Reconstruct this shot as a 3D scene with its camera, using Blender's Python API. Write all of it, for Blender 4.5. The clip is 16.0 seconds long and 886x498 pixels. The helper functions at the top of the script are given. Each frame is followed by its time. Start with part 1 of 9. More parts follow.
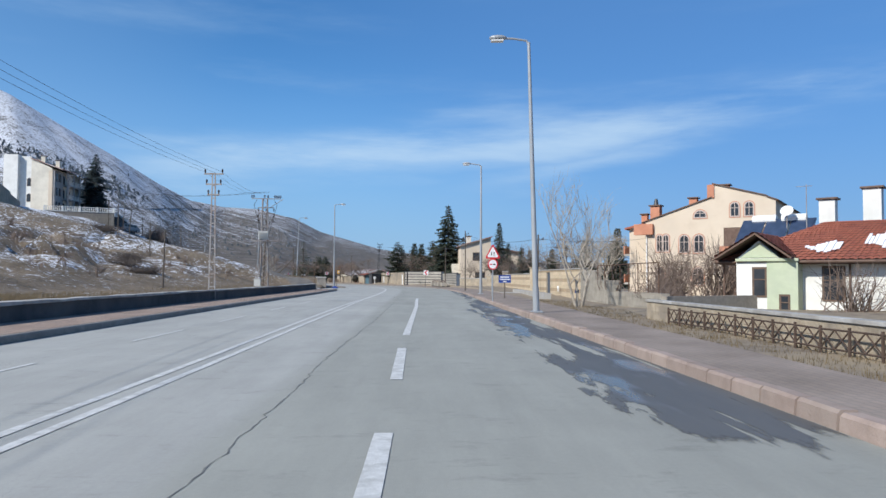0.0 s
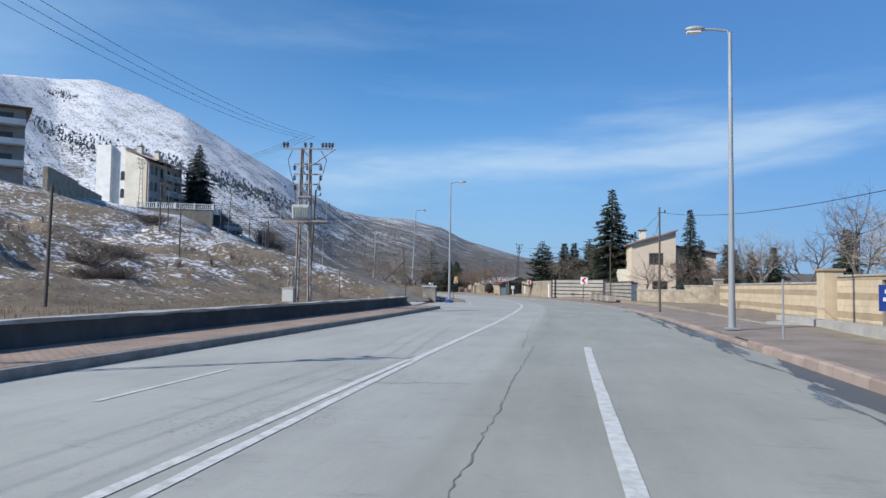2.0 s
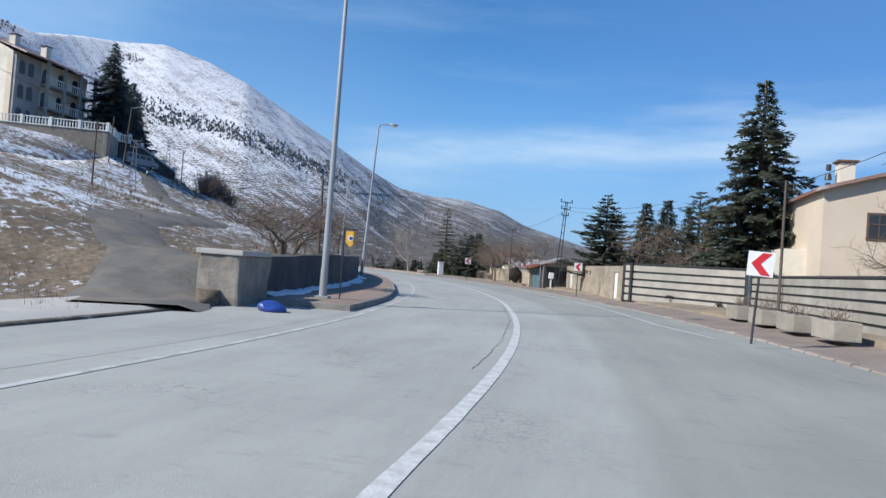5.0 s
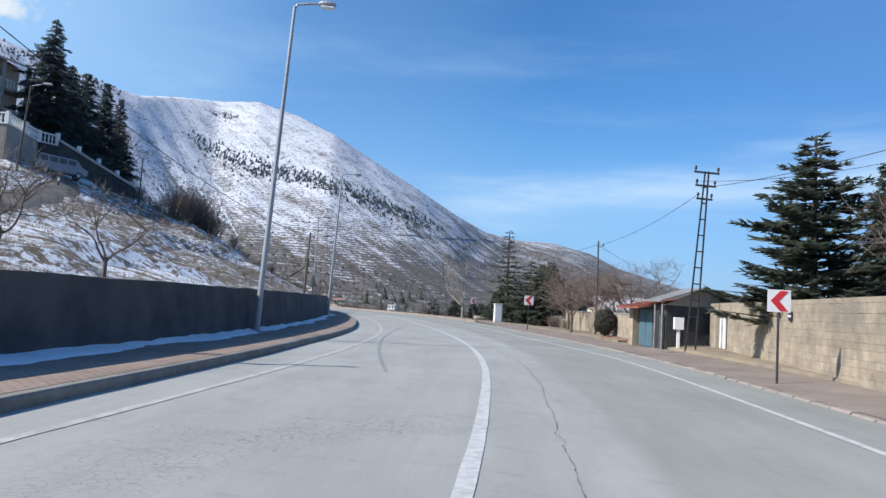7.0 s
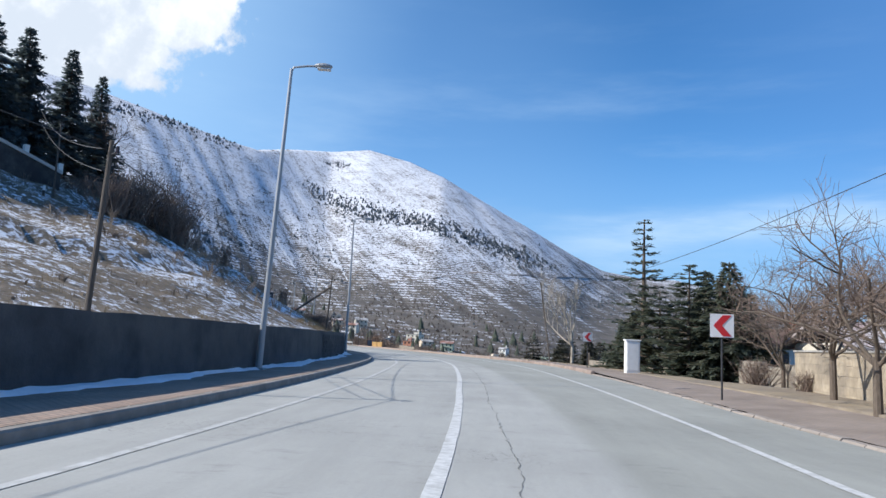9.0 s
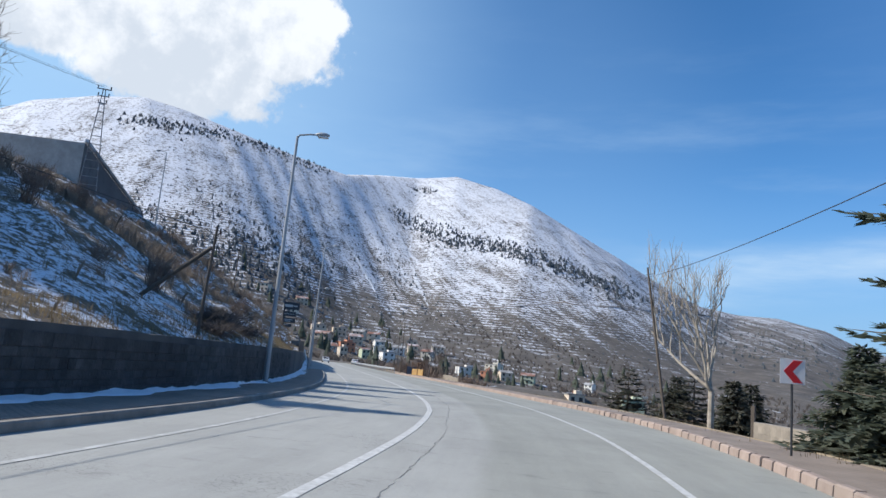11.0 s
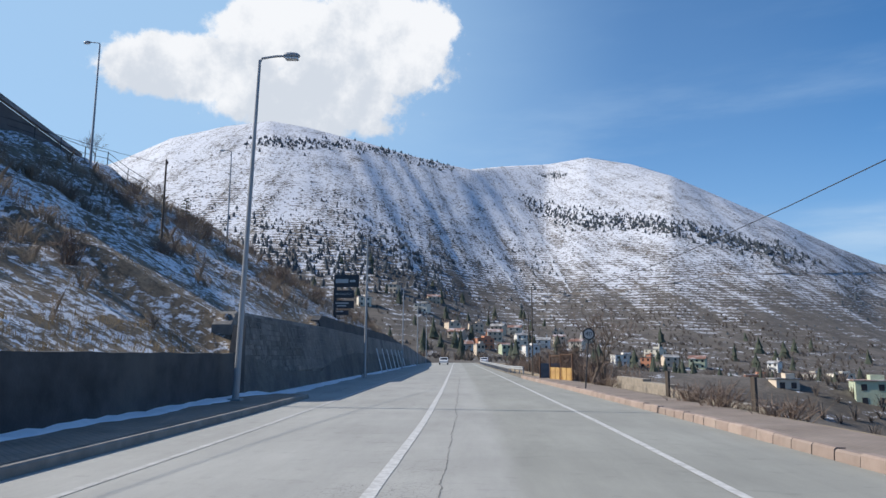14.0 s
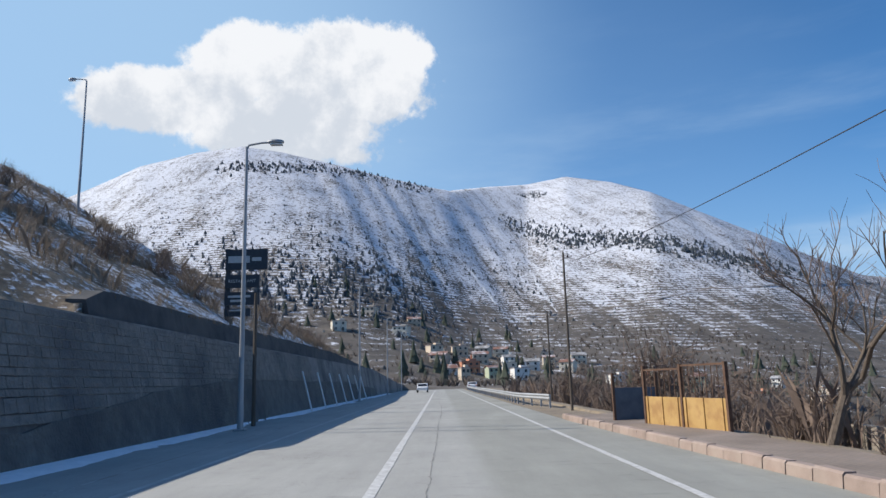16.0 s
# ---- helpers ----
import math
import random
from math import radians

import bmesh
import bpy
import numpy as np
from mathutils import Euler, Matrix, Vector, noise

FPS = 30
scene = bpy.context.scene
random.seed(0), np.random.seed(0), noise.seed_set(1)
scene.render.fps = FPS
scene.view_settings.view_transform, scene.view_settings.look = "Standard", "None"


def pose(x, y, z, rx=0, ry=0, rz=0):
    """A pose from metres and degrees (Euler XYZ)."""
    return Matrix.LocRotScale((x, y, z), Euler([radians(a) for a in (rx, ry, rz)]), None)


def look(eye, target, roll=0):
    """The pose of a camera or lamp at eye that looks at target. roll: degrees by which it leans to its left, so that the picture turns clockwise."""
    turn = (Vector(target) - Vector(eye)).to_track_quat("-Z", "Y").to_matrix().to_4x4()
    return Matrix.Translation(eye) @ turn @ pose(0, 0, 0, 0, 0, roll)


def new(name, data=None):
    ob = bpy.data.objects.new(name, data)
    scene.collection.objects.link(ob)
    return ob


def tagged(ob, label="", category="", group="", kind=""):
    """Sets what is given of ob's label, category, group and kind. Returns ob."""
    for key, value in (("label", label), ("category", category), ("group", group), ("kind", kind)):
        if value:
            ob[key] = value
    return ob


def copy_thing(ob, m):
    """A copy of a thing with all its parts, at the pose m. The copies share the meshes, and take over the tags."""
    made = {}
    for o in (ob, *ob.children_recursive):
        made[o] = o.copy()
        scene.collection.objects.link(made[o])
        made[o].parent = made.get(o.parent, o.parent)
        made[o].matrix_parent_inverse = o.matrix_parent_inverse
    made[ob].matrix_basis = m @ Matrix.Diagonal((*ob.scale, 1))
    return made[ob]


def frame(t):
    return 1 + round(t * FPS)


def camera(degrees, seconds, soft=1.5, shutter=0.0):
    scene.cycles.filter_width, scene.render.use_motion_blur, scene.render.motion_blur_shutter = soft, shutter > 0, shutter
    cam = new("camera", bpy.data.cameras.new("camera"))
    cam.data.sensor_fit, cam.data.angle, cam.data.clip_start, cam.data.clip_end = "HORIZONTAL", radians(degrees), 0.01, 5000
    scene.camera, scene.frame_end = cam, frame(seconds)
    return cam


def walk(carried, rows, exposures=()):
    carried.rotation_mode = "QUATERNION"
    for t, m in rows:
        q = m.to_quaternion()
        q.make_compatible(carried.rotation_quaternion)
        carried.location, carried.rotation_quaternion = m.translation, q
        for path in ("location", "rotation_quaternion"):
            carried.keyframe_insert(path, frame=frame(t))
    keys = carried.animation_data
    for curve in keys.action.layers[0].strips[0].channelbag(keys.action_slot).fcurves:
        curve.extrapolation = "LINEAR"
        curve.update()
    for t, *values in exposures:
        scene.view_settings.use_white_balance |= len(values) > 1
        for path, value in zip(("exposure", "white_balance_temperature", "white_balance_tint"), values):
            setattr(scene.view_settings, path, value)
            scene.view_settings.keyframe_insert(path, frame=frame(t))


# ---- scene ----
cam = camera(64.0, 16.0, soft=1.5)

PATH = [
    (0, (2.658, 0.636, 1.39), (2.574, 2.633, 1.471), 0.3),
    (0.5, (2.112, 8.071, 1.54), (2.047, 10.067, 1.656), -0.5),
    (1, (1.345, 15.375, 1.492), (1.162, 17.363, 1.62), -1.0),
    (1.5, (0.609, 22.616, 1.469), (0.257, 24.583, 1.555), 0.4),
    (2, (-0.173, 29.983, 1.447), (-0.664, 31.919, 1.55), 0.8),
    (2.5, (-1.012, 37.283, 1.499), (-1.648, 39.176, 1.603), 1.3),
    (3, (-1.799, 44.55, 1.339), (-2.352, 46.47, 1.444), 0.9),
    (3.5, (-2.447, 51.719, 1.389), (-2.974, 53.647, 1.466), 1.3),
    (3.7, (-2.856, 54.555, 1.456), (-3.377, 56.484, 1.521), 1.7),
    (5.8, (-6.982, 85.746, 1.399), (-7.729, 87.601, 1.464), 5.0),
    (6, (-7.598, 88.642, 1.454), (-8.368, 90.486, 1.54), 4.8),
    (6.5, (-9.426, 95.819, 1.362), (-10.269, 97.629, 1.483), 3.3),
    (7, (-11.623, 102.92, 1.435), (-12.508, 104.706, 1.595), 3.5),
    (7.5, (-14.132, 110.446, 1.531), (-15.086, 112.196, 1.704), 2.8),
    (8, (-17.004, 117.828, 1.275), (-18.035, 119.53, 1.472), 3.7),
    (8.5, (-19.942, 124.072, 1.31), (-21.039, 125.731, 1.525), 3.1),
    (9, (-23.162, 129.939, 1.335), (-24.32, 131.548, 1.597), 2.7),
    (9.2, (-24.607, 131.985, 1.371), (-25.779, 133.576, 1.675), 3.1),
    (11.3, (-39.941, 158.965, 1.495), (-41.324, 160.371, 1.829), 4.3),
    (11.5, (-41.963, 161.33, 1.476), (-43.371, 162.709, 1.814), 3.4),
    (12, (-47.395, 167.455, 1.541), (-48.858, 168.786, 1.837), 2.2),
    (12.5, (-52.502, 173.302, 1.609), (-54.013, 174.58, 1.902), 1.9),
    (13, (-57.624, 178.544, 1.542), (-59.169, 179.772, 1.864), 1.4),
    (13.5, (-63.118, 183.695, 1.549), (-64.69, 184.892, 1.861), 0.6),
    (14, (-69.068, 188.703, 1.658), (-70.67, 189.862, 1.957), 0.3),
    (14.5, (-74.825, 193.393, 1.582), (-76.431, 194.538, 1.915), -0.4),
    (15, (-80.395, 197.733, 1.565), (-81.991, 198.878, 1.943), -0.2),
    (15.5, (-85.672, 201.63, 1.563), (-87.241, 202.808, 1.951), -1.8),
    (16, (-91.215, 205.806, 1.534), (-92.774, 207.003, 1.903), -1.6),
]
walk(cam, [(t, look(eye, target, roll)) for t, eye, target, roll in PATH], exposures=[(0, 0.18, 6160, 8), (3.5, 0.2, 6160, 8), (6.0, 0.36, 6200, 9), (8.0, 0.42, 6200, 9), (9.2, 0.44, 6200, 9), (11.4, 0.28, 6300, 9), (13.5, 0.22, 6450, 10), (16, 0.2, 6480, 10)])

# ---- world, sun ----
SUN_AZ, SUN_EL = radians(135), radians(38)      # azimuth to the left of +y
world = bpy.data.worlds.new("sky")
scene.world = world
world.use_nodes = True
wn, wl = world.node_tree.nodes, world.node_tree.links
wn.clear()


def wmath(op, a, b=None, c=None, clamp=False):
    n = wn.new("ShaderNodeMath")
    n.operation, n.use_clamp = op, clamp
    for i, v in enumerate((a, b, c)):
        if v is None:
            continue
        if isinstance(v, (int, float)):
            n.inputs[i].default_value = v
        else:
            wl.new(v, n.inputs[i])
    return n.outputs[0]


def wdot(vec, target):
    n = wn.new("ShaderNodeVectorMath")
    n.operation = "DOT_PRODUCT"
    wl.new(vec, n.inputs[0])
    n.inputs[1].default_value = target
    return n.outputs["Value"]


def wsmooth(v, lo, hi):
    n = wn.new("ShaderNodeMapRange")
    n.interpolation_type = "SMOOTHSTEP"
    wl.new(v, n.inputs[0])
    n.inputs[1].default_value, n.inputs[2].default_value = lo, hi
    return n.outputs[0]


def wnoise(vec, scale, detail, rough=0.55):
    n = wn.new("ShaderNodeTexNoise")
    n.inputs["Scale"].default_value, n.inputs["Detail"].default_value, n.inputs["Roughness"].default_value = scale, detail, rough
    wl.new(vec, n.inputs["Vector"])
    return n.outputs["Fac"]


def heading(az, el):
    az, el = radians(az), radians(el)
    return Vector((-math.sin(az) * math.cos(el), math.cos(az) * math.cos(el), math.sin(el)))


sky = wn.new("ShaderNodeTexSky")
sky.sky_type, sky.sun_disc = "NISHITA", False
sky.sun_elevation, sky.sun_rotation = SUN_EL, -SUN_AZ
sky.altitude, sky.air_density, sky.dust_density, sky.ozone_density = 1200, 1.0, 0.5, 3.2
deep = wn.new("ShaderNodeHueSaturation")
deep.inputs["Saturation"].default_value, deep.inputs["Value"].default_value = 1.24, 1.28
wl.new(sky.outputs[0], deep.inputs["Color"])
wdir = wn.new("ShaderNodeTexCoord").outputs["Generated"]
# one cumulus over the summit
mid = heading(65.5, 23.0)
across = Vector((-mid.y, mid.x, 0)).normalized()
above = Vector((0, 0, 1)) - mid * mid.z
above.normalize()
cu, cv = wdot(wdir, across), wdot(wdir, above)
front = wsmooth(wdot(wdir, mid), 0.6, 0.8)
body = None
for az, el, ha, hb in ((61.8, 23.4, 8.2, 4.2), (60.6, 26.0, 5.6, 2.6), (73.0, 21.6, 7.4, 2.6), (68.4, 24.8, 5.2, 2.8), (55.8, 25.0, 2.4, 2.8), (65.0, 20.0, 8.6, 3.0)):
    c = heading(az, el)
    du = wmath("DIVIDE", wmath("SUBTRACT", cu, float(c.dot(across))), radians(ha) * 0.93)
    dv = wmath("DIVIDE", wmath("SUBTRACT", cv, float(c.dot(above))), radians(hb))
    lobe = wmath("SQRT", wmath("ADD", wmath("MULTIPLY", du, du), wmath("MULTIPLY", dv, dv)))
    body = lobe if body is None else wmath("SMOOTH_MIN", body, lobe, 0.25)
billow = wmath("ADD", wmath("MULTIPLY", wnoise(wdir, 9.0, 9.0, 0.62), 0.72), wmath("MULTIPLY", wnoise(wdir, 27.0, 8.0, 0.66), 0.28))
puff = wmath("ADD", body, wmath("MULTIPLY", wmath("SUBTRACT", billow, 0.47), -2.3))
cloud = wmath("MULTIPLY", wsmooth(puff, 1.05, 0.8), front)
# bright billows above, a greyer flat base
shade = wmath("ADD", wnoise(wdir, 16.0, 8.0, 0.6), wmath("MULTIPLY", cv, 2.2))
# thin streaks of high cloud
stretch = wn.new("ShaderNodeMapping")
stretch.inputs["Rotation"].default_value = (radians(8), radians(-14), 0)
stretch.inputs["Scale"].default_value = (1.3, 2.2, 9.0)
wl.new(wdir, stretch.inputs["Vector"])
wisp = wnoise(stretch.outputs[0], 1.5, 7.0, 0.6)
elev = wdot(wdir, (0, 0, 1))
band = wmath("MULTIPLY", wsmooth(elev, 0.02, 0.16), wsmooth(elev, 0.55, 0.2))
veil = wmath("MULTIPLY", wmath("MULTIPLY", wsmooth(wisp, 0.46, 0.85), band), 0.45)
haze = wmath("MULTIPLY", wsmooth(elev, 0.3, 0.0), 0.85)
# one broad soft streak rising to the right, a fainter one below it
east, north = wdot(wdir, (1, 0, 0)), wdot(wdir, (0, 1, 0))
drift = wmath("MULTIPLY", wmath("SUBTRACT", wnoise(stretch.outputs[0], 2.2, 5.0, 0.55), 0.5), 0.10)


def streak(base, slope, half, lo, hi, strength):
    off = wmath("ADD", wmath("SUBTRACT", wmath("SUBTRACT", elev, base), wmath("MULTIPLY", east, slope)), drift)
    body = wsmooth(wmath("ABSOLUTE", off), half, 0.0)
    ends = wmath("MULTIPLY", wsmooth(east, lo - 0.12, lo + 0.1), wsmooth(east, hi + 0.12, hi - 0.12))
    grain = wsmooth(wisp, 0.3, 0.66)
    return wmath("MULTIPLY", wmath("MULTIPLY", wmath("MULTIPLY", body, ends), wmath("MULTIPLY", grain, strength)), wsmooth(north, 0.2, 0.5))


# a broad pale veil around the cumulus
glow = wmath("MULTIPLY", wsmooth(wdot(wdir, heading(82, 20)), 0.74, 1.0), 0.8)
streaks = wmath("MAXIMUM", streak(0.192, 0.115, 0.055, -0.42, 0.5, 0.8), streak(0.135, 0.2, 0.03, 0.05, 0.5, 0.5))


def wmix(fac, a, b):
    n = wn.new("ShaderNodeMix")
    n.data_type = "RGBA"
    wl.new(fac, n.inputs["Factor"])
    for sock, v in ((n.inputs["A"], a), (n.inputs["B"], b)):
        if isinstance(v, tuple):
            sock.default_value = v
        else:
            wl.new(v, sock)
    return n.outputs["Result"]


tone = wmix(wsmooth(shade, 0.34, 0.62), (5.7, 6.15, 6.8, 1), (7.9, 8.05, 8.3, 1))
col = wmix(veil, deep.outputs[0], (3.8, 5.2, 7.0, 1))
col = wmix(haze, col, (1.95, 3.5, 5.85, 1))
col = wmix(glow, col, (3.7, 5.6, 7.7, 1))
col = wmix(wmath("MULTIPLY", wsmooth(wdot(wdir, heading(46, 16)), 0.88, 1.0), 0.16), col, (3.2, 5.0, 7.3, 1))
clear = wmath("MULTIPLY", wsmooth(wdot(wdir, heading(-28, 32)), 0.7, 0.98), 0.6)
col = wmix(clear, col, (1.05, 2.35, 5.1, 1))
col = wmix(streaks, col, (4.8, 6.2, 7.7, 1))
col = wmix(cloud, col, tone)
bg = wn.new("ShaderNodeBackground")
bg.inputs["Strength"].default_value = 0.10
wl.new(col, bg.inputs["Color"])
wl.new(bg.outputs[0], wn.new("ShaderNodeOutputWorld").inputs[0])

sun = new("sun", bpy.data.lights.new("sun", "SUN"))
sun.data.energy, sun.data.angle, sun.data.color = 4.6, radians(0.5), (1.0, 0.93, 0.83)
toward = Vector((-math.sin(SUN_AZ) * math.cos(SUN_EL), math.cos(SUN_AZ) * math.cos(SUN_EL), math.sin(SUN_EL)))
sun.matrix_world = look(toward * 60, (0, 0, 0))


# ---- materials ----
def surface(name, c1, c2, scale=4.0, rough=0.8, metal=0.0, bump=0.2, stain=None, stain_scale=0.4, stain_amount=0.5, stretch=(1, 1, 1), random_tone=0.0, fine=40.0, dist=0.02, thin=0.0):
    m = bpy.data.materials.new(name)
    m.use_nodes = True
    nt = m.node_tree
    n, l = nt.nodes, nt.links
    bsdf = n["Principled BSDF"]
    pos = n.new("ShaderNodeNewGeometry").outputs["Position"]
    mp = n.new("ShaderNodeMapping")
    mp.inputs["Scale"].default_value = stretch
    l.new(pos, mp.inputs[0])
    n1 = n.new("ShaderNodeTexNoise")
    n1.inputs["Scale"].default_value, n1.inputs["Detail"].default_value, n1.inputs["Roughness"].default_value = scale, 8, 0.62
    l.new(mp.outputs[0], n1.inputs["Vector"])
    ramp = n.new("ShaderNodeValToRGB")
    ramp.color_ramp.elements[0].position, ramp.color_ramp.elements[1].position = 0.3, 0.7
    ramp.color_ramp.elements[0].color, ramp.color_ramp.elements[1].color = (*c1, 1), (*c2, 1)
    l.new(n1.outputs["Fac"], ramp.inputs[0])
    colour = ramp.outputs[0]
    if stain:
        n2 = n.new("ShaderNodeTexNoise")
        n2.inputs["Scale"].default_value, n2.inputs["Detail"].default_value, n2.inputs["Roughness"].default_value = stain_scale, 6, 0.6
        l.new(mp.outputs[0], n2.inputs["Vector"])
        mr = n.new("ShaderNodeMapRange")
        mr.interpolation_type = "SMOOTHSTEP"
        mr.inputs[1].default_value, mr.inputs[2].default_value, mr.inputs[4].default_value = 0.42, 0.68, stain_amount
        l.new(n2.outputs["Fac"], mr.inputs[0])
        mx = n.new("ShaderNodeMix")
        mx.data_type = "RGBA"
        l.new(mr.outputs[0], mx.inputs["Factor"])
        l.new(colour, mx.inputs["A"])
        mx.inputs["B"].default_value = (*stain, 1)
        colour = mx.outputs["Result"]
    if random_tone:
        hv = n.new("ShaderNodeHueSaturation")
        info = n.new("ShaderNodeObjectInfo")
        mr = n.new("ShaderNodeMapRange")
        mr.inputs[3].default_value, mr.inputs[4].default_value = 1 - random_tone, 1 + random_tone
        l.new(info.outputs["Random"], mr.inputs[0])
        l.new(mr.outputs[0], hv.inputs["Value"])
        l.new(colour, hv.inputs["Color"])
        colour = hv.outputs[0]
    l.new(colour, bsdf.inputs["Base Color"])
    bsdf.inputs["Roughness"].default_value, bsdf.inputs["Metallic"].default_value = rough, metal
    if thin:
        # light passes through needles and blades
        through_leaf, both = n.new("ShaderNodeBsdfTranslucent"), n.new("ShaderNodeMixShader")
        both.inputs[0].default_value = thin
        l.new(colour, through_leaf.inputs["Color"])
        l.new(bsdf.outputs[0], both.inputs[1])
        l.new(through_leaf.outputs[0], both.inputs[2])
        l.new(both.outputs[0], n["Material Output"].inputs["Surface"])
    if bump:
        n3 = n.new("ShaderNodeTexNoise")
        n3.inputs["Scale"].default_value, n3.inputs["Detail"].default_value = fine, 5
        l.new(mp.outputs[0], n3.inputs["Vector"])
        b = n.new("ShaderNodeBump")
        b.inputs["Strength"].default_value, b.inputs["Distance"].default_value = bump, dist
        l.new(n3.outputs["Fac"], b.inputs["Height"])
        l.new(b.outputs[0], bsdf.inputs["Normal"])
    return m


# bearing of the mountain's fall line
FALL = 30.0


def terrain(name, bare1, bare2, cover, near, far, snow=(0.86, 0.88, 0.92), lift=0.0, terrace=0.0, dry_side=False, streaks=(1, 1, 3.2), sharp=0.03, west_snow=False):
    """Bare soil and dry grass under broken snow. cover: share of snow; lift: more snow per metre of height."""
    m = bpy.data.materials.new(name)
    m.use_nodes = True
    nt = m.node_tree
    n, l = nt.nodes, nt.links
    bsdf = n["Principled BSDF"]
    geo = n.new("ShaderNodeNewGeometry")
    sep = n.new("ShaderNodeSeparateXYZ")
    l.new(geo.outputs["Position"], sep.inputs[0])

    def tex(scale, detail, rough, mul=(1, 1, 1)):
        mp = n.new("ShaderNodeMapping")
        mp.inputs["Scale"].default_value = mul
        l.new(geo.outputs["Position"], mp.inputs[0])
        t = n.new("ShaderNodeTexNoise")
        t.inputs["Scale"].default_value, t.inputs["Detail"].default_value, t.inputs["Roughness"].default_value = scale, detail, rough
        l.new(mp.outputs[0], t.inputs["Vector"])
        return t.outputs["Fac"]

    def calc(op, a, b, clamp=False):
        t = n.new("ShaderNodeMath")
        t.operation, t.use_clamp = op, clamp
        for i, v in enumerate((a, b)):
            if isinstance(v, (int, float)):
                t.inputs[i].default_value = v
            else:
                l.new(v, t.inputs[i])
        return t.outputs[0]

    fine, broad, soil = tex(near, 10, 0.74, streaks), tex(far, 7, 0.6, (1, 1, 2.5)), tex(near * 2.2, 8, 0.7)
    mixed = calc("ADD", calc("MULTIPLY", fine, 0.7), calc("MULTIPLY", broad, 0.3))
    if terrace:
        wave = n.new("ShaderNodeTexWave")
        wave.wave_type, wave.bands_direction = "BANDS", "Z"
        wave.inputs["Scale"].default_value, wave.inputs["Distortion"].default_value, wave.inputs["Detail"].default_value, wave.inputs["Detail Scale"].default_value = terrace, 9.0, 4, 0.12
        l.new(geo.outputs["Position"], wave.inputs["Vector"])
        mixed = calc("ADD", mixed, calc("MULTIPLY", calc("SUBTRACT", wave.outputs["Fac"], 0.5), 0.085))
    rise = calc("MULTIPLY", sep.outputs["Z"], lift)
    rise = calc("MINIMUM", rise, 0.1)
    level = calc("ADD", mixed, rise)
    if west_snow:
        mr = n.new("ShaderNodeMapRange")
        mr.interpolation_type = "SMOOTHSTEP"
        mr.inputs[1].default_value, mr.inputs[2].default_value, mr.inputs[4].default_value = -84.0, -118.0, 0.005
        l.new(sep.outputs["X"], mr.inputs[0])
        level = calc("ADD", level, mr.outputs[0])
        # thorny scrub
        level = calc("SUBTRACT", level, calc("MULTIPLY", calc("GREATER_THAN", tex(0.7, 5, 0.6), 0.57), 0.1))
    if dry_side:
        # the valley floor and the lower hill to the north-east hold little snow
        way = calc("ADD", sep.outputs["X"], calc("MULTIPLY", sep.outputs["Y"], 0.55))
        for value, lo, hi, amount in ((way, -60.0, 380.0, -0.075), (sep.outputs["Z"], 105.0, 20.0, -0.075)):
            mr = n.new("ShaderNodeMapRange")
            mr.interpolation_type = "SMOOTHSTEP"
            mr.inputs[1].default_value, mr.inputs[2].default_value, mr.inputs[4].default_value = lo, hi, amount
            l.new(value, mr.inputs[0])
            level = calc("ADD", level, mr.outputs[0])
        # low thorn bushes that stand out of the snow
        level = calc("SUBTRACT", level, calc("MULTIPLY", calc("GREATER_THAN", tex(0.22, 3, 0.5), 0.585), 0.12))
    if dry_side:
        # furrows that run straight down the slope
        turn = n.new("ShaderNodeMapping")
        turn.inputs["Rotation"].default_value = (0, 0, radians(FALL))
        l.new(geo.outputs["Position"], turn.inputs[0])
        thin_ = n.new("ShaderNodeMapping")
        thin_.inputs["Scale"].default_value = (0.07, 1.0, 0.0)
        l.new(turn.outputs[0], thin_.inputs[0])
        for size, amount in ((0.04, 0.26), (0.14, 0.24)):
            t = n.new("ShaderNodeTexNoise")
            t.inputs["Scale"].default_value, t.inputs["Detail"].default_value, t.inputs["Roughness"].default_value = size, 3, 0.5
            l.new(thin_.outputs[0], t.inputs["Vector"])
            level = calc("ADD", level, calc("MULTIPLY", calc("SUBTRACT", t.outputs["Fac"], 0.5), amount))
    else:
        # the flat foot of the bank has thawed
        foot = n.new("ShaderNodeMapRange")
        foot.interpolation_type = "SMOOTHSTEP"
        foot.inputs[1].default_value, foot.inputs[2].default_value, foot.inputs[3].default_value, foot.inputs[4].default_value = 0.4, 2.6, -0.07, 0.0
        l.new(sep.outputs["Z"], foot.inputs[0])
        early = n.new("ShaderNodeMapRange")
        early.interpolation_type = "SMOOTHSTEP"
        early.inputs[1].default_value, early.inputs[2].default_value, early.inputs[3].default_value, early.inputs[4].default_value = 95.0, 135.0, 1.0, 0.25
        l.new(sep.outputs["Y"], early.inputs[0])
        level = calc("ADD", level, calc("MULTIPLY", calc("SUBTRACT", foot.outputs[0], 0.012), early.outputs[0]))
        late = n.new("ShaderNodeMapRange")
        late.interpolation_type = "SMOOTHSTEP"
        late.inputs[1].default_value, late.inputs[2].default_value, late.inputs[4].default_value = 100.0, 116.0, 0.034
        l.new(sep.outputs["Y"], late.inputs[0])
        level = calc("ADD", level, late.outputs[0])
        thaw = n.new("ShaderNodeMapRange")
        thaw.interpolation_type = "SMOOTHSTEP"
        thaw.inputs[1].default_value, thaw.inputs[2].default_value, thaw.inputs[4].default_value = 124.0, 148.0, -0.03
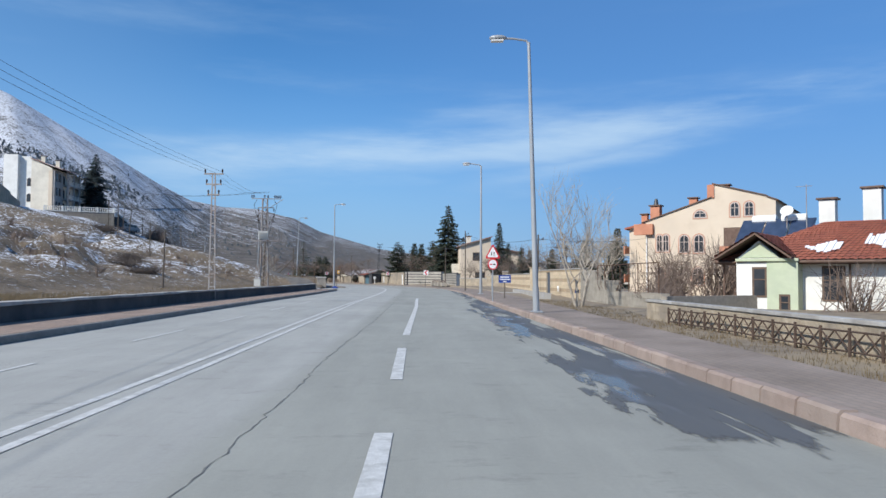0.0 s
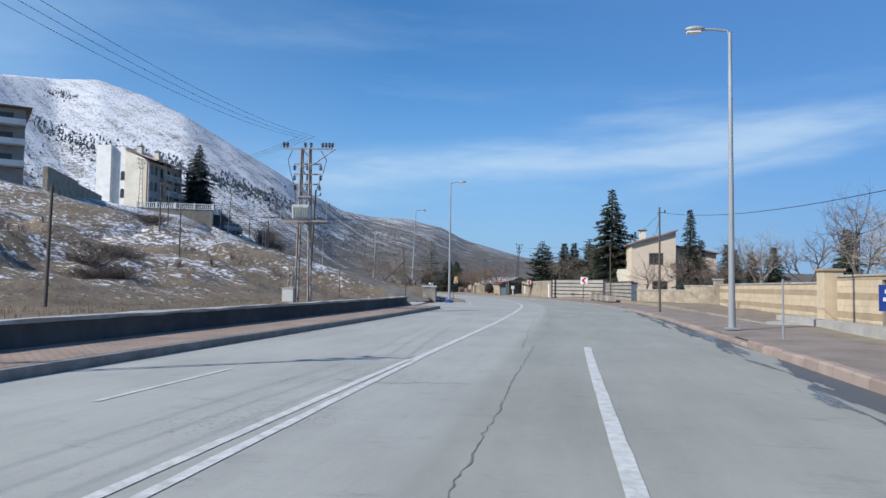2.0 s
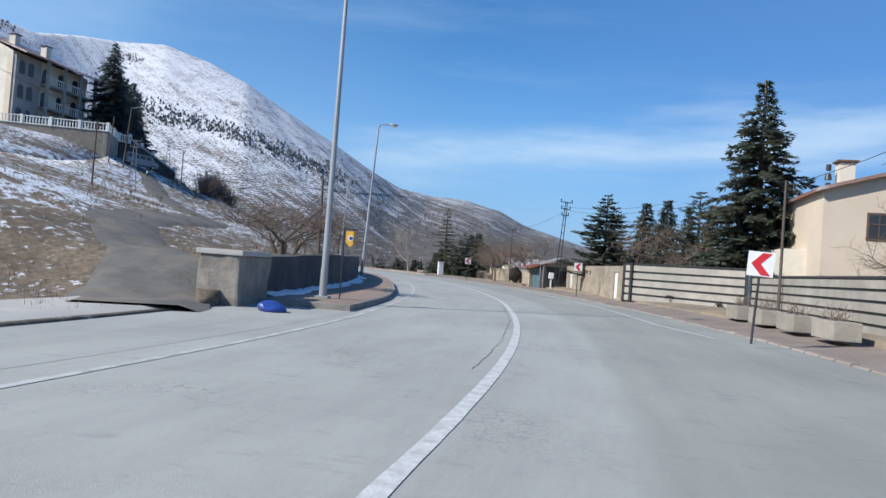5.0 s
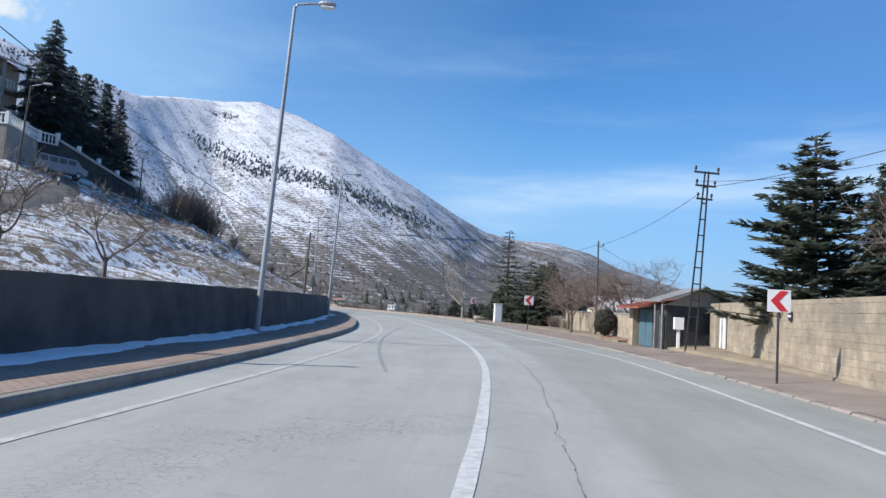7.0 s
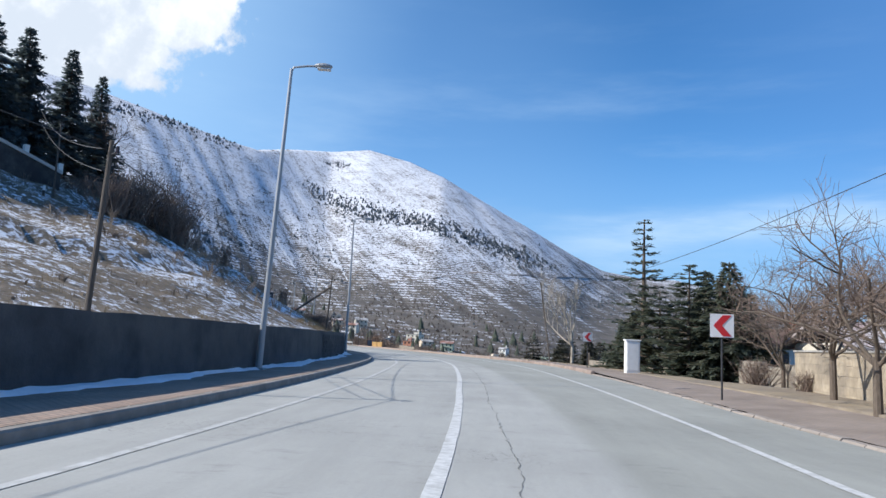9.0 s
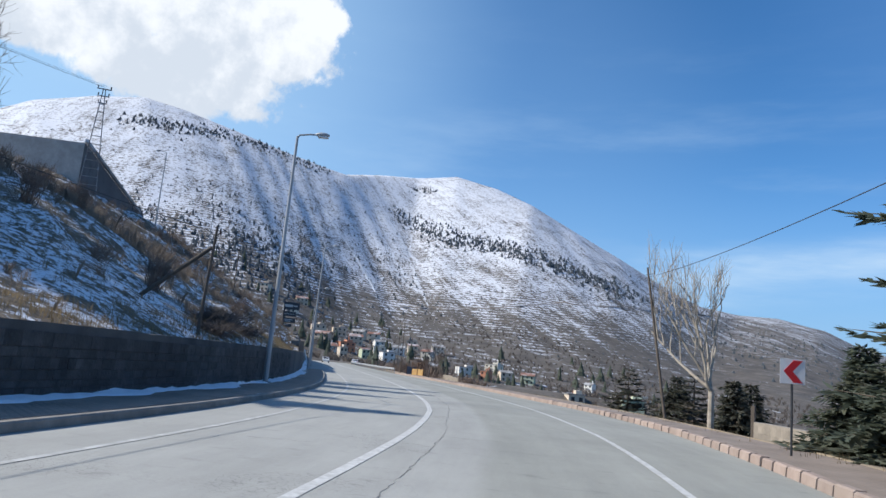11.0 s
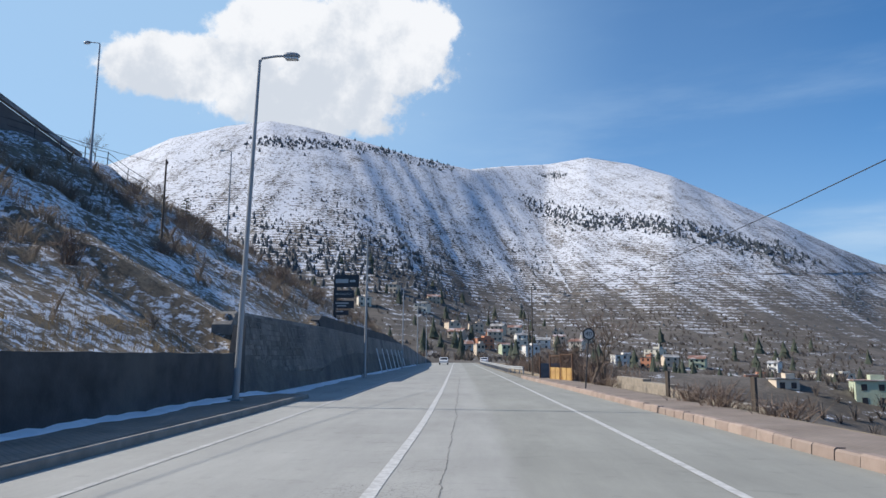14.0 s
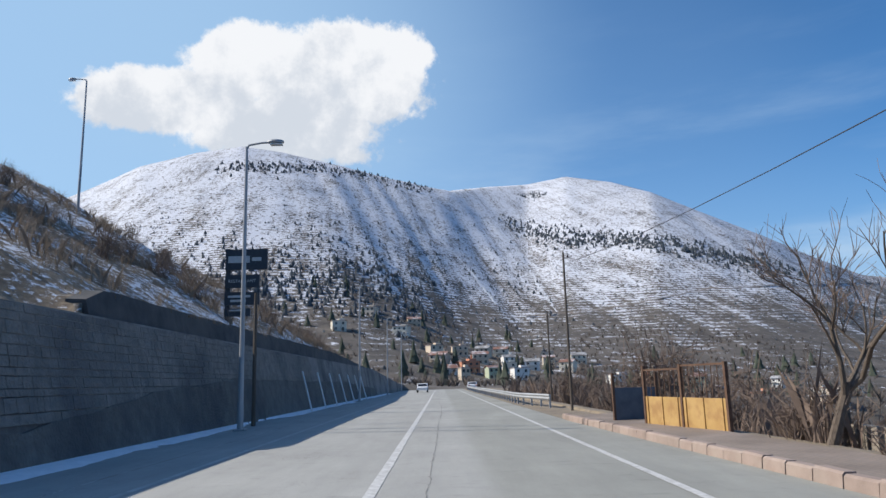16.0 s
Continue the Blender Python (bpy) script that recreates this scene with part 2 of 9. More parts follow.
        l.new(sep.outputs["Y"], thaw.inputs[0])
        level = calc("ADD", level, thaw.outputs[0])
        level = calc("ADD", level, calc("MULTIPLY", calc("SUBTRACT", tex(0.13, 4, 0.55, (1, 1, 2.2)), 0.5), 0.16))
    mr = n.new("ShaderNodeMapRange")
    mr.interpolation_type = "SMOOTHSTEP"
    edge = 0.5 + (0.5 - cover) * 0.26
    mr.inputs[1].default_value, mr.inputs[2].default_value = edge - sharp, edge + sharp
    l.new(level, mr.inputs[0])
    ramp = n.new("ShaderNodeValToRGB")
    ramp.color_ramp.elements[0].position, ramp.color_ramp.elements[1].position = 0.32, 0.68
    ramp.color_ramp.elements[0].color, ramp.color_ramp.elements[1].color = (*bare1, 1), (*bare2, 1)
    l.new(soil, ramp.inputs[0])
    hv = n.new("ShaderNodeHueSaturation")
    wide = n.new("ShaderNodeMapRange")
    wide.inputs[1].default_value, wide.inputs[2].default_value, wide.inputs[3].default_value, wide.inputs[4].default_value = 0.32, 0.68, 0.45, 1.35
    l.new(tex(0.05 if dry_side else 0.35, 9, 0.7, (1, 1, 2.5)), wide.inputs[0])
    l.new(wide.outputs[0], hv.inputs["Value"])
    l.new(ramp.outputs[0], hv.inputs["Color"])
    mx = n.new("ShaderNodeMix")
    mx.data_type = "RGBA"
    l.new(mr.outputs[0], mx.inputs["Factor"])
    l.new(hv.outputs[0], mx.inputs["A"])
    mx.inputs["B"].default_value = (*snow, 1)
    l.new(mx.outputs["Result"], bsdf.inputs["Base Color"])
    bsdf.inputs["Roughness"].default_value = 0.9
    b = n.new("ShaderNodeBump")
    b.inputs["Strength"].default_value, b.inputs["Distance"].default_value = 0.45, 0.25 / near
    l.new(fine, b.inputs["Height"])
    l.new(b.outputs[0], bsdf.inputs["Normal"])
    return m


def nodes_of(name):
    m = bpy.data.materials.new(name)
    m.use_nodes = True
    n, l = m.node_tree.nodes, m.node_tree.links

    def link(kind, out=0, props=(), **ins):
        t = n.new(kind)
        for k, v in props:
            if k == "data_type":
                t.data_type = v
            elif k == "operation":
                t.operation = v
            elif k == "feature":
                t.feature = v
            else:
                t.interpolation_type = v
        for k, v in ins.items():
            sock = t.inputs[int(k[1:])] if k[0] == "i" and k[1:].isdigit() else t.inputs[k.replace("_", " ")]
            if isinstance(v, bpy.types.NodeSocket):
                l.new(v, sock)
            else:
                sock.default_value = v
        return t.outputs[out]

    return m, n, l, link


def road_surface():
    """Bleached asphalt: a paler, cracked half on the left and a smoother, darker lane on the right."""
    m, n, l, link = nodes_of("asphalt")
    bsdf = n["Principled BSDF"]
    pos = link("ShaderNodeNewGeometry")
    uv = link("ShaderNodeTexCoord", 2)
    d = link("ShaderNodeSeparateXYZ", 1, i0=uv)
    broad = link("ShaderNodeTexNoise", Vector=pos, Scale=0.22, Detail=7.0, Roughness=0.62)
    grain = link("ShaderNodeTexNoise", Vector=pos, Scale=22.0, Detail=8.0, Roughness=0.85)
    along = link("ShaderNodeMapping", Vector=uv, Scale=(0.18, 1.1, 1.0))
    tracks = link("ShaderNodeTexNoise", Vector=along, Scale=1.0, Detail=8.0, Roughness=0.72)
    pale = link("ShaderNodeMix", 2, (("data_type", "RGBA"),), Factor=grain, i6=(0.27, 0.27, 0.25, 1), i7=(0.42, 0.417, 0.388, 1))
    dark = link("ShaderNodeMix", 2, (("data_type", "RGBA"),), Factor=grain, i6=(0.24, 0.242, 0.216, 1), i7=(0.335, 0.335, 0.3, 1))
    shift = link("ShaderNodeMath", 0, (("operation", "MULTIPLY_ADD"),), i0=broad, i1=0.5, i2=d)
    half = link("ShaderNodeMapRange", 0, (("interpolation_type", "SMOOTHSTEP"),), i0=shift, i1=1.75, i2=2.2)
    col = link("ShaderNodeMix", 2, (("data_type", "RGBA"),), Factor=half, i6=pale, i7=dark)
    worn = link("ShaderNodeMapRange", 0, i0=tracks, i1=0.3, i2=0.7, i3=0.88, i4=1.1)
    spots = link("ShaderNodeMapRange", 0, i0=broad, i1=0.3, i2=0.7, i3=0.88, i4=1.1)
    tone = link("ShaderNodeMath", 0, (("operation", "MULTIPLY"),), i0=worn, i1=spots)
    # scuffs and short dark flecks
    fleck = link("ShaderNodeTexNoise", Vector=link("ShaderNodeMapping", Vector=uv, Scale=(2.6, 1.1, 1.0)), Scale=1.0, Detail=9.0, Roughness=0.74)
    scuff = link("ShaderNodeMapRange", 0, i0=fleck, i1=0.56, i2=0.68, i3=1.0, i4=0.8)
    tone = link("ShaderNodeMath", 0, (("operation", "MULTIPLY"),), i0=tone, i1=scuff)
    # fine map cracking in patches of the left half
    warp = link("ShaderNodeTexNoise", 1, Vector=pos, Scale=3.0, Detail=3.0)
    bent = link("ShaderNodeVectorMath", 0, (("operation", "MULTIPLY_ADD"),), i0=warp, i1=(0.22, 0.22, 0.22), i2=pos)
    cells = link("ShaderNodeTexVoronoi", 0, (("feature", "DISTANCE_TO_EDGE"),), Vector=bent, Scale=8.0)
    thin = link("ShaderNodeMapRange", 0, i0=cells, i1=0.0, i2=0.04, i3=1.0, i4=0.0)
    patch = link("ShaderNodeTexNoise", Vector=pos, Scale=0.33, Detail=4.0)
    where = link("ShaderNodeMapRange", 0, (("interpolation_type", "SMOOTHSTEP"),), i0=patch, i1=0.53, i2=0.68)
    left = link("ShaderNodeMapRange", 0, (("interpolation_type", "SMOOTHSTEP"),), i0=d, i1=1.6, i2=0.4)
    crack = link("ShaderNodeMath", 0, (("operation", "MULTIPLY"),), i0=thin, i1=link("ShaderNodeMath", 0, (("operation", "MULTIPLY"),), i0=where, i1=left))
    tone = link("ShaderNodeMath", 0, (("operation", "MULTIPLY"),), i0=tone, i1=link("ShaderNodeMapRange", 0, i0=crack, i3=1.0, i4=0.5))
    final = link("ShaderNodeHueSaturation", 0, Value=tone, Color=col)
    l.new(final, bsdf.inputs["Base Color"])
    bsdf.inputs["Roughness"].default_value = 0.88
    rise = link("ShaderNodeTexNoise", Vector=pos, Scale=80.0, Detail=4.0)
    l.new(link("ShaderNodeBump", 0, Strength=0.5, Distance=0.007, Height=rise), bsdf.inputs["Normal"])
    return m


def wet_surface():
    """Meltwater with ragged edges; uv is metres along the road and metres from its line."""
    m, n, l, link = nodes_of("wet_asphalt")
    bsdf = n["Principled BSDF"]
    uv = link("ShaderNodeTexCoord", 2)
    d = link("ShaderNodeSeparateXYZ", 1, i0=uv)
    s = link("ShaderNodeSeparateXYZ", 0, i0=uv)
    edge = link("ShaderNodeTexNoise", Vector=link("ShaderNodeMapping", Vector=uv, Scale=(0.3, 1.3, 1.0)), Scale=1.0, Detail=9.0, Roughness=0.68)
    inner = link("ShaderNodeMath", 0, (("operation", "MULTIPLY_ADD"),), i0=edge, i1=3.0, i2=link("ShaderNodeMath", 0, (("operation", "SUBTRACT"),), i0=d, i1=link("ShaderNodeMapRange", 0, (("interpolation_type", "SMOOTHSTEP"),), i0=s, i1=26.0, i2=50.0, i3=7.3, i4=8.1)))
    mask = link("ShaderNodeMapRange", 0, (("interpolation_type", "SMOOTHSTEP"),), i0=inner, i1=0.0, i2=0.14)
    begin = link("ShaderNodeMapRange", 0, (("interpolation_type", "SMOOTHSTEP"),), i0=link("ShaderNodeMath", 0, (("operation", "MULTIPLY_ADD"),), i0=edge, i1=4.0, i2=s), i1=8.4, i2=8.9)
    dry = link("ShaderNodeTexNoise", Vector=link("ShaderNodeMapping", Vector=uv, Scale=(0.16, 2.4, 1.0)), Scale=1.0, Detail=5.0)
    island = link("ShaderNodeMapRange", 0, (("interpolation_type", "SMOOTHSTEP"),), i0=dry, i1=0.575, i2=0.54)
    a = link("ShaderNodeMath", 0, (("operation", "MULTIPLY"),), i0=mask, i1=link("ShaderNodeMath", 0, (("operation", "MULTIPLY"),), i0=begin, i1=island))
    l.new(link("ShaderNodeMath", 0, (("operation", "MULTIPLY"),), i0=a, i1=0.93), bsdf.inputs["Alpha"])
    tint = link("ShaderNodeMix", 2, (("data_type", "RGBA"),), Factor=edge, i6=(0.075, 0.075, 0.074, 1), i7=(0.15, 0.148, 0.142, 1))
    l.new(tint, bsdf.inputs["Base Color"])
    pool = link("ShaderNodeMapRange", 0, (("interpolation_type", "SMOOTHSTEP"),), i0=link("ShaderNodeTexNoise", Vector=link("ShaderNodeMapping", Vector=uv, Scale=(0.22, 0.9, 1.0)), Scale=1.0, Detail=3.0), i1=0.53, i2=0.6, i3=0.55, i4=0.2)
    l.new(pool, bsdf.inputs["Roughness"])
    bsdf.inputs["Specular IOR Level"].default_value = 0.3
    return m


M = {}
M["asphalt"] = road_surface()
M["asphalt_wet"] = wet_surface()
M["crack"] = surface("crack_tar", (0.1, 0.1, 0.096), (0.2, 0.198, 0.186), 9, 0.9, bump=0)
M["paint"] = surface("road_paint", (0.46, 0.46, 0.445), (0.64, 0.64, 0.62), 9, 0.75, bump=0.3, stain=(0.36, 0.357, 0.338), stain_scale=5.0, stain_amount=0.75)
M["paint_worn"] = surface("worn_road_paint", (0.36, 0.36, 0.345), (0.56, 0.56, 0.54), 2.5, 0.8, bump=0.3, stain=(0.33, 0.325, 0.3), stain_scale=3.0, stain_amount=0.9)
M["far_snow"] = surface("thin_snow", (0.6, 0.615, 0.64), (0.7, 0.715, 0.74), 0.3, 0.9, bump=0, stain=(0.3, 0.29, 0.28), stain_scale=0.12, stain_amount=0.6)
M["far_track"] = surface("far_track", (0.13, 0.11, 0.09), (0.24, 0.21, 0.18), 0.2, 0.95, bump=0, stain=(0.5, 0.5, 0.52), stain_scale=0.05, stain_amount=0.6)
M["kerb_pink"] = surface("pink_kerb", (0.26, 0.2, 0.168), (0.355, 0.275, 0.235), 3, 0.9, bump=0.4, stain=(0.3, 0.25, 0.21), stain_scale=1.5, random_tone=0.14)
M["kerb_dusty"] = surface("dusty_kerb", (0.25, 0.215, 0.185), (0.34, 0.295, 0.255), 3, 0.92, bump=0.4, stain=(0.22, 0.19, 0.165), stain_scale=1.5, random_tone=0.12)
M["kerb_grey"] = surface("grey_kerb", (0.2, 0.185, 0.165), (0.31, 0.285, 0.25), 3, 0.9, bump=0.4, stain=(0.14, 0.13, 0.12), stain_scale=0.8)
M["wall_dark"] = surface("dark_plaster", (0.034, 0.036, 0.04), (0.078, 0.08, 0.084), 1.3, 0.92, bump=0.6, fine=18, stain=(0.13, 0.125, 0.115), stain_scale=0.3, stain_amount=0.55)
# also puts shade into colour on the shed and the sloping terrace walls
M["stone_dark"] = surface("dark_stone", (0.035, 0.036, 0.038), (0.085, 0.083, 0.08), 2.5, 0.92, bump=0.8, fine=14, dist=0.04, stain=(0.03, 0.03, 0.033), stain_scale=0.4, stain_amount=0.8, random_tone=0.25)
M["rubble"] = surface("rubble_stone", (0.2, 0.175, 0.145), (0.34, 0.295, 0.24), 2.4, 0.92, bump=0.7, fine=20, stain=(0.27, 0.235, 0.19), stain_scale=0.7, random_tone=0.16)
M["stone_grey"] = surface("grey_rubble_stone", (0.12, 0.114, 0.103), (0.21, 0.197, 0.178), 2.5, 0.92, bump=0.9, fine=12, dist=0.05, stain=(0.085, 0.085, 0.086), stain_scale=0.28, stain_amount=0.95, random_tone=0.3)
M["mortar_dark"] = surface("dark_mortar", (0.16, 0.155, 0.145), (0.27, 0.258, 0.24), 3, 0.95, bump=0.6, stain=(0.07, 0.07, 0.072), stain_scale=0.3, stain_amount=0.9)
M["coping"] = surface("coping", (0.24, 0.23, 0.215), (0.38, 0.36, 0.33), 2.5, 0.9, bump=0.4, stain=(0.6, 0.6, 0.6), stain_scale=1.2, stain_amount=0.45)
M["sand_light"] = surface("light_sandstone", (0.5, 0.4, 0.27), (0.6, 0.49, 0.34), 3, 0.9, bump=0.4, stain=(0.42, 0.34, 0.25), stain_scale=0.9, random_tone=0.07)
M["sand_dark"] = surface("dark_sandstone", (0.32, 0.24, 0.155), (0.42, 0.32, 0.21), 3, 0.9, bump=0.4, stain=(0.3, 0.24, 0.18), stain_scale=0.9, random_tone=0.07)
M["cutstone"] = surface("cut_stone", (0.29, 0.238, 0.172), (0.44, 0.372, 0.28), 3.4, 0.92, bump=0.8, fine=16, dist=0.03, stain=(0.2, 0.172, 0.14), stain_scale=0.9, stain_amount=0.7, random_tone=0.1)
M["block"] = surface("grey_block", (0.27, 0.245, 0.205), (0.38, 0.345, 0.29), 2.2, 0.93, bump=0.6, fine=24, stain=(0.22, 0.2, 0.17), stain_scale=0.6, random_tone=0.12)
M["mortar"] = surface("mortar", (0.25, 0.22, 0.18), (0.35, 0.31, 0.255), 5, 0.95, bump=0.4)
M["steel"] = surface("galvanised_steel", (0.3, 0.315, 0.33), (0.42, 0.435, 0.45), 2.5, 0.55, 0.3, bump=0.05, stain=(0.25, 0.26, 0.27), stain_scale=0.8, stretch=(1, 1, 0.25))
M["lattice"] = surface("weathered_steel", (0.26, 0.25, 0.245), (0.4, 0.38, 0.365), 5, 0.65, 0.3, bump=0.1, stain=(0.22, 0.13, 0.085), stain_scale=2, stain_amount=0.6)
M["dark_metal"] = surface("dark_metal", (0.03, 0.032, 0.036), (0.06, 0.062, 0.067), 6, 0.45, 0.3, bump=0.05)
M["rust"] = surface("rusted_iron", (0.09, 0.05, 0.032), (0.17, 0.1, 0.066), 7, 0.85, 0.2, bump=0.3)
M["rust_dark"] = surface("dark_rusted_iron", (0.05, 0.034, 0.026), (0.1, 0.066, 0.05), 7, 0.9, 0.1, bump=0.3)
M["wood_pole"] = surface("weathered_wood", (0.075, 0.06, 0.048), (0.14, 0.115, 0.092), 6, 0.88, bump=0.5, fine=30, stretch=(4, 4, 0.35), stain=(0.06, 0.048, 0.04), stain_scale=1.2)
M["insulator"] = surface("brown_glaze", (0.035, 0.022, 0.018), (0.06, 0.035, 0.027), 4, 0.2, bump=0)
M["wire"] = surface("black_cable", (0.02, 0.02, 0.02), (0.04, 0.04, 0.04), 5, 0.6, bump=0)
M["cream"] = surface("cream_plaster", (0.58, 0.48, 0.37), (0.68, 0.575, 0.45), 1.0, 0.9, bump=0.2, stain=(0.5, 0.42, 0.33), stain_scale=0.5, stain_amount=0.5)
M["pale"] = surface("pale_plaster", (0.64, 0.59, 0.49), (0.74, 0.69, 0.58), 1.0, 0.9, bump=0.2, stain=(0.5, 0.46, 0.39), stain_scale=0.4, stain_amount=0.5)
M["white"] = surface("white_plaster", (0.68, 0.67, 0.63), (0.8, 0.79, 0.75), 1.2, 0.88, bump=0.2, stain=(0.56, 0.54, 0.5), stain_scale=0.5)
M["orange"] = surface("orange_plaster", (0.46, 0.2, 0.12), (0.56, 0.26, 0.16), 1.5, 0.88, bump=0.2, stain=(0.42, 0.17, 0.1), stain_scale=0.8)
M["green"] = surface("green_plaster", (0.42, 0.47, 0.33), (0.52, 0.57, 0.41), 1.4, 0.9, bump=0.2, stain=(0.4, 0.43, 0.33), stain_scale=0.6)
M["tile_red"] = surface("red_tile", (0.27, 0.08, 0.05), (0.4, 0.14, 0.085), 3, 0.8, bump=0.3, stain=(0.2, 0.07, 0.05), stain_scale=1.1, random_tone=0.1)
M["roof_grey"] = surface("grey_roof", (0.16, 0.155, 0.15), (0.26, 0.25, 0.24), 1.5, 0.85, bump=0.2, stain=(0.7, 0.7, 0.71), stain_scale=0.25, stain_amount=0.6)
M["roof_bare"] = surface("bare_brown_roof", (0.13, 0.075, 0.055), (0.22, 0.125, 0.09), 1.8, 0.88, bump=0.3, stain=(0.1, 0.07, 0.055), stain_scale=0.6, stain_amount=0.6)
M["roof_brown"] = surface("brown_roof", (0.17, 0.085, 0.06), (0.27, 0.14, 0.1), 1.8, 0.85, bump=0.2, stain=(0.72, 0.72, 0.73), stain_scale=0.2, stain_amount=0.7)
M["eave"] = surface("dark_eave", (0.1, 0.06, 0.045), (0.17, 0.11, 0.08), 3, 0.8, bump=0.1)
M["glass"] = surface("window_glass", (0.02, 0.025, 0.03), (0.05, 0.055, 0.065), 0.8, 0.08, bump=0)
M["frame_white"] = surface("white_frame", (0.72, 0.72, 0.7), (0.8, 0.8, 0.78), 4, 0.5, bump=0)
M["frame_rose"] = surface("pale_rose_frame", (0.42, 0.33, 0.28), (0.52, 0.42, 0.36), 4, 0.6, bump=0)
M["frame_dark"] = surface("brown_frame", (0.09, 0.055, 0.035), (0.14, 0.09, 0.06), 4, 0.6, bump=0)
M["bark"] = surface("bark", (0.085, 0.065, 0.05), (0.17, 0.135, 0.105), 9, 0.92, bump=0.6, fine=35, stretch=(3, 3, 0.6))
M["bark_pale"] = surface("pale_bark", (0.3, 0.26, 0.21), (0.46, 0.41, 0.34), 6, 0.88, bump=0.4, fine=30, stain=(0.16, 0.13, 0.1), stain_scale=2.5)
M["twig"] = surface("twigs", (0.13, 0.095, 0.075), (0.235, 0.175, 0.14), 3, 0.92, bump=0)
# lighter tan and translucency stand in for haze over backlit brush
M["twig_tan"] = surface("tan_twigs", (0.19, 0.155, 0.12), (0.34, 0.28, 0.22), 1.2, 0.92, bump=0, stain=(0.17, 0.13, 0.1), stain_scale=0.25, stain_amount=0.6, thin=0.4)
M["twig_dark"] = surface("dark_twigs", (0.08, 0.065, 0.058), (0.15, 0.122, 0.105), 2.0, 0.92, bump=0)
M["needle"] = surface("cedar_needles", (0.075, 0.1, 0.08), (0.15, 0.175, 0.125), 2.2, 0.9, bump=0, stain=(0.14, 0.13, 0.085), stain_scale=0.8, stain_amount=0.6, thin=0.45)
M["needle_dark"] = surface("spruce_needles", (0.07, 0.098, 0.105), (0.14, 0.175, 0.175), 2.0, 0.9, bump=0, stain=(0.11, 0.125, 0.12), stain_scale=0.9, stain_amount=0.5, thin=0.45)
M["needle_dull"] = surface("dull_pine_needles", (0.055, 0.062, 0.05), (0.11, 0.115, 0.085), 2.0, 0.9, bump=0, stain=(0.1, 0.085, 0.06), stain_scale=0.8, stain_amount=0.7, thin=0.35)
# pale bluish tint puts distance haze into the needle colour
M["far_needle"] = surface("hazed_needles", (0.09, 0.112, 0.13), (0.16, 0.185, 0.205), 0.2, 0.9, bump=0, thin=0.45)
M["orchard"] = surface("orchard_twigs", (0.085, 0.07, 0.062), (0.15, 0.125, 0.108), 0.3, 0.92, bump=0)
M["grass"] = surface("dry_grass", (0.17, 0.13, 0.075), (0.29, 0.22, 0.13), 0.7, 0.95, bump=0, stain=(0.17, 0.13, 0.08), stain_scale=0.3, thin=0.45)
M["snow"] = surface("old_snow", (0.74, 0.76, 0.8), (0.88, 0.89, 0.92), 2.0, 0.7, bump=0.6, fine=8, dist=0.04)
M["sign_white"] = surface("sign_white", (0.72, 0.72, 0.72), (0.8, 0.8, 0.8), 6, 0.4, bump=0)
M["sign_red"] = surface("sign_red", (0.52, 0.02, 0.03), (0.6, 0.035, 0.04), 6, 0.4, bump=0)
M["sign_blue"] = surface("sign_blue", (0.02, 0.05, 0.25), (0.03, 0.075, 0.32), 6, 0.4, bump=0)
M["sign_black"] = surface("sign_black", (0.012, 0.012, 0.014), (0.03, 0.03, 0.032), 6, 0.4, bump=0)
M["sign_slate"] = surface("slate_board", (0.022, 0.026, 0.034), (0.04, 0.046, 0.056), 6, 0.45, bump=0)
M["sign_grey"] = surface("aged_sign_face", (0.42, 0.42, 0.41), (0.52, 0.52, 0.5), 6, 0.5, bump=0)
M["sign_yellow"] = surface("sign_yellow", (0.6, 0.32, 0.03), (0.7, 0.4, 0.05), 4, 0.5, bump=0)
M["yellow_sheet"] = surface("yellow_sheet", (0.42, 0.26, 0.09), (0.53, 0.35, 0.14), 1.4, 0.6, bump=0.1, stain=(0.3, 0.15, 0.06), stain_scale=2.5, stain_amount=0.6)
M["blue_paint"] = surface("blue_door_paint", (0.06, 0.13, 0.17), (0.1, 0.19, 0.23), 4, 0.6, bump=0.15, stain=(0.1, 0.1, 0.1), stain_scale=2)
M["steel_door"] = surface("slate_door", (0.07, 0.085, 0.11), (0.12, 0.14, 0.17), 3, 0.5, 0.2, bump=0.1)
# render darkened to hold the shade of a wall turned from the sun
M["shaded_render"] = surface("shaded_render", (0.1, 0.095, 0.095), (0.17, 0.16, 0.158), 0.8, 0.92, bump=0.3, stain=(0.07, 0.067, 0.068), stain_scale=0.2, stain_amount=0.6)
# plaster greyed to carry shade on house faces away from the sun
M["shaded_plaster"] = surface("shaded_plaster", (0.27, 0.26, 0.25), (0.36, 0.35, 0.335), 1.2, 0.9, bump=0.2, stain=(0.22, 0.21, 0.2), stain_scale=0.5)
M["concrete"] = surface("concrete", (0.33, 0.315, 0.29), (0.45, 0.43, 0.4), 1.8, 0.92, bump=0.4, stain=(0.26, 0.245, 0.22), stain_scale=0.5)
M["concrete_pale"] = surface("pale_concrete", (0.38, 0.365, 0.335), (0.5, 0.48, 0.445), 1.2, 0.92, bump=0.4, stain=(0.3, 0.285, 0.26), stain_scale=0.6)
M["fence_cream"] = surface("cream_boards", (0.27, 0.25, 0.215), (0.34, 0.315, 0.275), 2, 0.7, bump=0.1, stain=(0.48, 0.44, 0.38), stain_scale=0.8)
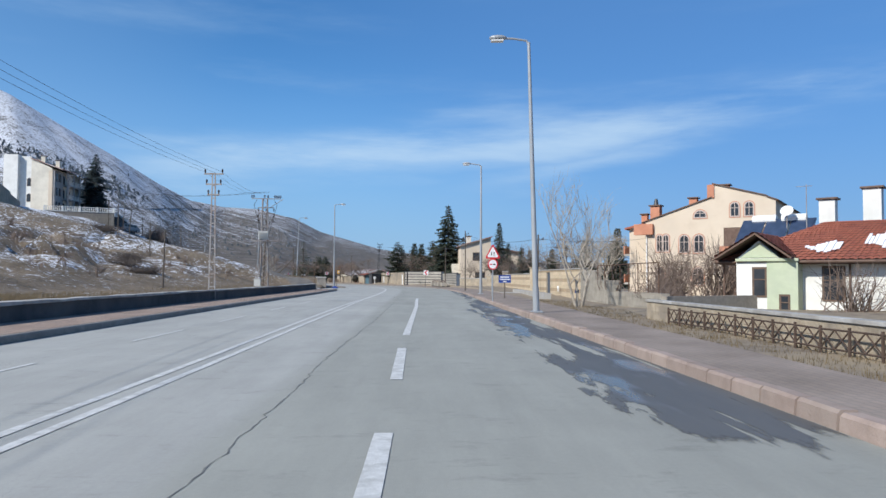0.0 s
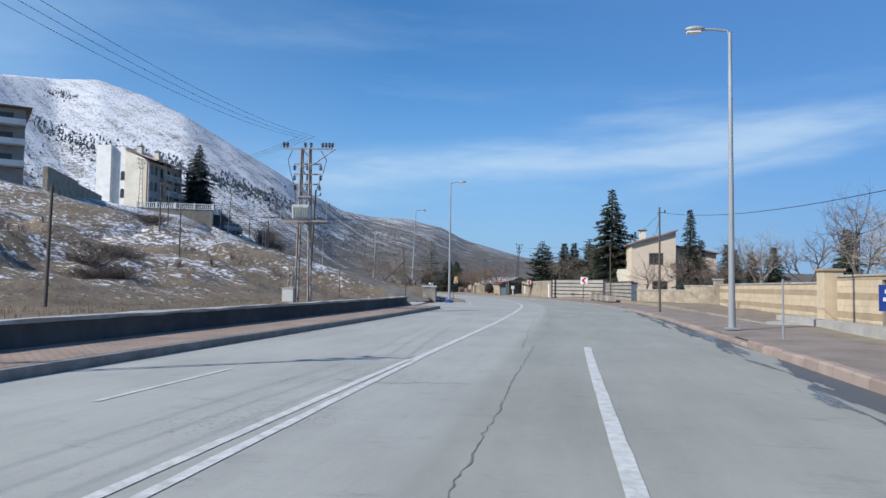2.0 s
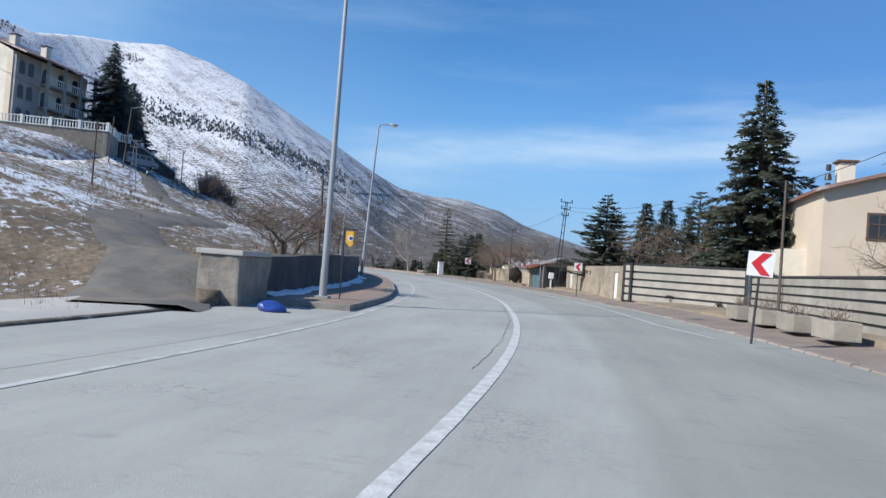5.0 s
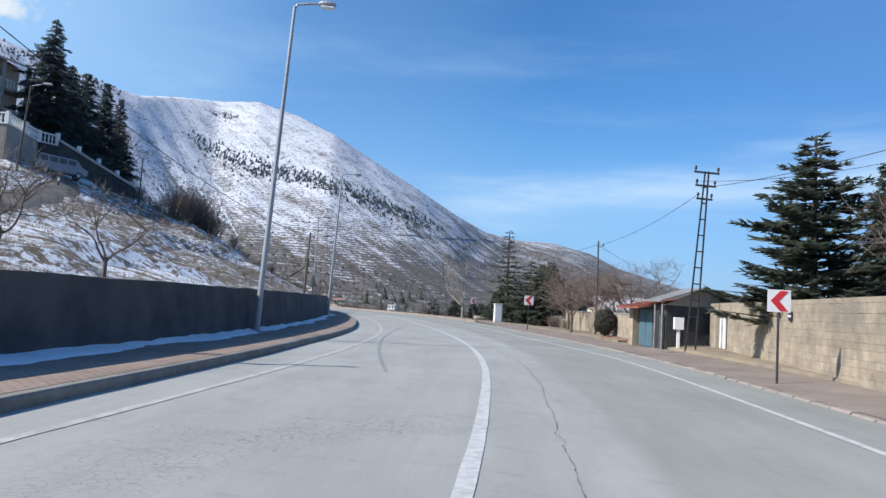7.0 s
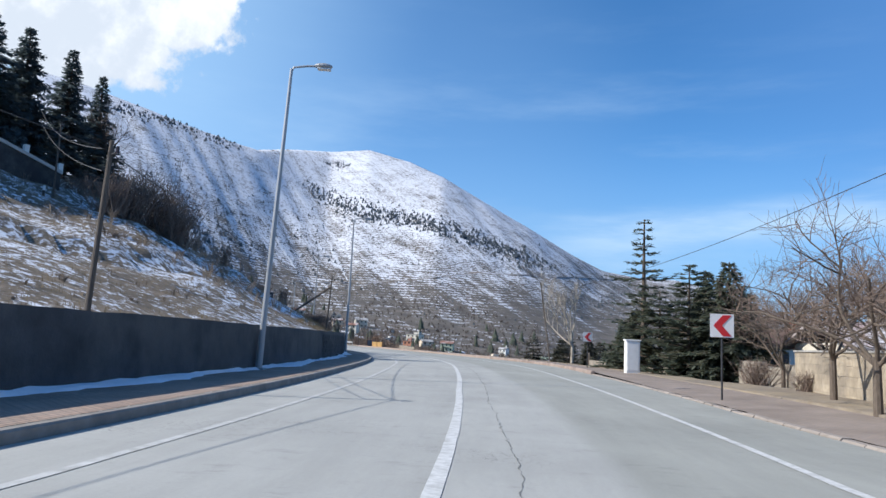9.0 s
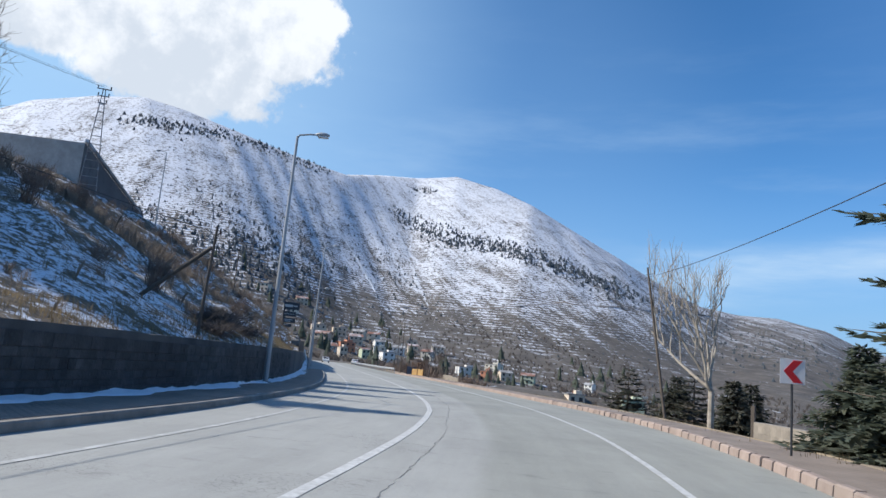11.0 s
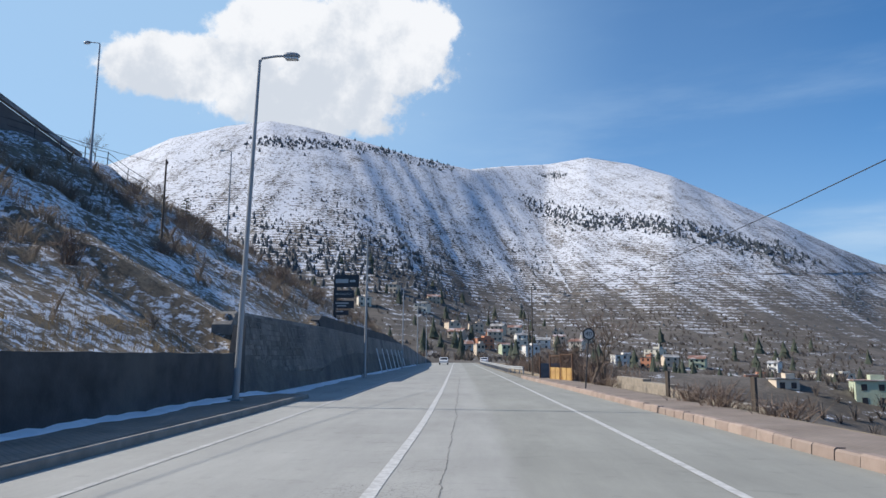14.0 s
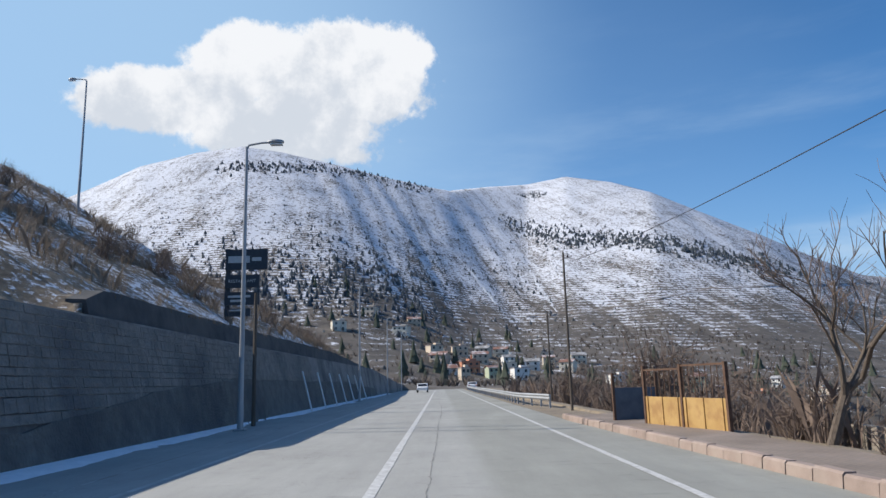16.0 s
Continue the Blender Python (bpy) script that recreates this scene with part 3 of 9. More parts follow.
M["grey_paint"] = surface("grey_cabinet", (0.45, 0.45, 0.43), (0.55, 0.55, 0.52), 3, 0.6, bump=0.05, stain=(0.4, 0.39, 0.36), stain_scale=1.5)
M["car_white"] = surface("white_car_paint", (0.7, 0.7, 0.7), (0.78, 0.78, 0.78), 2, 0.25, bump=0)
M["car_grey"] = surface("grey_car_paint", (0.16, 0.18, 0.21), (0.2, 0.22, 0.25), 2, 0.3, 0.4, bump=0)
M["rubber"] = surface("rubber", (0.015, 0.015, 0.015), (0.03, 0.03, 0.03), 8, 0.85, bump=0)
M["panel"] = surface("solar_panel", (0.03, 0.045, 0.08), (0.05, 0.07, 0.12), 2, 0.15, bump=0)
M["rock"] = surface("rock", (0.19, 0.17, 0.145), (0.32, 0.29, 0.25), 2.5, 0.95, bump=0.8, fine=12, stain=(0.12, 0.11, 0.1), stain_scale=1)
M["drive"] = surface("worn_drive", (0.085, 0.08, 0.074), (0.15, 0.14, 0.125), 1.5, 0.92, bump=0.3, stain=(0.27, 0.22, 0.16), stain_scale=0.5)
M["ground"] = terrain("mountain_ground", (0.075, 0.066, 0.058), (0.16, 0.135, 0.108), 0.415, 0.3, 0.02, snow=(0.63, 0.645, 0.68), lift=0.0004, terrace=0.09, dry_side=True)
M["hill"] = terrain("hillside_ground", (0.075, 0.058, 0.042), (0.26, 0.198, 0.13), 0.435, 2.4, 0.1, snow=(0.72, 0.74, 0.78), streaks=(1.0, 1.0, 1.7), west_snow=True)
M["shrub_dark"] = surface("shrub_leaves", (0.04, 0.036, 0.03), (0.085, 0.075, 0.055), 4, 0.9, bump=0, thin=0.3)
M["verge"] = surface("verge_soil", (0.15, 0.12, 0.09), (0.27, 0.225, 0.17), 1.6, 0.96, bump=0.7, fine=10, dist=0.06, stain=(0.31, 0.245, 0.155), stain_scale=0.35, stain_amount=0.7)


def paver_material(name, c1, c2, joint, size):
    m = bpy.data.materials.new(name)
    m.use_nodes = True
    n, l = m.node_tree.nodes, m.node_tree.links
    bsdf = n["Principled BSDF"]
    uv = n.new("ShaderNodeTexCoord").outputs["UV"]
    br = n.new("ShaderNodeTexBrick")
    br.inputs["Color1"].default_value, br.inputs["Color2"].default_value, br.inputs["Mortar"].default_value = (*c1, 1), (*c2, 1), (*joint, 1)
    br.inputs["Scale"].default_value, br.inputs["Mortar Size"].default_value = 1.0, 0.012
    br.inputs["Brick Width"].default_value, br.inputs["Row Height"].default_value = size
    l.new(uv, br.inputs["Vector"])
    ns = n.new("ShaderNodeTexNoise")
    ns.inputs["Scale"].default_value, ns.inputs["Detail"].default_value = 0.7, 7
    l.new(uv, ns.inputs["Vector"])
    mx = n.new("ShaderNodeMix")
    mx.data_type, mx.blend_type = "RGBA", "MULTIPLY"
    mx.inputs["Factor"].default_value = 0.75
    l.new(br.outputs[0], mx.inputs["A"])
    rp = n.new("ShaderNodeValToRGB")
    rp.color_ramp.elements[0].position, rp.color_ramp.elements[1].position = 0.3, 0.7
    rp.color_ramp.elements[0].color, rp.color_ramp.elements[1].color = (0.55, 0.53, 0.5, 1), (1, 1, 1, 1)
    l.new(ns.outputs["Fac"], rp.inputs[0])
    l.new(rp.outputs[0], mx.inputs["B"])
    l.new(mx.outputs["Result"], bsdf.inputs["Base Color"])
    b = n.new("ShaderNodeBump")
    b.inputs["Strength"].default_value, b.inputs["Distance"].default_value = 0.5, 0.012
    l.new(br.outputs["Fac"], b.inputs["Height"])
    b.invert = True
    l.new(b.outputs[0], bsdf.inputs["Normal"])
    bsdf.inputs["Roughness"].default_value = 0.9
    return m


M["paver"] = paver_material("paver", (0.44, 0.31, 0.235), (0.36, 0.275, 0.22), (0.17, 0.14, 0.12), (0.22, 0.11))
M["paver_r"] = paver_material("paver_worn", (0.31, 0.25, 0.205), (0.28, 0.228, 0.192), (0.24, 0.2, 0.17), (0.24, 0.12))


# ---- the road's line: s metres along the centre line, d metres to its right ----
CENTRE = [(3.0, -60), (1.4, -36), (0.0, -14), (-1.3, 7), (-2.9, 27), (-4.0, 41.5), (-4.5, 49), (-5.1, 57.5), (-6.4, 73), (-7.7, 84.5),
          (-9.4, 93), (-10.9, 98.6), (-12.8, 105), (-14.3, 109.2), (-16.9, 115.7), (-20.0, 122.8), (-23.7, 130), (-29.5, 139.8),
          (-36.6, 150.6), (-48.0, 166.2), (-54.8, 174), (-59.3, 178.6), (-66.7, 185.2), (-82.7, 198), (-91.2, 204.5), (-100, 211.2),
          (-140, 241.4), (-182, 273), (-294, 358), (-420, 453)]


def evenly(points, step=1.0):
    along = np.r_[0, np.cumsum(np.hypot(*np.diff(points, axis=0).T))]
    g = np.arange(0, along[-1], step)
    return np.stack([np.interp(g, along, points[:, k]) for k in (0, 1)], 1)


def centre_line():
    p = np.array(CENTRE, float)
    t = np.r_[0, np.cumsum(np.hypot(*np.diff(p, axis=0).T))]
    rows, n = [], len(p)
    for i in range(n - 1):
        a, b, c, e = p[max(i - 1, 0)], p[i], p[i + 1], p[min(i + 2, n - 1)]
        h = t[i + 1] - t[i]
        m1, m2 = (c - a) / (t[i + 1] - t[max(i - 1, 0)]) * h, (e - b) / (t[min(i + 2, n - 1)] - t[i]) * h
        for u in np.arange(0, 1, 1 / math.ceil(h)):
            rows.append((2 * u**3 - 3 * u**2 + 1) * b + (u**3 - 2 * u**2 + u) * m1 + (-2 * u**3 + 3 * u**2) * c + (u**3 - u**2) * m2)
    q = evenly(np.array(rows + [p[-1]]))
    ker = np.hanning(13)[1:-1]
    ker /= ker.sum()
    r = len(ker) // 2
    pad = np.vstack([2 * q[0] - q[r:0:-1], q, 2 * q[-1] - q[-2:-r - 2:-1]])
    return evenly(np.stack([np.convolve(pad[:, k], ker, "valid") for k in (0, 1)], 1))


LINE = centre_line()
WAY = np.gradient(LINE, axis=0)
WAY /= np.hypot(*WAY.T)[:, None]
START = float(np.argmin(np.abs(LINE[:, 1])))


def road_xy(s, d):
    u = np.clip(np.atleast_1d(np.asarray(s, float)) + START, 0, len(LINE) - 1.001)
    i = u.astype(int)
    k = (u - i)[:, None]
    p, t = LINE[i] * (1 - k) + LINE[i + 1] * k, WAY[i] * (1 - k) + WAY[i + 1] * k
    d = np.broadcast_to(np.asarray(d, float), u.shape)
    return np.stack([p[:, 0] + t[:, 1] * d, p[:, 1] - t[:, 0] * d], 1)


def at_road(s, d):
    x, y = road_xy(s, d)[0]
    return float(x), float(y)


def turn_at(s):
    """Degrees by which the road's way at s is turned to the left from +y."""
    t = WAY[int(np.clip(s + START, 0, len(WAY) - 1))]
    return math.degrees(math.atan2(-t[0], t[1]))


def to_road(x, y):
    """s and d of many places."""
    x, y = np.asarray(x, float).ravel(), np.asarray(y, float).ravel()
    s, d = np.empty_like(x), np.empty_like(x)
    for a in range(0, len(x), 4000):
        vx, vy = x[a:a + 4000, None] - LINE[None, :, 0], y[a:a + 4000, None] - LINE[None, :, 1]
        i = (vx**2 + vy**2).argmin(1)
        j = np.arange(len(i))
        wx, wy, tx, ty = vx[j, i], vy[j, i], WAY[i, 0], WAY[i, 1]
        s[a:a + 4000] = i - START + wx * tx + wy * ty
        d[a:a + 4000] = wx * ty - wy * tx
    return s, d


def curve_of(pairs):
    a = np.array(pairs, float)
    return lambda s: np.interp(s, a[:, 0], a[:, 1])


kerb_l = curve_of([(-60, -4.9), (44, -4.9), (74, -4.85), (92, -4.5), (100, -4.5), (112, -5.1), (126, -5.4), (140, -5.0), (170, -5.1), (235, -5.1), (400, -5.1)])
kerb_r = curve_of([(-60, 7.3), (66, 7.35), (80, 7.0), (93, 6.8), (110, 6.3), (150, 6.2), (172, 7.2), (186, 8.2), (195, 8.1), (205, 7.5), (226, 6.9), (245, 6.3), (262, 5.7), (300, 5.6), (450, 5.6)])
wall_l = curve_of([(-60, -7.1), (74, -7.1), (95, -7.4), (130, -7.7), (160, -7.2), (200, -7.1), (235, -7.2), (270, -7.4), (420, -7.0)])
walk_r = curve_of([(-60, 8.8), (10, 8.8), (30, 9.4), (60, 10.1), (90, 9.2), (110, 8.4), (150, 8.6), (165, 9.2), (180, 10.0), (200, 9.6), (230, 8.5), (262, 7.4), (450, 7.0)])
top_l = curve_of([(-60, 0.62), (75, 0.64), (78, 0.16), (90, 0.16), (94, 1.3), (105, 1.55), (125, 1.62), (234.2, 1.72), (234.5, 3.35), (254, 3.5), (255, 4.35), (300, 4.4), (340, 3.2), (380, 1.5), (450, 0.8)])
# how far the wall top stands behind its foot
back_l = curve_of([(-60, 0.0), (234.0, 0.0), (234.6, 0.72), (254, 0.75), (255, 1.3), (320, 1.2), (345, 0.6), (450, 0.4)])


# ---- terrain ----
def smooth(v, lo, hi):
    u = np.clip((v - lo) / (hi - lo), 0, 1)
    return u * u * (3 - 2 * u)


rng = np.random.default_rng(7)
WAVES = [(rng.uniform(0, 6.28), rng.uniform(0, 6.28), rng.uniform(0, 6.28)) for _ in range(14)]


def rough(x, y, size, octaves=4):
    """Smooth irregular undulation of about -1 to 1."""
    total, amp, norm = 0, 1.0, 0.0
    for o in range(octaves):
        a, b, c = WAVES[o]
        k = 6.283 / size * 2**o
        u, v = x * math.cos(a) + y * math.sin(a), -x * math.sin(a) + y * math.cos(a)
        total = total + amp * np.sin(k * u + b + 1.3 * np.sin(k * 0.6 * v + c)) * np.cos(k * 0.8 * v + a * 2 + 0.9 * np.sin(k * 0.5 * u))
        norm += amp
        amp *= 0.55
    return total / norm


HUB = (-90.0, 205.0)
AZ = np.array([-180, -60, -20, 0, 6, 10.7, 13.3, 16.3, 19.1, 21.8, 24.2, 27.8, 31.6, 35.6, 38.6, 42.2, 45.5, 48.8, 52.1, 56.3, 61, 65.6, 68.7, 72.2, 76.3, 79.7, 86, 95, 115, 140, 180.0])
EL = np.array([1.2, 1.2, 1.2, 1.6, 2.53, 3.82, 5.09, 5.82, 5.96, 6.54, 7.84, 9.99, 12.03, 14.15, 15.21, 15.93, 15.51, 15.51, 15.34, 16.28, 17.4, 18.28, 18.56, 17.85, 16.48, 14.5, 11.18, 8.0, 5.0, 3.0, 1.2])
RIDGE = np.array([3000, 2800, 2600, 2500, 2406, 2309, 2214, 2171, 1968, 1669, 1510, 1469, 1469, 1485, 1625, 1726, 1746, 1560, 1313, 1258, 1239, 1291, 1318, 1325, 1315, 1309, 1292, 1300, 1500, 2200, 3000.0])
FOOT_AZ, FOOT_R, FOOT_Z = np.array([-180, 0, 20, 35, 45, 55, 70, 180.0]), np.array([420, 420, 400, 330, 290, 270, 270, 420.0]), np.array([-14, -14, -15, -8, -2, 1, 3, 3.0])


def far_height(x, y):
    dx, dy = x - HUB[0], y - HUB[1]
    r, az = np.hypot(dx, dy), np.degrees(np.arctan2(-dx, dy))
    rr, zr = np.interp(az, AZ, RIDGE), 0
    zr = np.tan(np.radians(np.interp(az, AZ, EL))) * rr + 1.5
    r0, z0 = np.interp(az, FOOT_AZ, FOOT_R), np.interp(az, FOOT_AZ, FOOT_Z)
    u = np.clip((r - r0) / (rr - r0), 0, None)
    ub = np.minimum(u, 1)
    g = ub**1.32 * (1 - 0.1 * ub**5) / 0.9
    z = z0 + (zr - z0) * g
    z = np.where(u > 1, zr - (r - rr) * 0.32, z)
    # a straight-sided valley between the two domes, and furrows beside it
    q = az - 43 - 9 * ub
    fold = np.where(q > 0, 1 - smooth(q, 0, 17), 1 - smooth(-q, 0, 24))
    z = z - 44 * fold * np.sin(math.pi * ub)
    gully = (np.sin(q * 2.9 + 1.3 * np.sin(q * 0.9)) + 0.7 * np.sin(q * 1.63 + 2)) * (0.45 + 0.9 * smooth(q, -4.0, 2.0) * smooth(q, 17.0, 9.0)) + rough(x, y, 260, 5) * 3
    z = z + gully * np.clip(ub * 4, 0, 1) * np.clip((1 - ub) * 7, 0.06, 1)
    return np.maximum(z, -18)


left_slope = curve_of([(-60, 0.26), (60, 0.24), (100, 0.25), (125, 0.24), (145, 0.29), (165, 0.37), (180, 0.47), (190, 0.49), (215, 0.55), (245, 0.57), (268, 0.64), (300, 0.63), (340, 0.45), (450, 0.2)])
left_flat = curve_of([(-60, 9.0), (60, 8.0), (92, 5.0), (100, 3.4), (145, 3.2), (170, 0.8), (450, 0.8)])
left_cap = curve_of([(-60, 15), (90, 14.5), (120, 13.5), (160, 12.5), (185, 13), (200, 14.5), (240, 17.5), (268, 18), (290, 17.5), (310, 12.5), (335, 7), (380, 2.5), (450, 1)])
right_start = curve_of([(-60, 60), (60, 45), (90, 28), (110, 20), (150, 13.5), (172, 11.0), (190, 10.2), (230, 9.2), (262, 8.2), (450, 8.0)])
right_fall = curve_of([(-60, 0.05), (90, 0.08), (130, 0.13), (160, 0.3), (185, 0.5), (230, 0.55), (262, 0.5), (330, 0.3), (380, 0.05), (450, 0.02)])
right_lift = curve_of([(-60, 0.0), (20, -0.1), (40, -0.15), (60, 0.1), (85, 0.3), (140, 0.3), (165, 0.1), (200, 0.1), (450, 0.1)])


def near_left(s, dl, x, y):
    w = back_l(s) - wall_l(s)
    rise = np.maximum(dl - w - left_flat(s), 0)
    z = top_l(s) - 0.12 + left_slope(s) * rise
    lumps = rough(x, y, 17, 5) * np.clip(rise * 0.12, 0, 0.9) + rough(x, y, 5, 3) * np.clip(rise * 0.05, 0, 0.22)
    for s0, s1, r0, deep in ((38, 74, 11.0, 1.5), (52, 82, 19.0, 1.3), (20, 50, 16.0, 1.2), (118, 148, 3.6, 0.7), (140, 178, 9.0, 0.8), (185, 235, 8.0, 0.7)):
        along = smooth(s, s0, s0 + 9) * smooth(s, s1, s1 - 9)
        line = r0 + 1.3 * np.sin(s * 0.31 + r0) + 0.6 * np.sin(s * 0.83)
        z = z + deep * along * (smooth(rise, line - 0.5, line + 0.5) - smooth(rise, line - 5.0, line + 6.0))
    lumps = lumps * (1 - 0.8 * smooth(s, 96, 108) * smooth(s, 176, 160))
    cap = left_cap(s)
    over = np.maximum(z - cap, 0)
    return np.minimum(z, cap) + over * 0.1 + lumps


def near_right(s, dr, x, y):
    z = right_lift(s) * smooth(dr, 7.0, 10.5) + 0.1 - right_fall(s) * np.maximum(dr - right_start(s), 0)
    return z + rough(x, y, 9, 4) * 0.1 * smooth(dr, 9.5, 13)


def height(x, y):
    x, y = np.atleast_1d(np.asarray(x, float)), np.atleast_1d(np.asarray(y, float))
    far = far_height(x, y)
    s, d = to_road(x, y)
    near = np.where(d < 0, near_left(s, -d, x, y), near_right(s, d, x, y))
    near = np.where(np.abs(d) < 5, 0.0, near)
    reach = smooth(np.abs(d), 420, 160) * smooth(s, 430, 380)
    return np.where(np.abs(d) < 30, np.maximum(near, np.where(s < 330, -30, far)), np.maximum(near * reach + far * (1 - reach), far))


def ground_z(x, y):
    return float(height(x, y)[0])


# ---- builders ----
def mesh_object(name, verts, faces, mat, parent=None, uv=None, smooth_shade=False):
    me = bpy.data.meshes.new(name)
    me.from_pydata([tuple(v) for v in verts], [], [tuple(f) for f in faces])
    me.materials.append(mat)
    if uv is not None:
        layer = me.uv_layers.new(name="UVMap")
        idx = np.empty(len(me.loops), int)
        me.loops.foreach_get("vertex_index", idx)
        layer.data.foreach_set("uv", np.asarray(uv, float)[idx].ravel())
    if smooth_shade:
        me.polygons.foreach_set("use_smooth", [True] * len(me.polygons))
    ob = new(name, me)
    ob.parent = parent
    return ob


def part(name, bm, material, parent, label=""):
    me = bpy.data.meshes.new(name)
    bm.to_mesh(me)
    bm.free()
    me.materials.append(material)
    ob = new(name, me)
    ob.parent = parent
    if label:
        ob["label"] = label
    return ob


def thing(name, m, label, category, group=""):
    ob = new(name)
    ob.matrix_world = m
    return tagged(ob, label, category, group)


def box(bm, c, size, turn=0.0, bevel=0.0, tilt=None):
    r = bmesh.ops.create_cube(bm, size=1.0)
    vs = r["verts"]
    mat = Matrix.Translation(c) @ (tilt if tilt else Matrix.Rotation(radians(turn), 4, "Z")) @ Matrix.Diagonal((*size, 1))
    bmesh.ops.transform(bm, matrix=mat, verts=vs)
    if bevel:
        es = list({e for v in vs for e in v.link_edges})
        bmesh.ops.bevel(bm, geom=es, offset=bevel, segments=2, affect="EDGES", profile=0.7)
    return bm


def tube(bm, a, b, r0, r1=None, n=8, cap=True):
    a, b = Vector(a), Vector(b)
    r1 = r0 if r1 is None else r1
    q = (b - a).to_track_quat("Z", "Y")
    rings = []
    for p, r in ((a, r0), (b, r1)):
        rings.append([bm.verts.new(p + q @ Vector((r * math.cos(6.2832 * k / n), r * math.sin(6.2832 * k / n), 0))) for k in range(n)])
    for k in range(n):
        bm.faces.new((rings[0][k], rings[0][(k + 1) % n], rings[1][(k + 1) % n], rings[1][k]))
    if cap:
        bm.faces.new(rings[0][::-1])
        bm.faces.new(rings[1])
    return bm


def pipe(bm, pts, r, n=6):
    for a, b in zip(pts[:-1], pts[1:]):
        tube(bm, a, b, r, r, n)
    return bm


def prism(bm, outline, y0, y1):
    """A plate of the (x, z) outline between y0 and y1."""
    f = [bm.verts.new((x, y0, z)) for x, z in outline]
    g = [bm.verts.new((x, y1, z)) for x, z in outline]
    n = len(outline)
    bm.faces.new(f[::-1])
    bm.faces.new(g)
    for k in range(n):
        bm.faces.new((f[k], f[(k + 1) % n], g[(k + 1) % n], g[k]))
    bmesh.ops.recalc_face_normals(bm, faces=bm.faces)
    return bm


def ring_points(r, n=28, cx=0.0, cz=0.0):
    return [(cx + r * math.cos(6.2832 * k / n), cz + r * math.sin(6.2832 * k / n)) for k in range(n)]


BM = bmesh.new


def strip(name, s0, s1, da, db, za, zb, mat, step=1.0, label="", cols=2, kind="structure", wobble=None):
    """A sheet along the road between the offsets da(s) and db(s)."""
    ss = np.arange(s0, s1 + 0.001, step)
    A = da(ss) if callable(da) else np.full_like(ss, da)
    B = db(ss) if callable(db) else np.full_like(ss, db)
    verts, uv = [], []
    for k in range(cols):
        u = k / (cols - 1)
        d = A * (1 - u) + B * u
        if wobble is not None and k in (0, cols - 1):
            d = d + wobble(ss, k)
        xy = road_xy(ss, d)
        z = (za(ss) if callable(za) else np.full_like(ss, za)) * (1 - u) + zb * u
        verts += [(x, y, h) for (x, y), h in zip(xy, z)]
        uv += list(zip(ss, d))
    n = len(ss)
    faces = [(k * n + i, k * n + i + 1, (k + 1) * n + i + 1, (k + 1) * n + i) for k in range(cols - 1) for i in range(n - 1)]
    if (np.mean(B) > np.mean(A)):
        faces = [f[::-1] for f in faces]
    ob = mesh_object(name, verts, faces, mat, uv=uv)
    return tagged(ob, label, kind=kind) if label or kind else ob


def extrude(name, s0, s1, profile, mat, step=1.0, parent=None, ends=True, jitter=0.0):
    """A closed (d offset, z) profile carried along the road; profile(s) gives the corner pairs."""
    ss = np.append(np.arange(s0, s1, step), s1)
    prof = np.array([profile(float(s)) for s in ss])
    m = prof.shape[1]
    verts = []
    for i, s in enumerate(ss):
        p = road_xy(np.full(m, s), prof[i, :, 0])
        verts += [(p[k, 0], p[k, 1], prof[i, k, 1] + (rng.normal() * jitter if prof[i, k, 1] > 0.3 else 0)) for k in range(m)]
    faces = [(i * m + k, i * m + (k + 1) % m, (i + 1) * m + (k + 1) % m, (i + 1) * m + k) for i in range(len(ss) - 1) for k in range(m)]
    if ends:
        faces += [tuple(range(m))[::-1], tuple((len(ss) - 1) * m + k for k in range(m))]
    ob = mesh_object(name, verts, faces, mat, parent)
    bm = BM()
    bm.from_mesh(ob.data)
    bmesh.ops.recalc_face_normals(bm, faces=bm.faces)
    bm.to_mesh(ob.data)
    bm.free()
    return ob


# ---- ground sheet ----
def lines(lo, a, b, hi, fine, mid_lo, mid_hi, far_fine):
    """Grid lines: fine between a and b, far_fine out to mid_lo and mid_hi, then widening."""
    out, v, step = list(np.arange(a, b, fine)), a, fine
    while v > lo:
        step = min(step * 1.12, far_fine) if v > mid_lo else step * 1.25
        v -= step
        out.append(v)
    v, step = b, fine
    while v < hi:
        step = min(step * 1.12, far_fine) if v < mid_hi else step * 1.25
        v += step
        out.append(v)
    return np.array(sorted(out))


gx, gy = lines(-6500, -150, 40, 6500, 3.0, -1700, 300, 8.5), lines(-6500, -40, 250, 7000, 3.0, -200, 1900, 8.5)
X, Y = np.meshgrid(gx, gy)
X, Y = X.ravel(), Y.ravel()
Z = height(X, Y)
S_, D_ = to_road(X, Y)
sink = np.where(D_ < 0, smooth(-D_, 34, 27), smooth(D_, 36, 28)) * smooth(S_, 395, 385)
Z = Z * (1 - sink) + np.minimum(Z - 1.6, -0.5) * sink
nx = len(gx)
quads = [(j * nx + i, j * nx + i + 1, (j + 1) * nx + i + 1, (j + 1) * nx + i) for j in range(len(gy) - 1) for i in range(nx - 1)]
sheet = mesh_object("ground", np.stack([X, Y, Z], 1), quads, M["ground"], smooth_shade=True)
sheet.data.materials.append(M["hill"])
q0 = np.array(quads)[:, 0]
sheet.data.polygons.foreach_set("material_index", ((D_[q0] < 0) & (D_[q0] > -150) & (S_[q0] > -60) & (S_[q0] < 330)).astype(np.int32))
tagged(sheet, "snow-dusted mountainside and dark terraced valley floor", "ground", kind="structure")


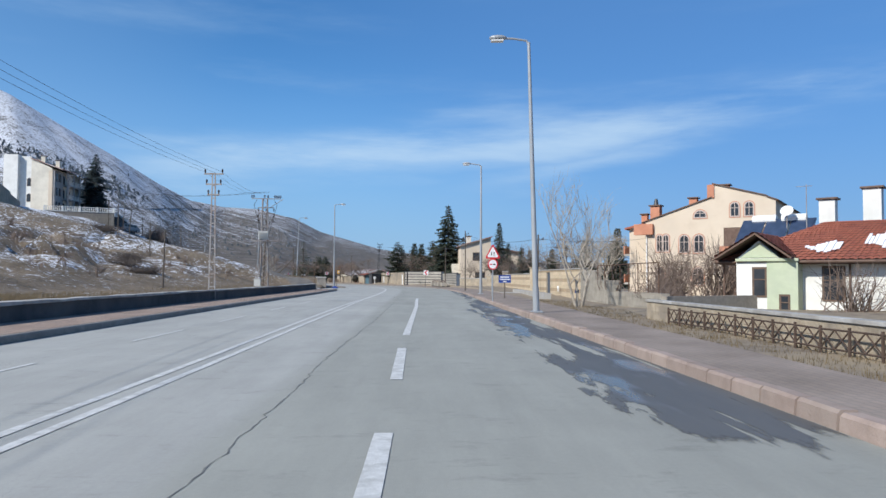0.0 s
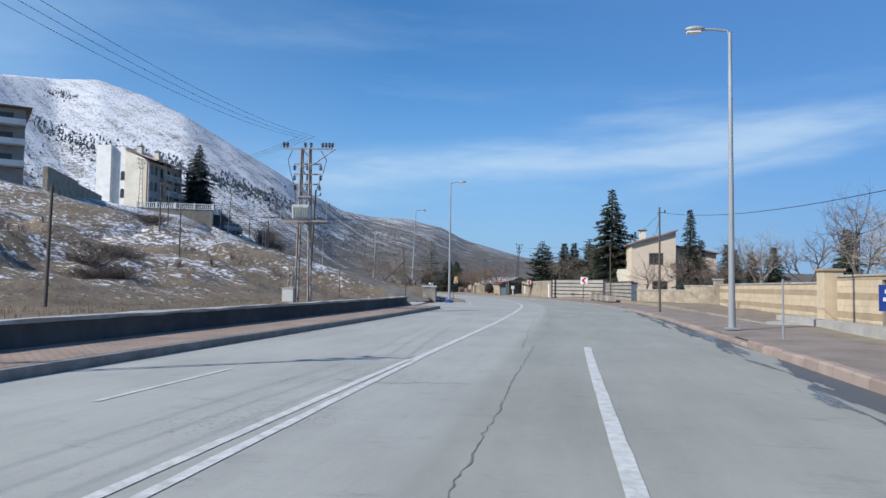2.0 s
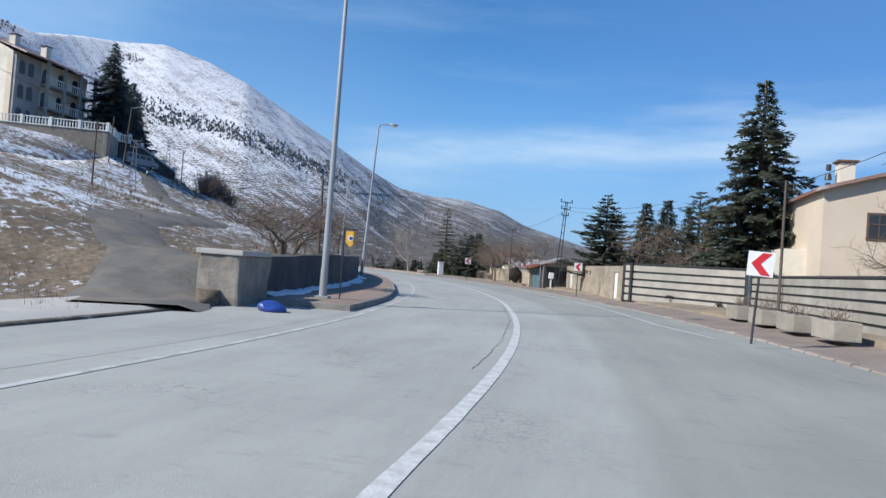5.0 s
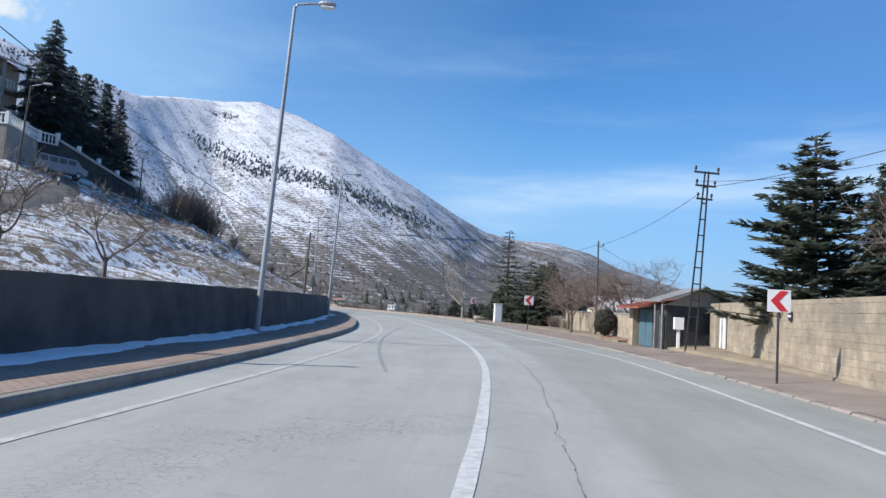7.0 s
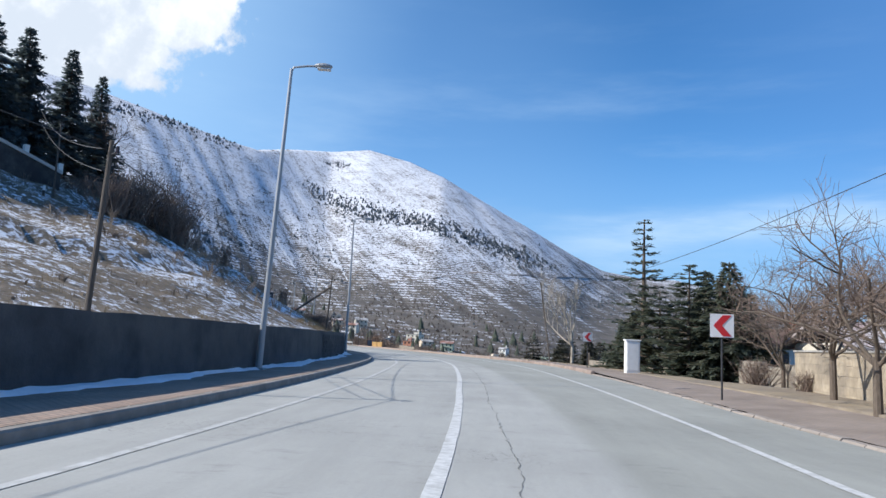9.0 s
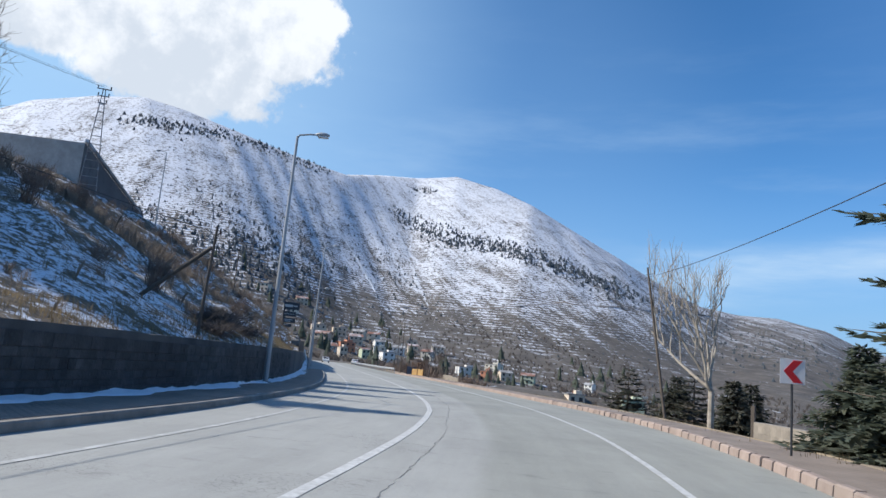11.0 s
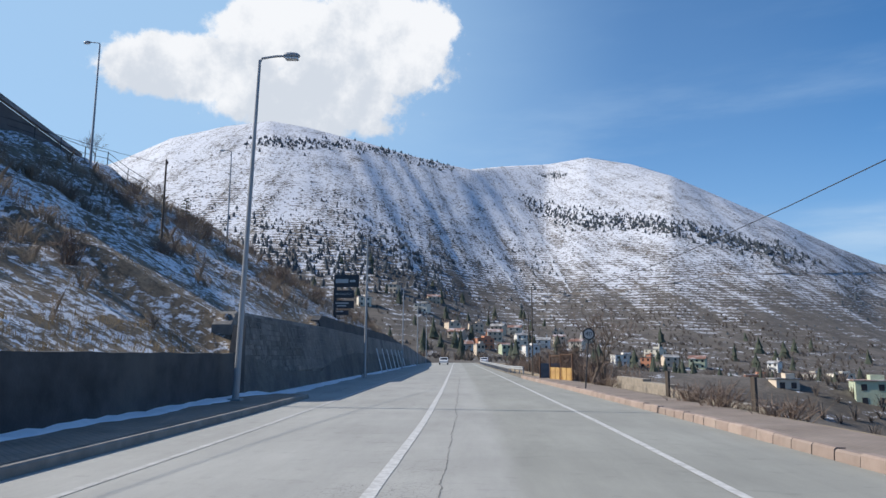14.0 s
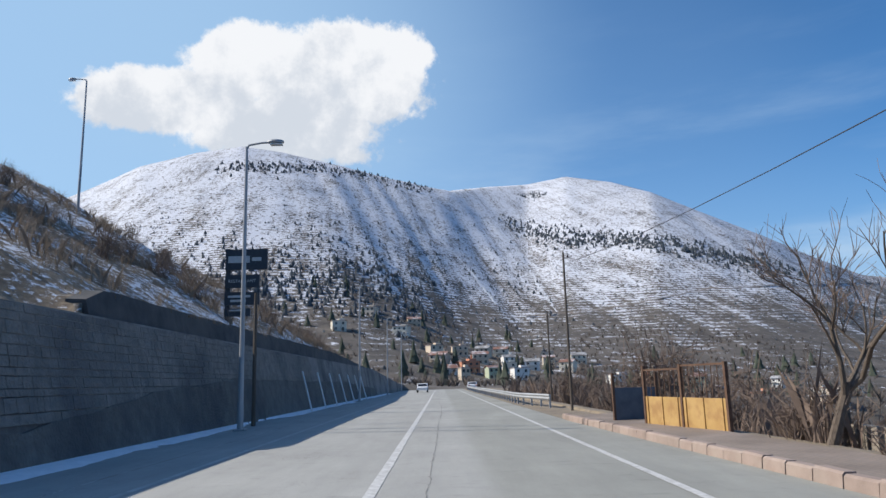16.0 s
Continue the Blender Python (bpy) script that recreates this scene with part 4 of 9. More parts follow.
def side_sheet(name, s0, s1, offsets, side, mat, label, fn):
    ss = np.arange(s0, s1, 0.8)
    edge = (back_l(ss) - wall_l(ss) + 0.12) if side < 0 else walk_r(ss)
    verts = []
    for o in offsets:
        d = edge + o
        xy = road_xy(ss, d * side)
        z = fn(ss, d, xy[:, 0], xy[:, 1])
        if o == offsets[-1]:
            z = z - 2.0
        if o == offsets[0]:
            z = np.minimum(z, -0.15)
        verts += [(x, y, h) for (x, y), h in zip(xy, z)]
    n = len(ss)
    faces = [(k * n + i, k * n + i + 1, (k + 1) * n + i + 1, (k + 1) * n + i) for k in range(len(offsets) - 1) for i in range(n - 1)]
    if side > 0:
        faces = [f[::-1] for f in faces]
    tagged(mesh_object(name, verts, faces, mat, smooth_shade=True), label, "ground", kind="structure")


side_sheet("hillside", -50, 392, [0, 0.04, 0.3, 0.8, 1.5, 2.2, 3, 4, 5, 6, 7, 8, 9, 10, 11, 12, 13, 14, 15, 16, 17.5, 19, 20.5, 22, 24, 26, 28], -1, M["hill"], "steep bank of dry grass, soil and patchy snow", near_left)
side_sheet("verge", -50, 392, [0.2, 0.26, 0.4, 0.8, 1.2, 1.8, 2.5, 3.2, 4, 5, 6, 7.5, 9, 10.5, 12, 14, 16, 18, 20, 23, 26, 29], 1, M["verge"], "bare brown soil and winter grass beside the pavement", near_right)



def draped_way(name, pairs, width, mat, label, lift=0.06):
    """A sheet laid on the ground through (s, d) pairs, or between two widths."""
    a = np.array(pairs, float)
    t = np.linspace(0, len(a) - 1, 36)
    s, d = (np.interp(t, range(len(a)), a[:, k]) for k in (0, 1))
    c = road_xy(s, d)
    way = np.gradient(c, axis=0)
    way /= np.hypot(*way.T)[:, None]
    wide = np.interp(t, range(len(a)), width)
    verts = []
    for u in np.linspace(-0.5, 0.5, 6):
        q = c + np.stack([way[:, 1], -way[:, 0]], 1) * (wide * u)[:, None]
        verts += [(x, y, z) for (x, y), z in zip(q, height(q[:, 0], q[:, 1]) + (lift if abs(u) < 0.45 else -0.1))]
    n = len(t)
    faces = [(k * n + i, (k + 1) * n + i, (k + 1) * n + i + 1, k * n + i + 1) for k in range(5) for i in range(n - 1)]
    return tagged(mesh_object(name, verts, faces, mat, smooth_shade=True), label, "track", kind="structure")


draped_way("farm_track", [(88, -8.2), (94, -10.8), (97, -13), (101, -15.2), (108, -16.2), (115, -16.6), (122, -17.4), (137, -22.8), (150, -26), (163, -28.2), (168, -29.4)], [3.4, 3.2, 3, 3, 3, 3, 3, 3, 3, 3, 2.6], M["drive"], "worn grey asphalt drive climbing the bank to the hillside house", 0.1)
draped_way("apron", [(79, -8.6), (84, -9.0), (89, -9.0), (92.5, -10.0)], [2.6, 3.6, 3.6, 2.0], M["concrete_pale"], "cracked pale concrete apron at the foot of the track", 0.05)

# ---- road, kerbs, pavements ----
strip("road", -58, 640, kerb_l, kerb_r, 0.0, 0.0, M["asphalt"], 1.0, "sun-bleached grey asphalt two-way road with worn patches", cols=9)
strip("side_street", 73.6, 94, lambda s: kerb_l(s) - 9.5, lambda s: kerb_l(s) + 0.02, 0.006, 0.003, M["asphalt"], 0.5, "grey asphalt mouth of a side street", cols=6)


def marking(name, s0, s1, d, width, label, lift=0.007, mat="paint"):
    w = d if callable(d) else (lambda s: np.full_like(s, d))
    n = max(int((s1 - s0) * 2), 2)
    ss = np.linspace(s0, s1, n)
    worn = rng.normal(0, 0.003, (2, n))
    a, b = road_xy(ss, w(ss) - width / 2 + worn[0]), road_xy(ss, w(ss) + width / 2 + worn[1])
    verts = [(x, y, lift) for x, y in a] + [(x, y, lift) for x, y in b]
    faces = [(i, n + i, n + i + 1, i + 1) for i in range(n - 1)]
    return tagged(mesh_object(name, verts, faces, M[mat]), label, "road marking", kind="structure")


marking("centre_line", -55, 43.5, curve_of([(-55, -0.16), (33, -0.16), (43.5, -0.07)]), 0.12, "white line of a painted double centre line")
marking("centre_line", -55, 43.5, curve_of([(-55, 0.16), (33, 0.16), (43.5, 0.07)]), 0.12, "white line of a painted double centre line")
marking("centre_line", 43.5, 640, curve_of([(43, 0.02), (60, 0.08), (105, 0.0), (120, 0.06), (139, -0.2), (154, -0.42), (170, -0.2), (186, 0.1), (199, -0.2), (215, -0.1), (240, -0.05), (640, -0.03)]), 0.17, "worn solid white centre line")
lane_d = curve_of([(-60, 3.3), (15, 3.15), (26, 3.34), (35, 3.45), (47, 3.4)])
for a, b in ((-45, -40), (-33, -28), (-21, -16), (-9, -4.5), (2.3, 6.9), (10.2, 14.5), (17.6, 47.6)):
    marking("lane_line", a, b, lane_d, 0.17, "white painted lane dash")
for a, b in ((-10, -6), (0, 4), (8, 12), (15.8, 19.2), (22.6, 26), (30.4, 33.6), (37.7, 41.2)):
    marking("lane_line", a, b, -2.6, 0.09, "thin white painted lane dash")
marking("edge_line", 48, 76, -4.62, 0.1, "faded white edge line", mat="paint_worn")
marking("edge_line", 77, 640, curve_of([(77, -4.0), (110, -4.12), (125, -4.0), (139, -3.65), (180, -3.5), (195, -3.65), (240, -3.85), (640, -3.8)]), 0.13, "worn white painted edge line", mat="paint_worn")
marking("edge_line", 94, 640, curve_of([(94, 5.4), (98, 4.8), (128, 4.85), (141, 4.05), (150, 4.15), (165, 4.5), (182, 4.9), (195, 4.75), (206, 4.45), (245, 4.35), (640, 4.35)]), 0.14, "white painted edge line")


def crack(s0, s1, d, width, wander, label="tarred crack in the road"):
    n = int((s1 - s0) * 7)
    ss = np.linspace(s0, s1, n)
    path = np.cumsum(rng.normal(0, wander * 0.6, n)) + rng.normal(0, 0.012, n)
    path = path - np.linspace(path[0], path[-1], n) + (d(ss) if callable(d) else d)
    w = 0.55 * width * rng.uniform(0.05, 1.0, n)
    a, b = road_xy(ss, path - w / 2), road_xy(ss, path + w / 2)
    verts = [(x, y, 0.004) for x, y in a] + [(x, y, 0.004) for x, y in b]
    tagged(mesh_object("road_crack", verts, [(i, n + i, n + i + 1, i + 1) for i in range(n - 1)], M["crack"]), label, "crack", kind="structure")


crack(-20, 48, curve_of([(-20, 1.55), (12, 1.75), (30, 2.0), (48, 2.1)]), 0.045, 0.012)
crack(47, 76, curve_of([(47, 1.85), (57, 1.5), (64, 1.4), (76, 1.2)]), 0.035, 0.02)
crack(50, 72, 2.15, 0.022, 0.015)
crack(84, 104, curve_of([(84, -0.3), (104, -0.1)]), 0.05, 0.02)
crack(104, 150, curve_of([(104, 0.9), (122, 1.25), (150, 0.3)]), 0.035, 0.02)
crack(150, 330, curve_of([(150, 0.3), (190, 0.75), (330, 0.6)]), 0.04, 0.012)
for k in range(26):
    s, d = rng.uniform(-5, 240), rng.uniform(-4.4, 1.0)
    n = int(rng.integers(6, 13))
    L = rng.uniform(1.0, 3.2)
    dd = np.linspace(d, d + L, n)
    ss = s + np.cumsum(rng.normal(0, 0.07, n))
    w = rng.uniform(0.006, 0.014, n)
    if L > 2.1:
        continue
    a, b = road_xy(ss - w, dd), road_xy(ss + w, dd)
    tagged(mesh_object("road_crack", [(x, y, 0.004) for x, y in a] + [(x, y, 0.004) for x, y in b], [(i, n + i, n + i + 1, i + 1) for i in range(n - 1)], M["crack"]), "fine crack across the asphalt", "crack", kind="structure")


strip("wet_patch", 3, 62, lambda s: kerb_r(s) - 2.2, lambda s: kerb_r(s) - 0.02, 0.005, 0.005, M["asphalt_wet"], 1.0, "dark wet meltwater along the kerb", cols=4)
strip("wet_patch", 62, 76, lambda s: kerb_r(s) - 0.9, lambda s: kerb_r(s) - 0.02, 0.005, 0.005, M["asphalt_wet"], 1.0, "dark wet meltwater along the kerb", cols=4)


def kerb_profile(offset, w, h, side):
    return lambda s: [(offset(s), -0.2), (offset(s) + side * 0.015, h - 0.03), (offset(s) + side * 0.045, h), (offset(s) + side * w, h), (offset(s) + side * w, -0.2)]


for a, b in ((-50, 74.3), (93.0, 236)):
    tagged(extrude("kerb", a, b, kerb_profile(kerb_l, 0.2, 0.16, -1), M["kerb_grey"], 0.8, jitter=0), "weathered grey concrete kerb", "kerb", kind="structure")
strip("pavement", -50, 74.2, lambda s: kerb_l(s) - 0.2, lambda s: wall_l(s) + 0.02, 0.165, 0.175, M["paver"], 1.0, "pavement of small reddish interlocking pavers", cols=3)
strip("pavement", 93, 236, lambda s: kerb_l(s) - 0.2, lambda s: wall_l(s) + 0.02, 0.165, 0.175, M["paver"], 1.0, "pavement of small reddish interlocking pavers", cols=3)
strip("pavement", 236, 420, kerb_l, lambda s: wall_l(s) + 0.02, 0.004, 0.01, M["asphalt"], 1.0, "grey asphalt verge at the foot of the wall", cols=3)
strip("pavement", -50, 264, lambda s: kerb_r(s) + 0.22, lambda s: walk_r(s) + 0.25, curve_of([(46, 0.15), (60, 0.09), (78, 0.07), (86, 0.035), (160, 0.05), (176, 0.15)]), 0.17, M["paver_r"], 1.0, "worn beige paved footway", cols=4)
for s, d0, d1 in ((74.2, -7.0, -4.9), (93.0, -7.3, -4.5)):
    x, y = at_road(s, (d0 + d1) / 2)
    tagged(part("kerb", box(BM(), (x, y, 0.04), (d1 - d0, 0.18, 0.27), turn=turn_at(s), bevel=0.02), M["kerb_grey"], None), "weathered concrete kerb across the pavement end", "kerb", kind="structure")
strip("pavement", 264, 420, kerb_r, lambda s: walk_r(s) + 0.25, 0.004, 0.02, M["verge"], 1.0, "bare earth shoulder", cols=3)


# ---- street furniture ----
def lamp_model(h, arm):
    lamp = thing("street_lamp", Matrix(), "tall tapered galvanised street lamp with one arm", "street lamp", "street lamps along the road")
    part("base_plate", box(BM(), (0, 0, 0.03), (0.42, 0.42, 0.06), bevel=0.01), M["steel"], lamp)
    bm = BM()
    tube(bm, (0, 0, 0.04), (0, 0, 0.9), 0.12, 0.115, 12)
    tube(bm, (0, 0, 0.9), (0, 0, h), 0.105, 0.055, 12)
    part("pole", bm, M["steel"], lamp)
    bm = BM()
    pipe(bm, [(0, 0, h - 0.12), (0.12 * arm, 0, h + 0.06), (0.9 * arm, 0, h + 0.14), (1.5 * arm, 0, h + 0.16)], 0.04, 8)
    part("arm", bm, M["steel"], lamp)
    bm = BM()
    bmesh.ops.create_uvsphere(bm, u_segments=14, v_segments=8, radius=0.5)
    bmesh.ops.transform(bm, matrix=Matrix.Translation((1.8 * arm, 0, h + 0.17)) @ Matrix.Diagonal((0.66, 0.32, 0.22, 1)), verts=bm.verts)
    head = part("lamp_head", bm, M["steel"], lamp)
    bm = BM()
    box(bm, (1.86 * arm, 0, h + 0.06), (0.46, 0.24, 0.05), bevel=0.02)
    part("lens", bm, M["frame_white"], head)
    return lamp


def place(model, s, d, z=0.17, turn=None, lean=0.0, tall=1.0):
    x, y = at_road(s, d)
    return copy_thing(model, pose(x, y, z, 0, lean, turn_at(s) if turn is None else turn) @ Matrix.Diagonal((1, 1, tall, 1)))


lamp_a, lamp_b = lamp_model(9.8, -0.62), lamp_model(10.7, 0.62)
lamp_a.matrix_basis = pose(*at_road(25.8, 7.75), 0.16, 0, -1.6, turn_at(25.8))
place(lamp_a, 54.4, 8.15, 0.16)
lamp_b.matrix_basis = pose(*at_road(95.4, -5.9), 0.17, 0, 0, turn_at(95.4))
for s, d, lean, tall in ((127.7, -7.42, 2.2, 1.06), (156.9, -7.1, 1.8, 0.98), (192.9, -6.92, 0.2, 1.03), (231.5, -6.6, 1.4, 1.11), (262.0, -6.3, 0.0, 1.0), (303, -6.6, 0.4, 1.0), (338, -6.5, 0.4, 1.0), (372, -6.4, 0.4, 1.0)):
    place(lamp_b, s, d, 0.17 if s < 236 else 0.01, lean=lean, tall=tall)
for x, y, t in ((-131.6, 198.3, 50), (-147.8, 215.4, 50)):
    copy_thing(lamp_b, pose(x, y, ground_z(x, y) - 0.2, 0, 0, t + 180))


def wood_pole(x, y, z, h, lean_x=0.0, lean_y=0.0, r=0.07, arms=1, label="dark weathered wooden utility pole"):
    p = thing("utility_pole", pose(x, y, z), label, "utility pole", "utility poles")
    top = Vector((lean_x, lean_y, h))
    part("post", tube(BM(), (0, 0, -0.4), top, r, r * 0.7, 10), M["wood_pole"], p)
    for k in range(arms):
        c = top * (1 - 0.35 / h) if arms else top
        bm = BM()
        tube(bm, c + Vector((-0.12, 0, -0.3 * k)), c + Vector((0.3, 0, 0.05 - 0.3 * k)), 0.018, 0.018, 6)
        br = part("bracket", bm, M["dark_metal"], p)
        bm = BM()
        tube(bm, c + Vector((0.3, 0, 0.02 - 0.3 * k)), c + Vector((0.3, 0, 0.18 - 0.3 * k)), 0.045, 0.03, 8)
        part("insulator", bm, M["insulator"], br)
    return p


POLES = [(6.6, 44.6, 4.1, 0.1, 0.0), (1.9, 72.6, 6.0, 0.0, 0.1), (-1.4, 106.0, 5.6, 0, 0), (-22.3, 146.0, 5.7, -0.05, 0), (-16.9, 66.0, 6.1, 0.3, 0), (-19.4, 50.3, 4.2, 0.1, 0), 
         (-38.2, 137.9, 3.9, 0.1, 0.1), (-68.9, 151.2, 5.0, 0, 0), (-61.2, 168.3, 4.0, 0.2, 0.1), (-110.5, 199.0, 5.0, 0, 0)]
for x, y, h, lx, ly in POLES:
    wood_pole(x, y, ground_z(x, y), h, lx, ly)
wood_pole(*at_road(193.6, 10.9), 0.15, 6.9, -1.2, 0.0, label="leaning wooden utility pole at the pavement edge")
wood_pole(*at_road(270.8, 7.3), 0.0, 7.8)
wood_pole(*at_road(283, 8.2), 0.0, 6.0)
wood_pole(*at_road(265, -6.6), 0.0, 5.4, r=0.09, arms=0)
for x, y in ((-33, 77.5), (-41, 86), (-48, 97), (-44, 112)):
    wood_pole(x, y, ground_z(x, y), 4.4)
wood_pole(-25.4, 110.7, ground_z(-25.4, 110.7), 4.5, -0.1, 0.05, r=0.1)
for (x, y, h), (a, b) in (((-25.4, 110.7, 3.3), (-2.5, -1.0)), ((-61.2, 168.3, 3.6), (-2.4, -1.4))):
    z = ground_z(x, y)
    st = thing("pole_stay", pose(x, y, z), "sloping timber stay propping a utility pole", "pole stay")
    part("timber", tube(BM(), (a, b, ground_z(x + a, y + b) - z - 0.3), (0.1, 0.05, h - 0.4), 0.09, 0.08, 8), M["wood_pole"], st)


def ladder_pole(x, y, z, h, turn, w0, label, lean=0.0, arms=3, mat="lattice"):
    p = thing("lattice_pole", pose(x, y, z, 0, lean, turn), label, "utility pole", "utility poles")
    for sx in (-1, 1):
        bm = BM()
        a, b = Vector((sx * w0, 0, -0.3)), Vector((sx * 0.07, 0, h))
        box(bm, (a + b) / 2, (0.05, 0.06, (b - a).length), tilt=(b - a).to_track_quat("Z", "Y").to_matrix().to_4x4())
        part("leg", bm, M[mat], p)
    n = int(h / 0.62)
    for k in range(1, n):
        u = k / n
        w = w0 * (1 - u) + 0.07 * u
        bm = BM()
        box(bm, (0, 0, u * h), (2 * w + 0.04, 0.04, 0.05))
        part("rung", bm, M[mat], p)
    for k in range(arms):
        zz = h - 0.05 - 0.55 * k
        bm = BM()
        box(bm, (0, 0, zz), (1.0 - 0.18 * k, 0.07, 0.07))
        arm = part("crossarm", bm, M[mat], p)
        for sx in (-0.45 + 0.09 * k, 0.45 - 0.09 * k):
            bm = BM()
            tube(bm, (sx, 0, zz), (sx, 0, zz + 0.13), 0.03, 0.03, 8)
            tube(bm, (sx, 0, zz + 0.13), (sx, 0, zz + 0.25), 0.06, 0.04, 8)
            part("insulator", bm, M["insulator"], arm)
    return p


ladder_pole(-11.0, 37.3, 0.2, 6.65, 4, 0.17, "ladder-shaped concrete and steel power pole behind the low wall")
ladder_pole(-15.25, 133.2, 0.3, 7.3, 22, 0.2, "leaning ladder-shaped dark steel power pole beside the shed", lean=3.4, mat="dark_metal")
x, y = -91.2, 174.4
ladder_pole(x, y, ground_z(x, y), 9.3, 60, 0.75, "tall steel lattice pylon on the hillside", arms=3)
for x, y in ((-104, 165), (-88, 139), (-60, 108)):
    ladder_pole(x, y, ground_z(x, y), 7.5, 30, 0.3, "distant lattice power pole on the slope")


def transformer_tower(x, y, z):
    p = thing("transformer_tower", pose(x, y, z, 0, 0, 14), "steel lattice pylon carrying a transformer and rows of insulators", "transformer tower")
    p.scale = (1, 1, 0.95)
    h = 8.3
    for sx in (-1, 1):
        for sy in (-1, 1):
            bm = BM()
            a, b = Vector((sx * 0.34, sy * 0.34, -0.3)), Vector((sx * 0.2, sy * 0.2, h))
            box(bm, (a + b) / 2, (0.08, 0.08, (b - a).length), tilt=(b - a).to_track_quat("Z", "Y").to_matrix().to_4x4())
            part("leg", bm, M["lattice"], p)
    n = 15
    for k in range(n):
        u, v = k / n, (k + 1) / n
        wa, wb = 0.34 * (1 - u) + 0.2 * u, 0.34 * (1 - v) + 0.2 * v
        bm = BM()
        for sy in (-1, 1):
            f = 1 if k % 2 else -1
            tube(bm, (-wa * f, sy * wa, u * h), (wb * f, sy * wb, v * h), 0.02, 0.02, 5)
            tube(bm, (sy * wa, -wa * f, u * h), (sy * wb, wb * f, v * h), 0.02, 0.02, 5)
        part("brace", bm, M["lattice"], p)
    bm = BM()
    box(bm, (-0.1, -0.35, 4.8), (0.85, 0.6, 0.75), bevel=0.04)
    tank = part("transformer", bm, M["grey_paint"], p, "pale grey transformer tank")
    for k in range(7):
        bm = BM()
        box(bm, (-0.44 + k * 0.115, -0.69, 4.78), (0.025, 0.09, 0.55))
        part("cooling_fin", bm, M["grey_paint"], tank)
    for sy in (-0.55, 0.45):
        bm = BM()
        box(bm, (0.05, sy, 4.3), (2.45, 0.08, 0.09))
        part("platform_beam", bm, M["lattice"], p)
    for sx, hi in ((-1.1, 4.95), (1.2, 5.4)):
        for sy in (-0.5, 0.4):
            part("platform_post", tube(BM(), (sx, sy, 4.3), (sx, sy, hi), 0.025, 0.025, 5), M["lattice"], p)
    part("hood", box(BM(), (0.0, -0.15, 5.62), (0.75, 0.5, 0.08), bevel=0.02), M["lattice"], p)
    for sx in (-0.62, -0.42):
        part("prop", tube(BM(), (sx - 0.12, -0.5, -0.2), (sx, -0.45, 2.1), 0.035, 0.03, 5), M["lattice"], p)
    for k in range(5):
        part("rung", tube(BM(), (-0.72 + 0.02 * k, -0.49, 0.25 + 0.42 * k), (-0.5 + 0.016 * k, -0.49, 0.4 + 0.42 * k), 0.02, 0.02, 4), M["lattice"], p)
    for zz, w in ((8.3, 2.5), (7.45, 1.4), (6.9, 1.4), (6.35, 1.3)):
        bm = BM()
        box(bm, (0.1, 0, zz), (w, 0.07, 0.07))
        arm = part("crossarm", bm, M["lattice"], p)
        for u in ((-0.5, -0.43, -0.06, 0.06, 0.3, 0.37, 0.44, 0.5) if zz > 8 else (-0.48, 0.0, 0.48)):
            bm = BM()
            sx = 0.1 + u * w
            sg = 1 if zz > 8 else -1
            tube(bm, (sx, 0, zz), (sx, 0, zz + sg * 0.12), 0.025, 0.025, 6)
            for j in range(3):
                tube(bm, (sx, 0, zz + sg * (0.12 + 0.08 * j)), (sx, 0, zz + sg * (0.17 + 0.08 * j)), 0.1, 0.05, 8)
            part("insulator", bm, M["insulator"], arm)
    for u in (-0.5, 0.1, 0.55):
        bm = BM()
        pipe(bm, [(u * 1.4, 0, 8.2), (u * 1.9, 0.1, 7.7), (u * 1.6, 0.1, 7.0), (u * 1.1, 0, 6.2), (u * 0.9, -0.1, 5.2)], 0.018, 5)
        part("jumper_cable", bm, M["wire"], p)
    bm = BM()
    tube(bm, (1.6, -0.4, 8.25), (0.35, 0, 7.4), 0.03, 0.03, 5)
    part("strut", bm, M["lattice"], p)
    return p


transformer_tower(-16.0, 63.4, ground_z(-16.0, 63.4))
cab = thing("meter_cabinet", pose(-16.25, 62.3, ground_z(-16.25, 62.3) - 0.1, 0, 0, 8) @ Matrix.Diagonal((0.66, 0.66, 0.62, 1)), "pale grey electricity cabinet on a plinth", "cabinet")
part("plinth", box(BM(), (0, 0, 0.1), (0.95, 0.6, 0.3), bevel=0.02), M["concrete"], cab)
part("body", box(BM(), (0, 0, 0.75), (0.85, 0.5, 1.0), bevel=0.03), M["grey_paint"], cab)
part("lid", box(BM(), (0, 0, 1.28), (0.95, 0.6, 0.07), bevel=0.02), M["grey_paint"], cab)


def cable(a, b, sag, r=0.011, name="overhead_cable", label="black overhead cable slung between poles"):
    a, b = Vector(a), Vector(b)
    pts = [a.lerp(b, k / 18) - Vector((0, 0, sag * (1 - (2 * k / 18 - 1) ** 2))) for k in range(19)]
    q = (b - a).to_track_quat("Z", "Y")
    verts = [p + q @ Vector((r * math.cos(1.2566 * k), r * math.sin(1.2566 * k), 0)) for p in pts for k in range(5)]
    faces = [(5 * i + k, 5 * i + (k + 1) % 5, 5 * i + 5 + (k + 1) % 5, 5 * i + 5 + k) for i in range(18) for k in range(5)]
    ob = mesh_object(name, verts, faces, M["wire"])
    tagged(ob, label, "cable", "overhead cables")


def pt(x, y, h):
    return (x, y, ground_z(x, y) + h)


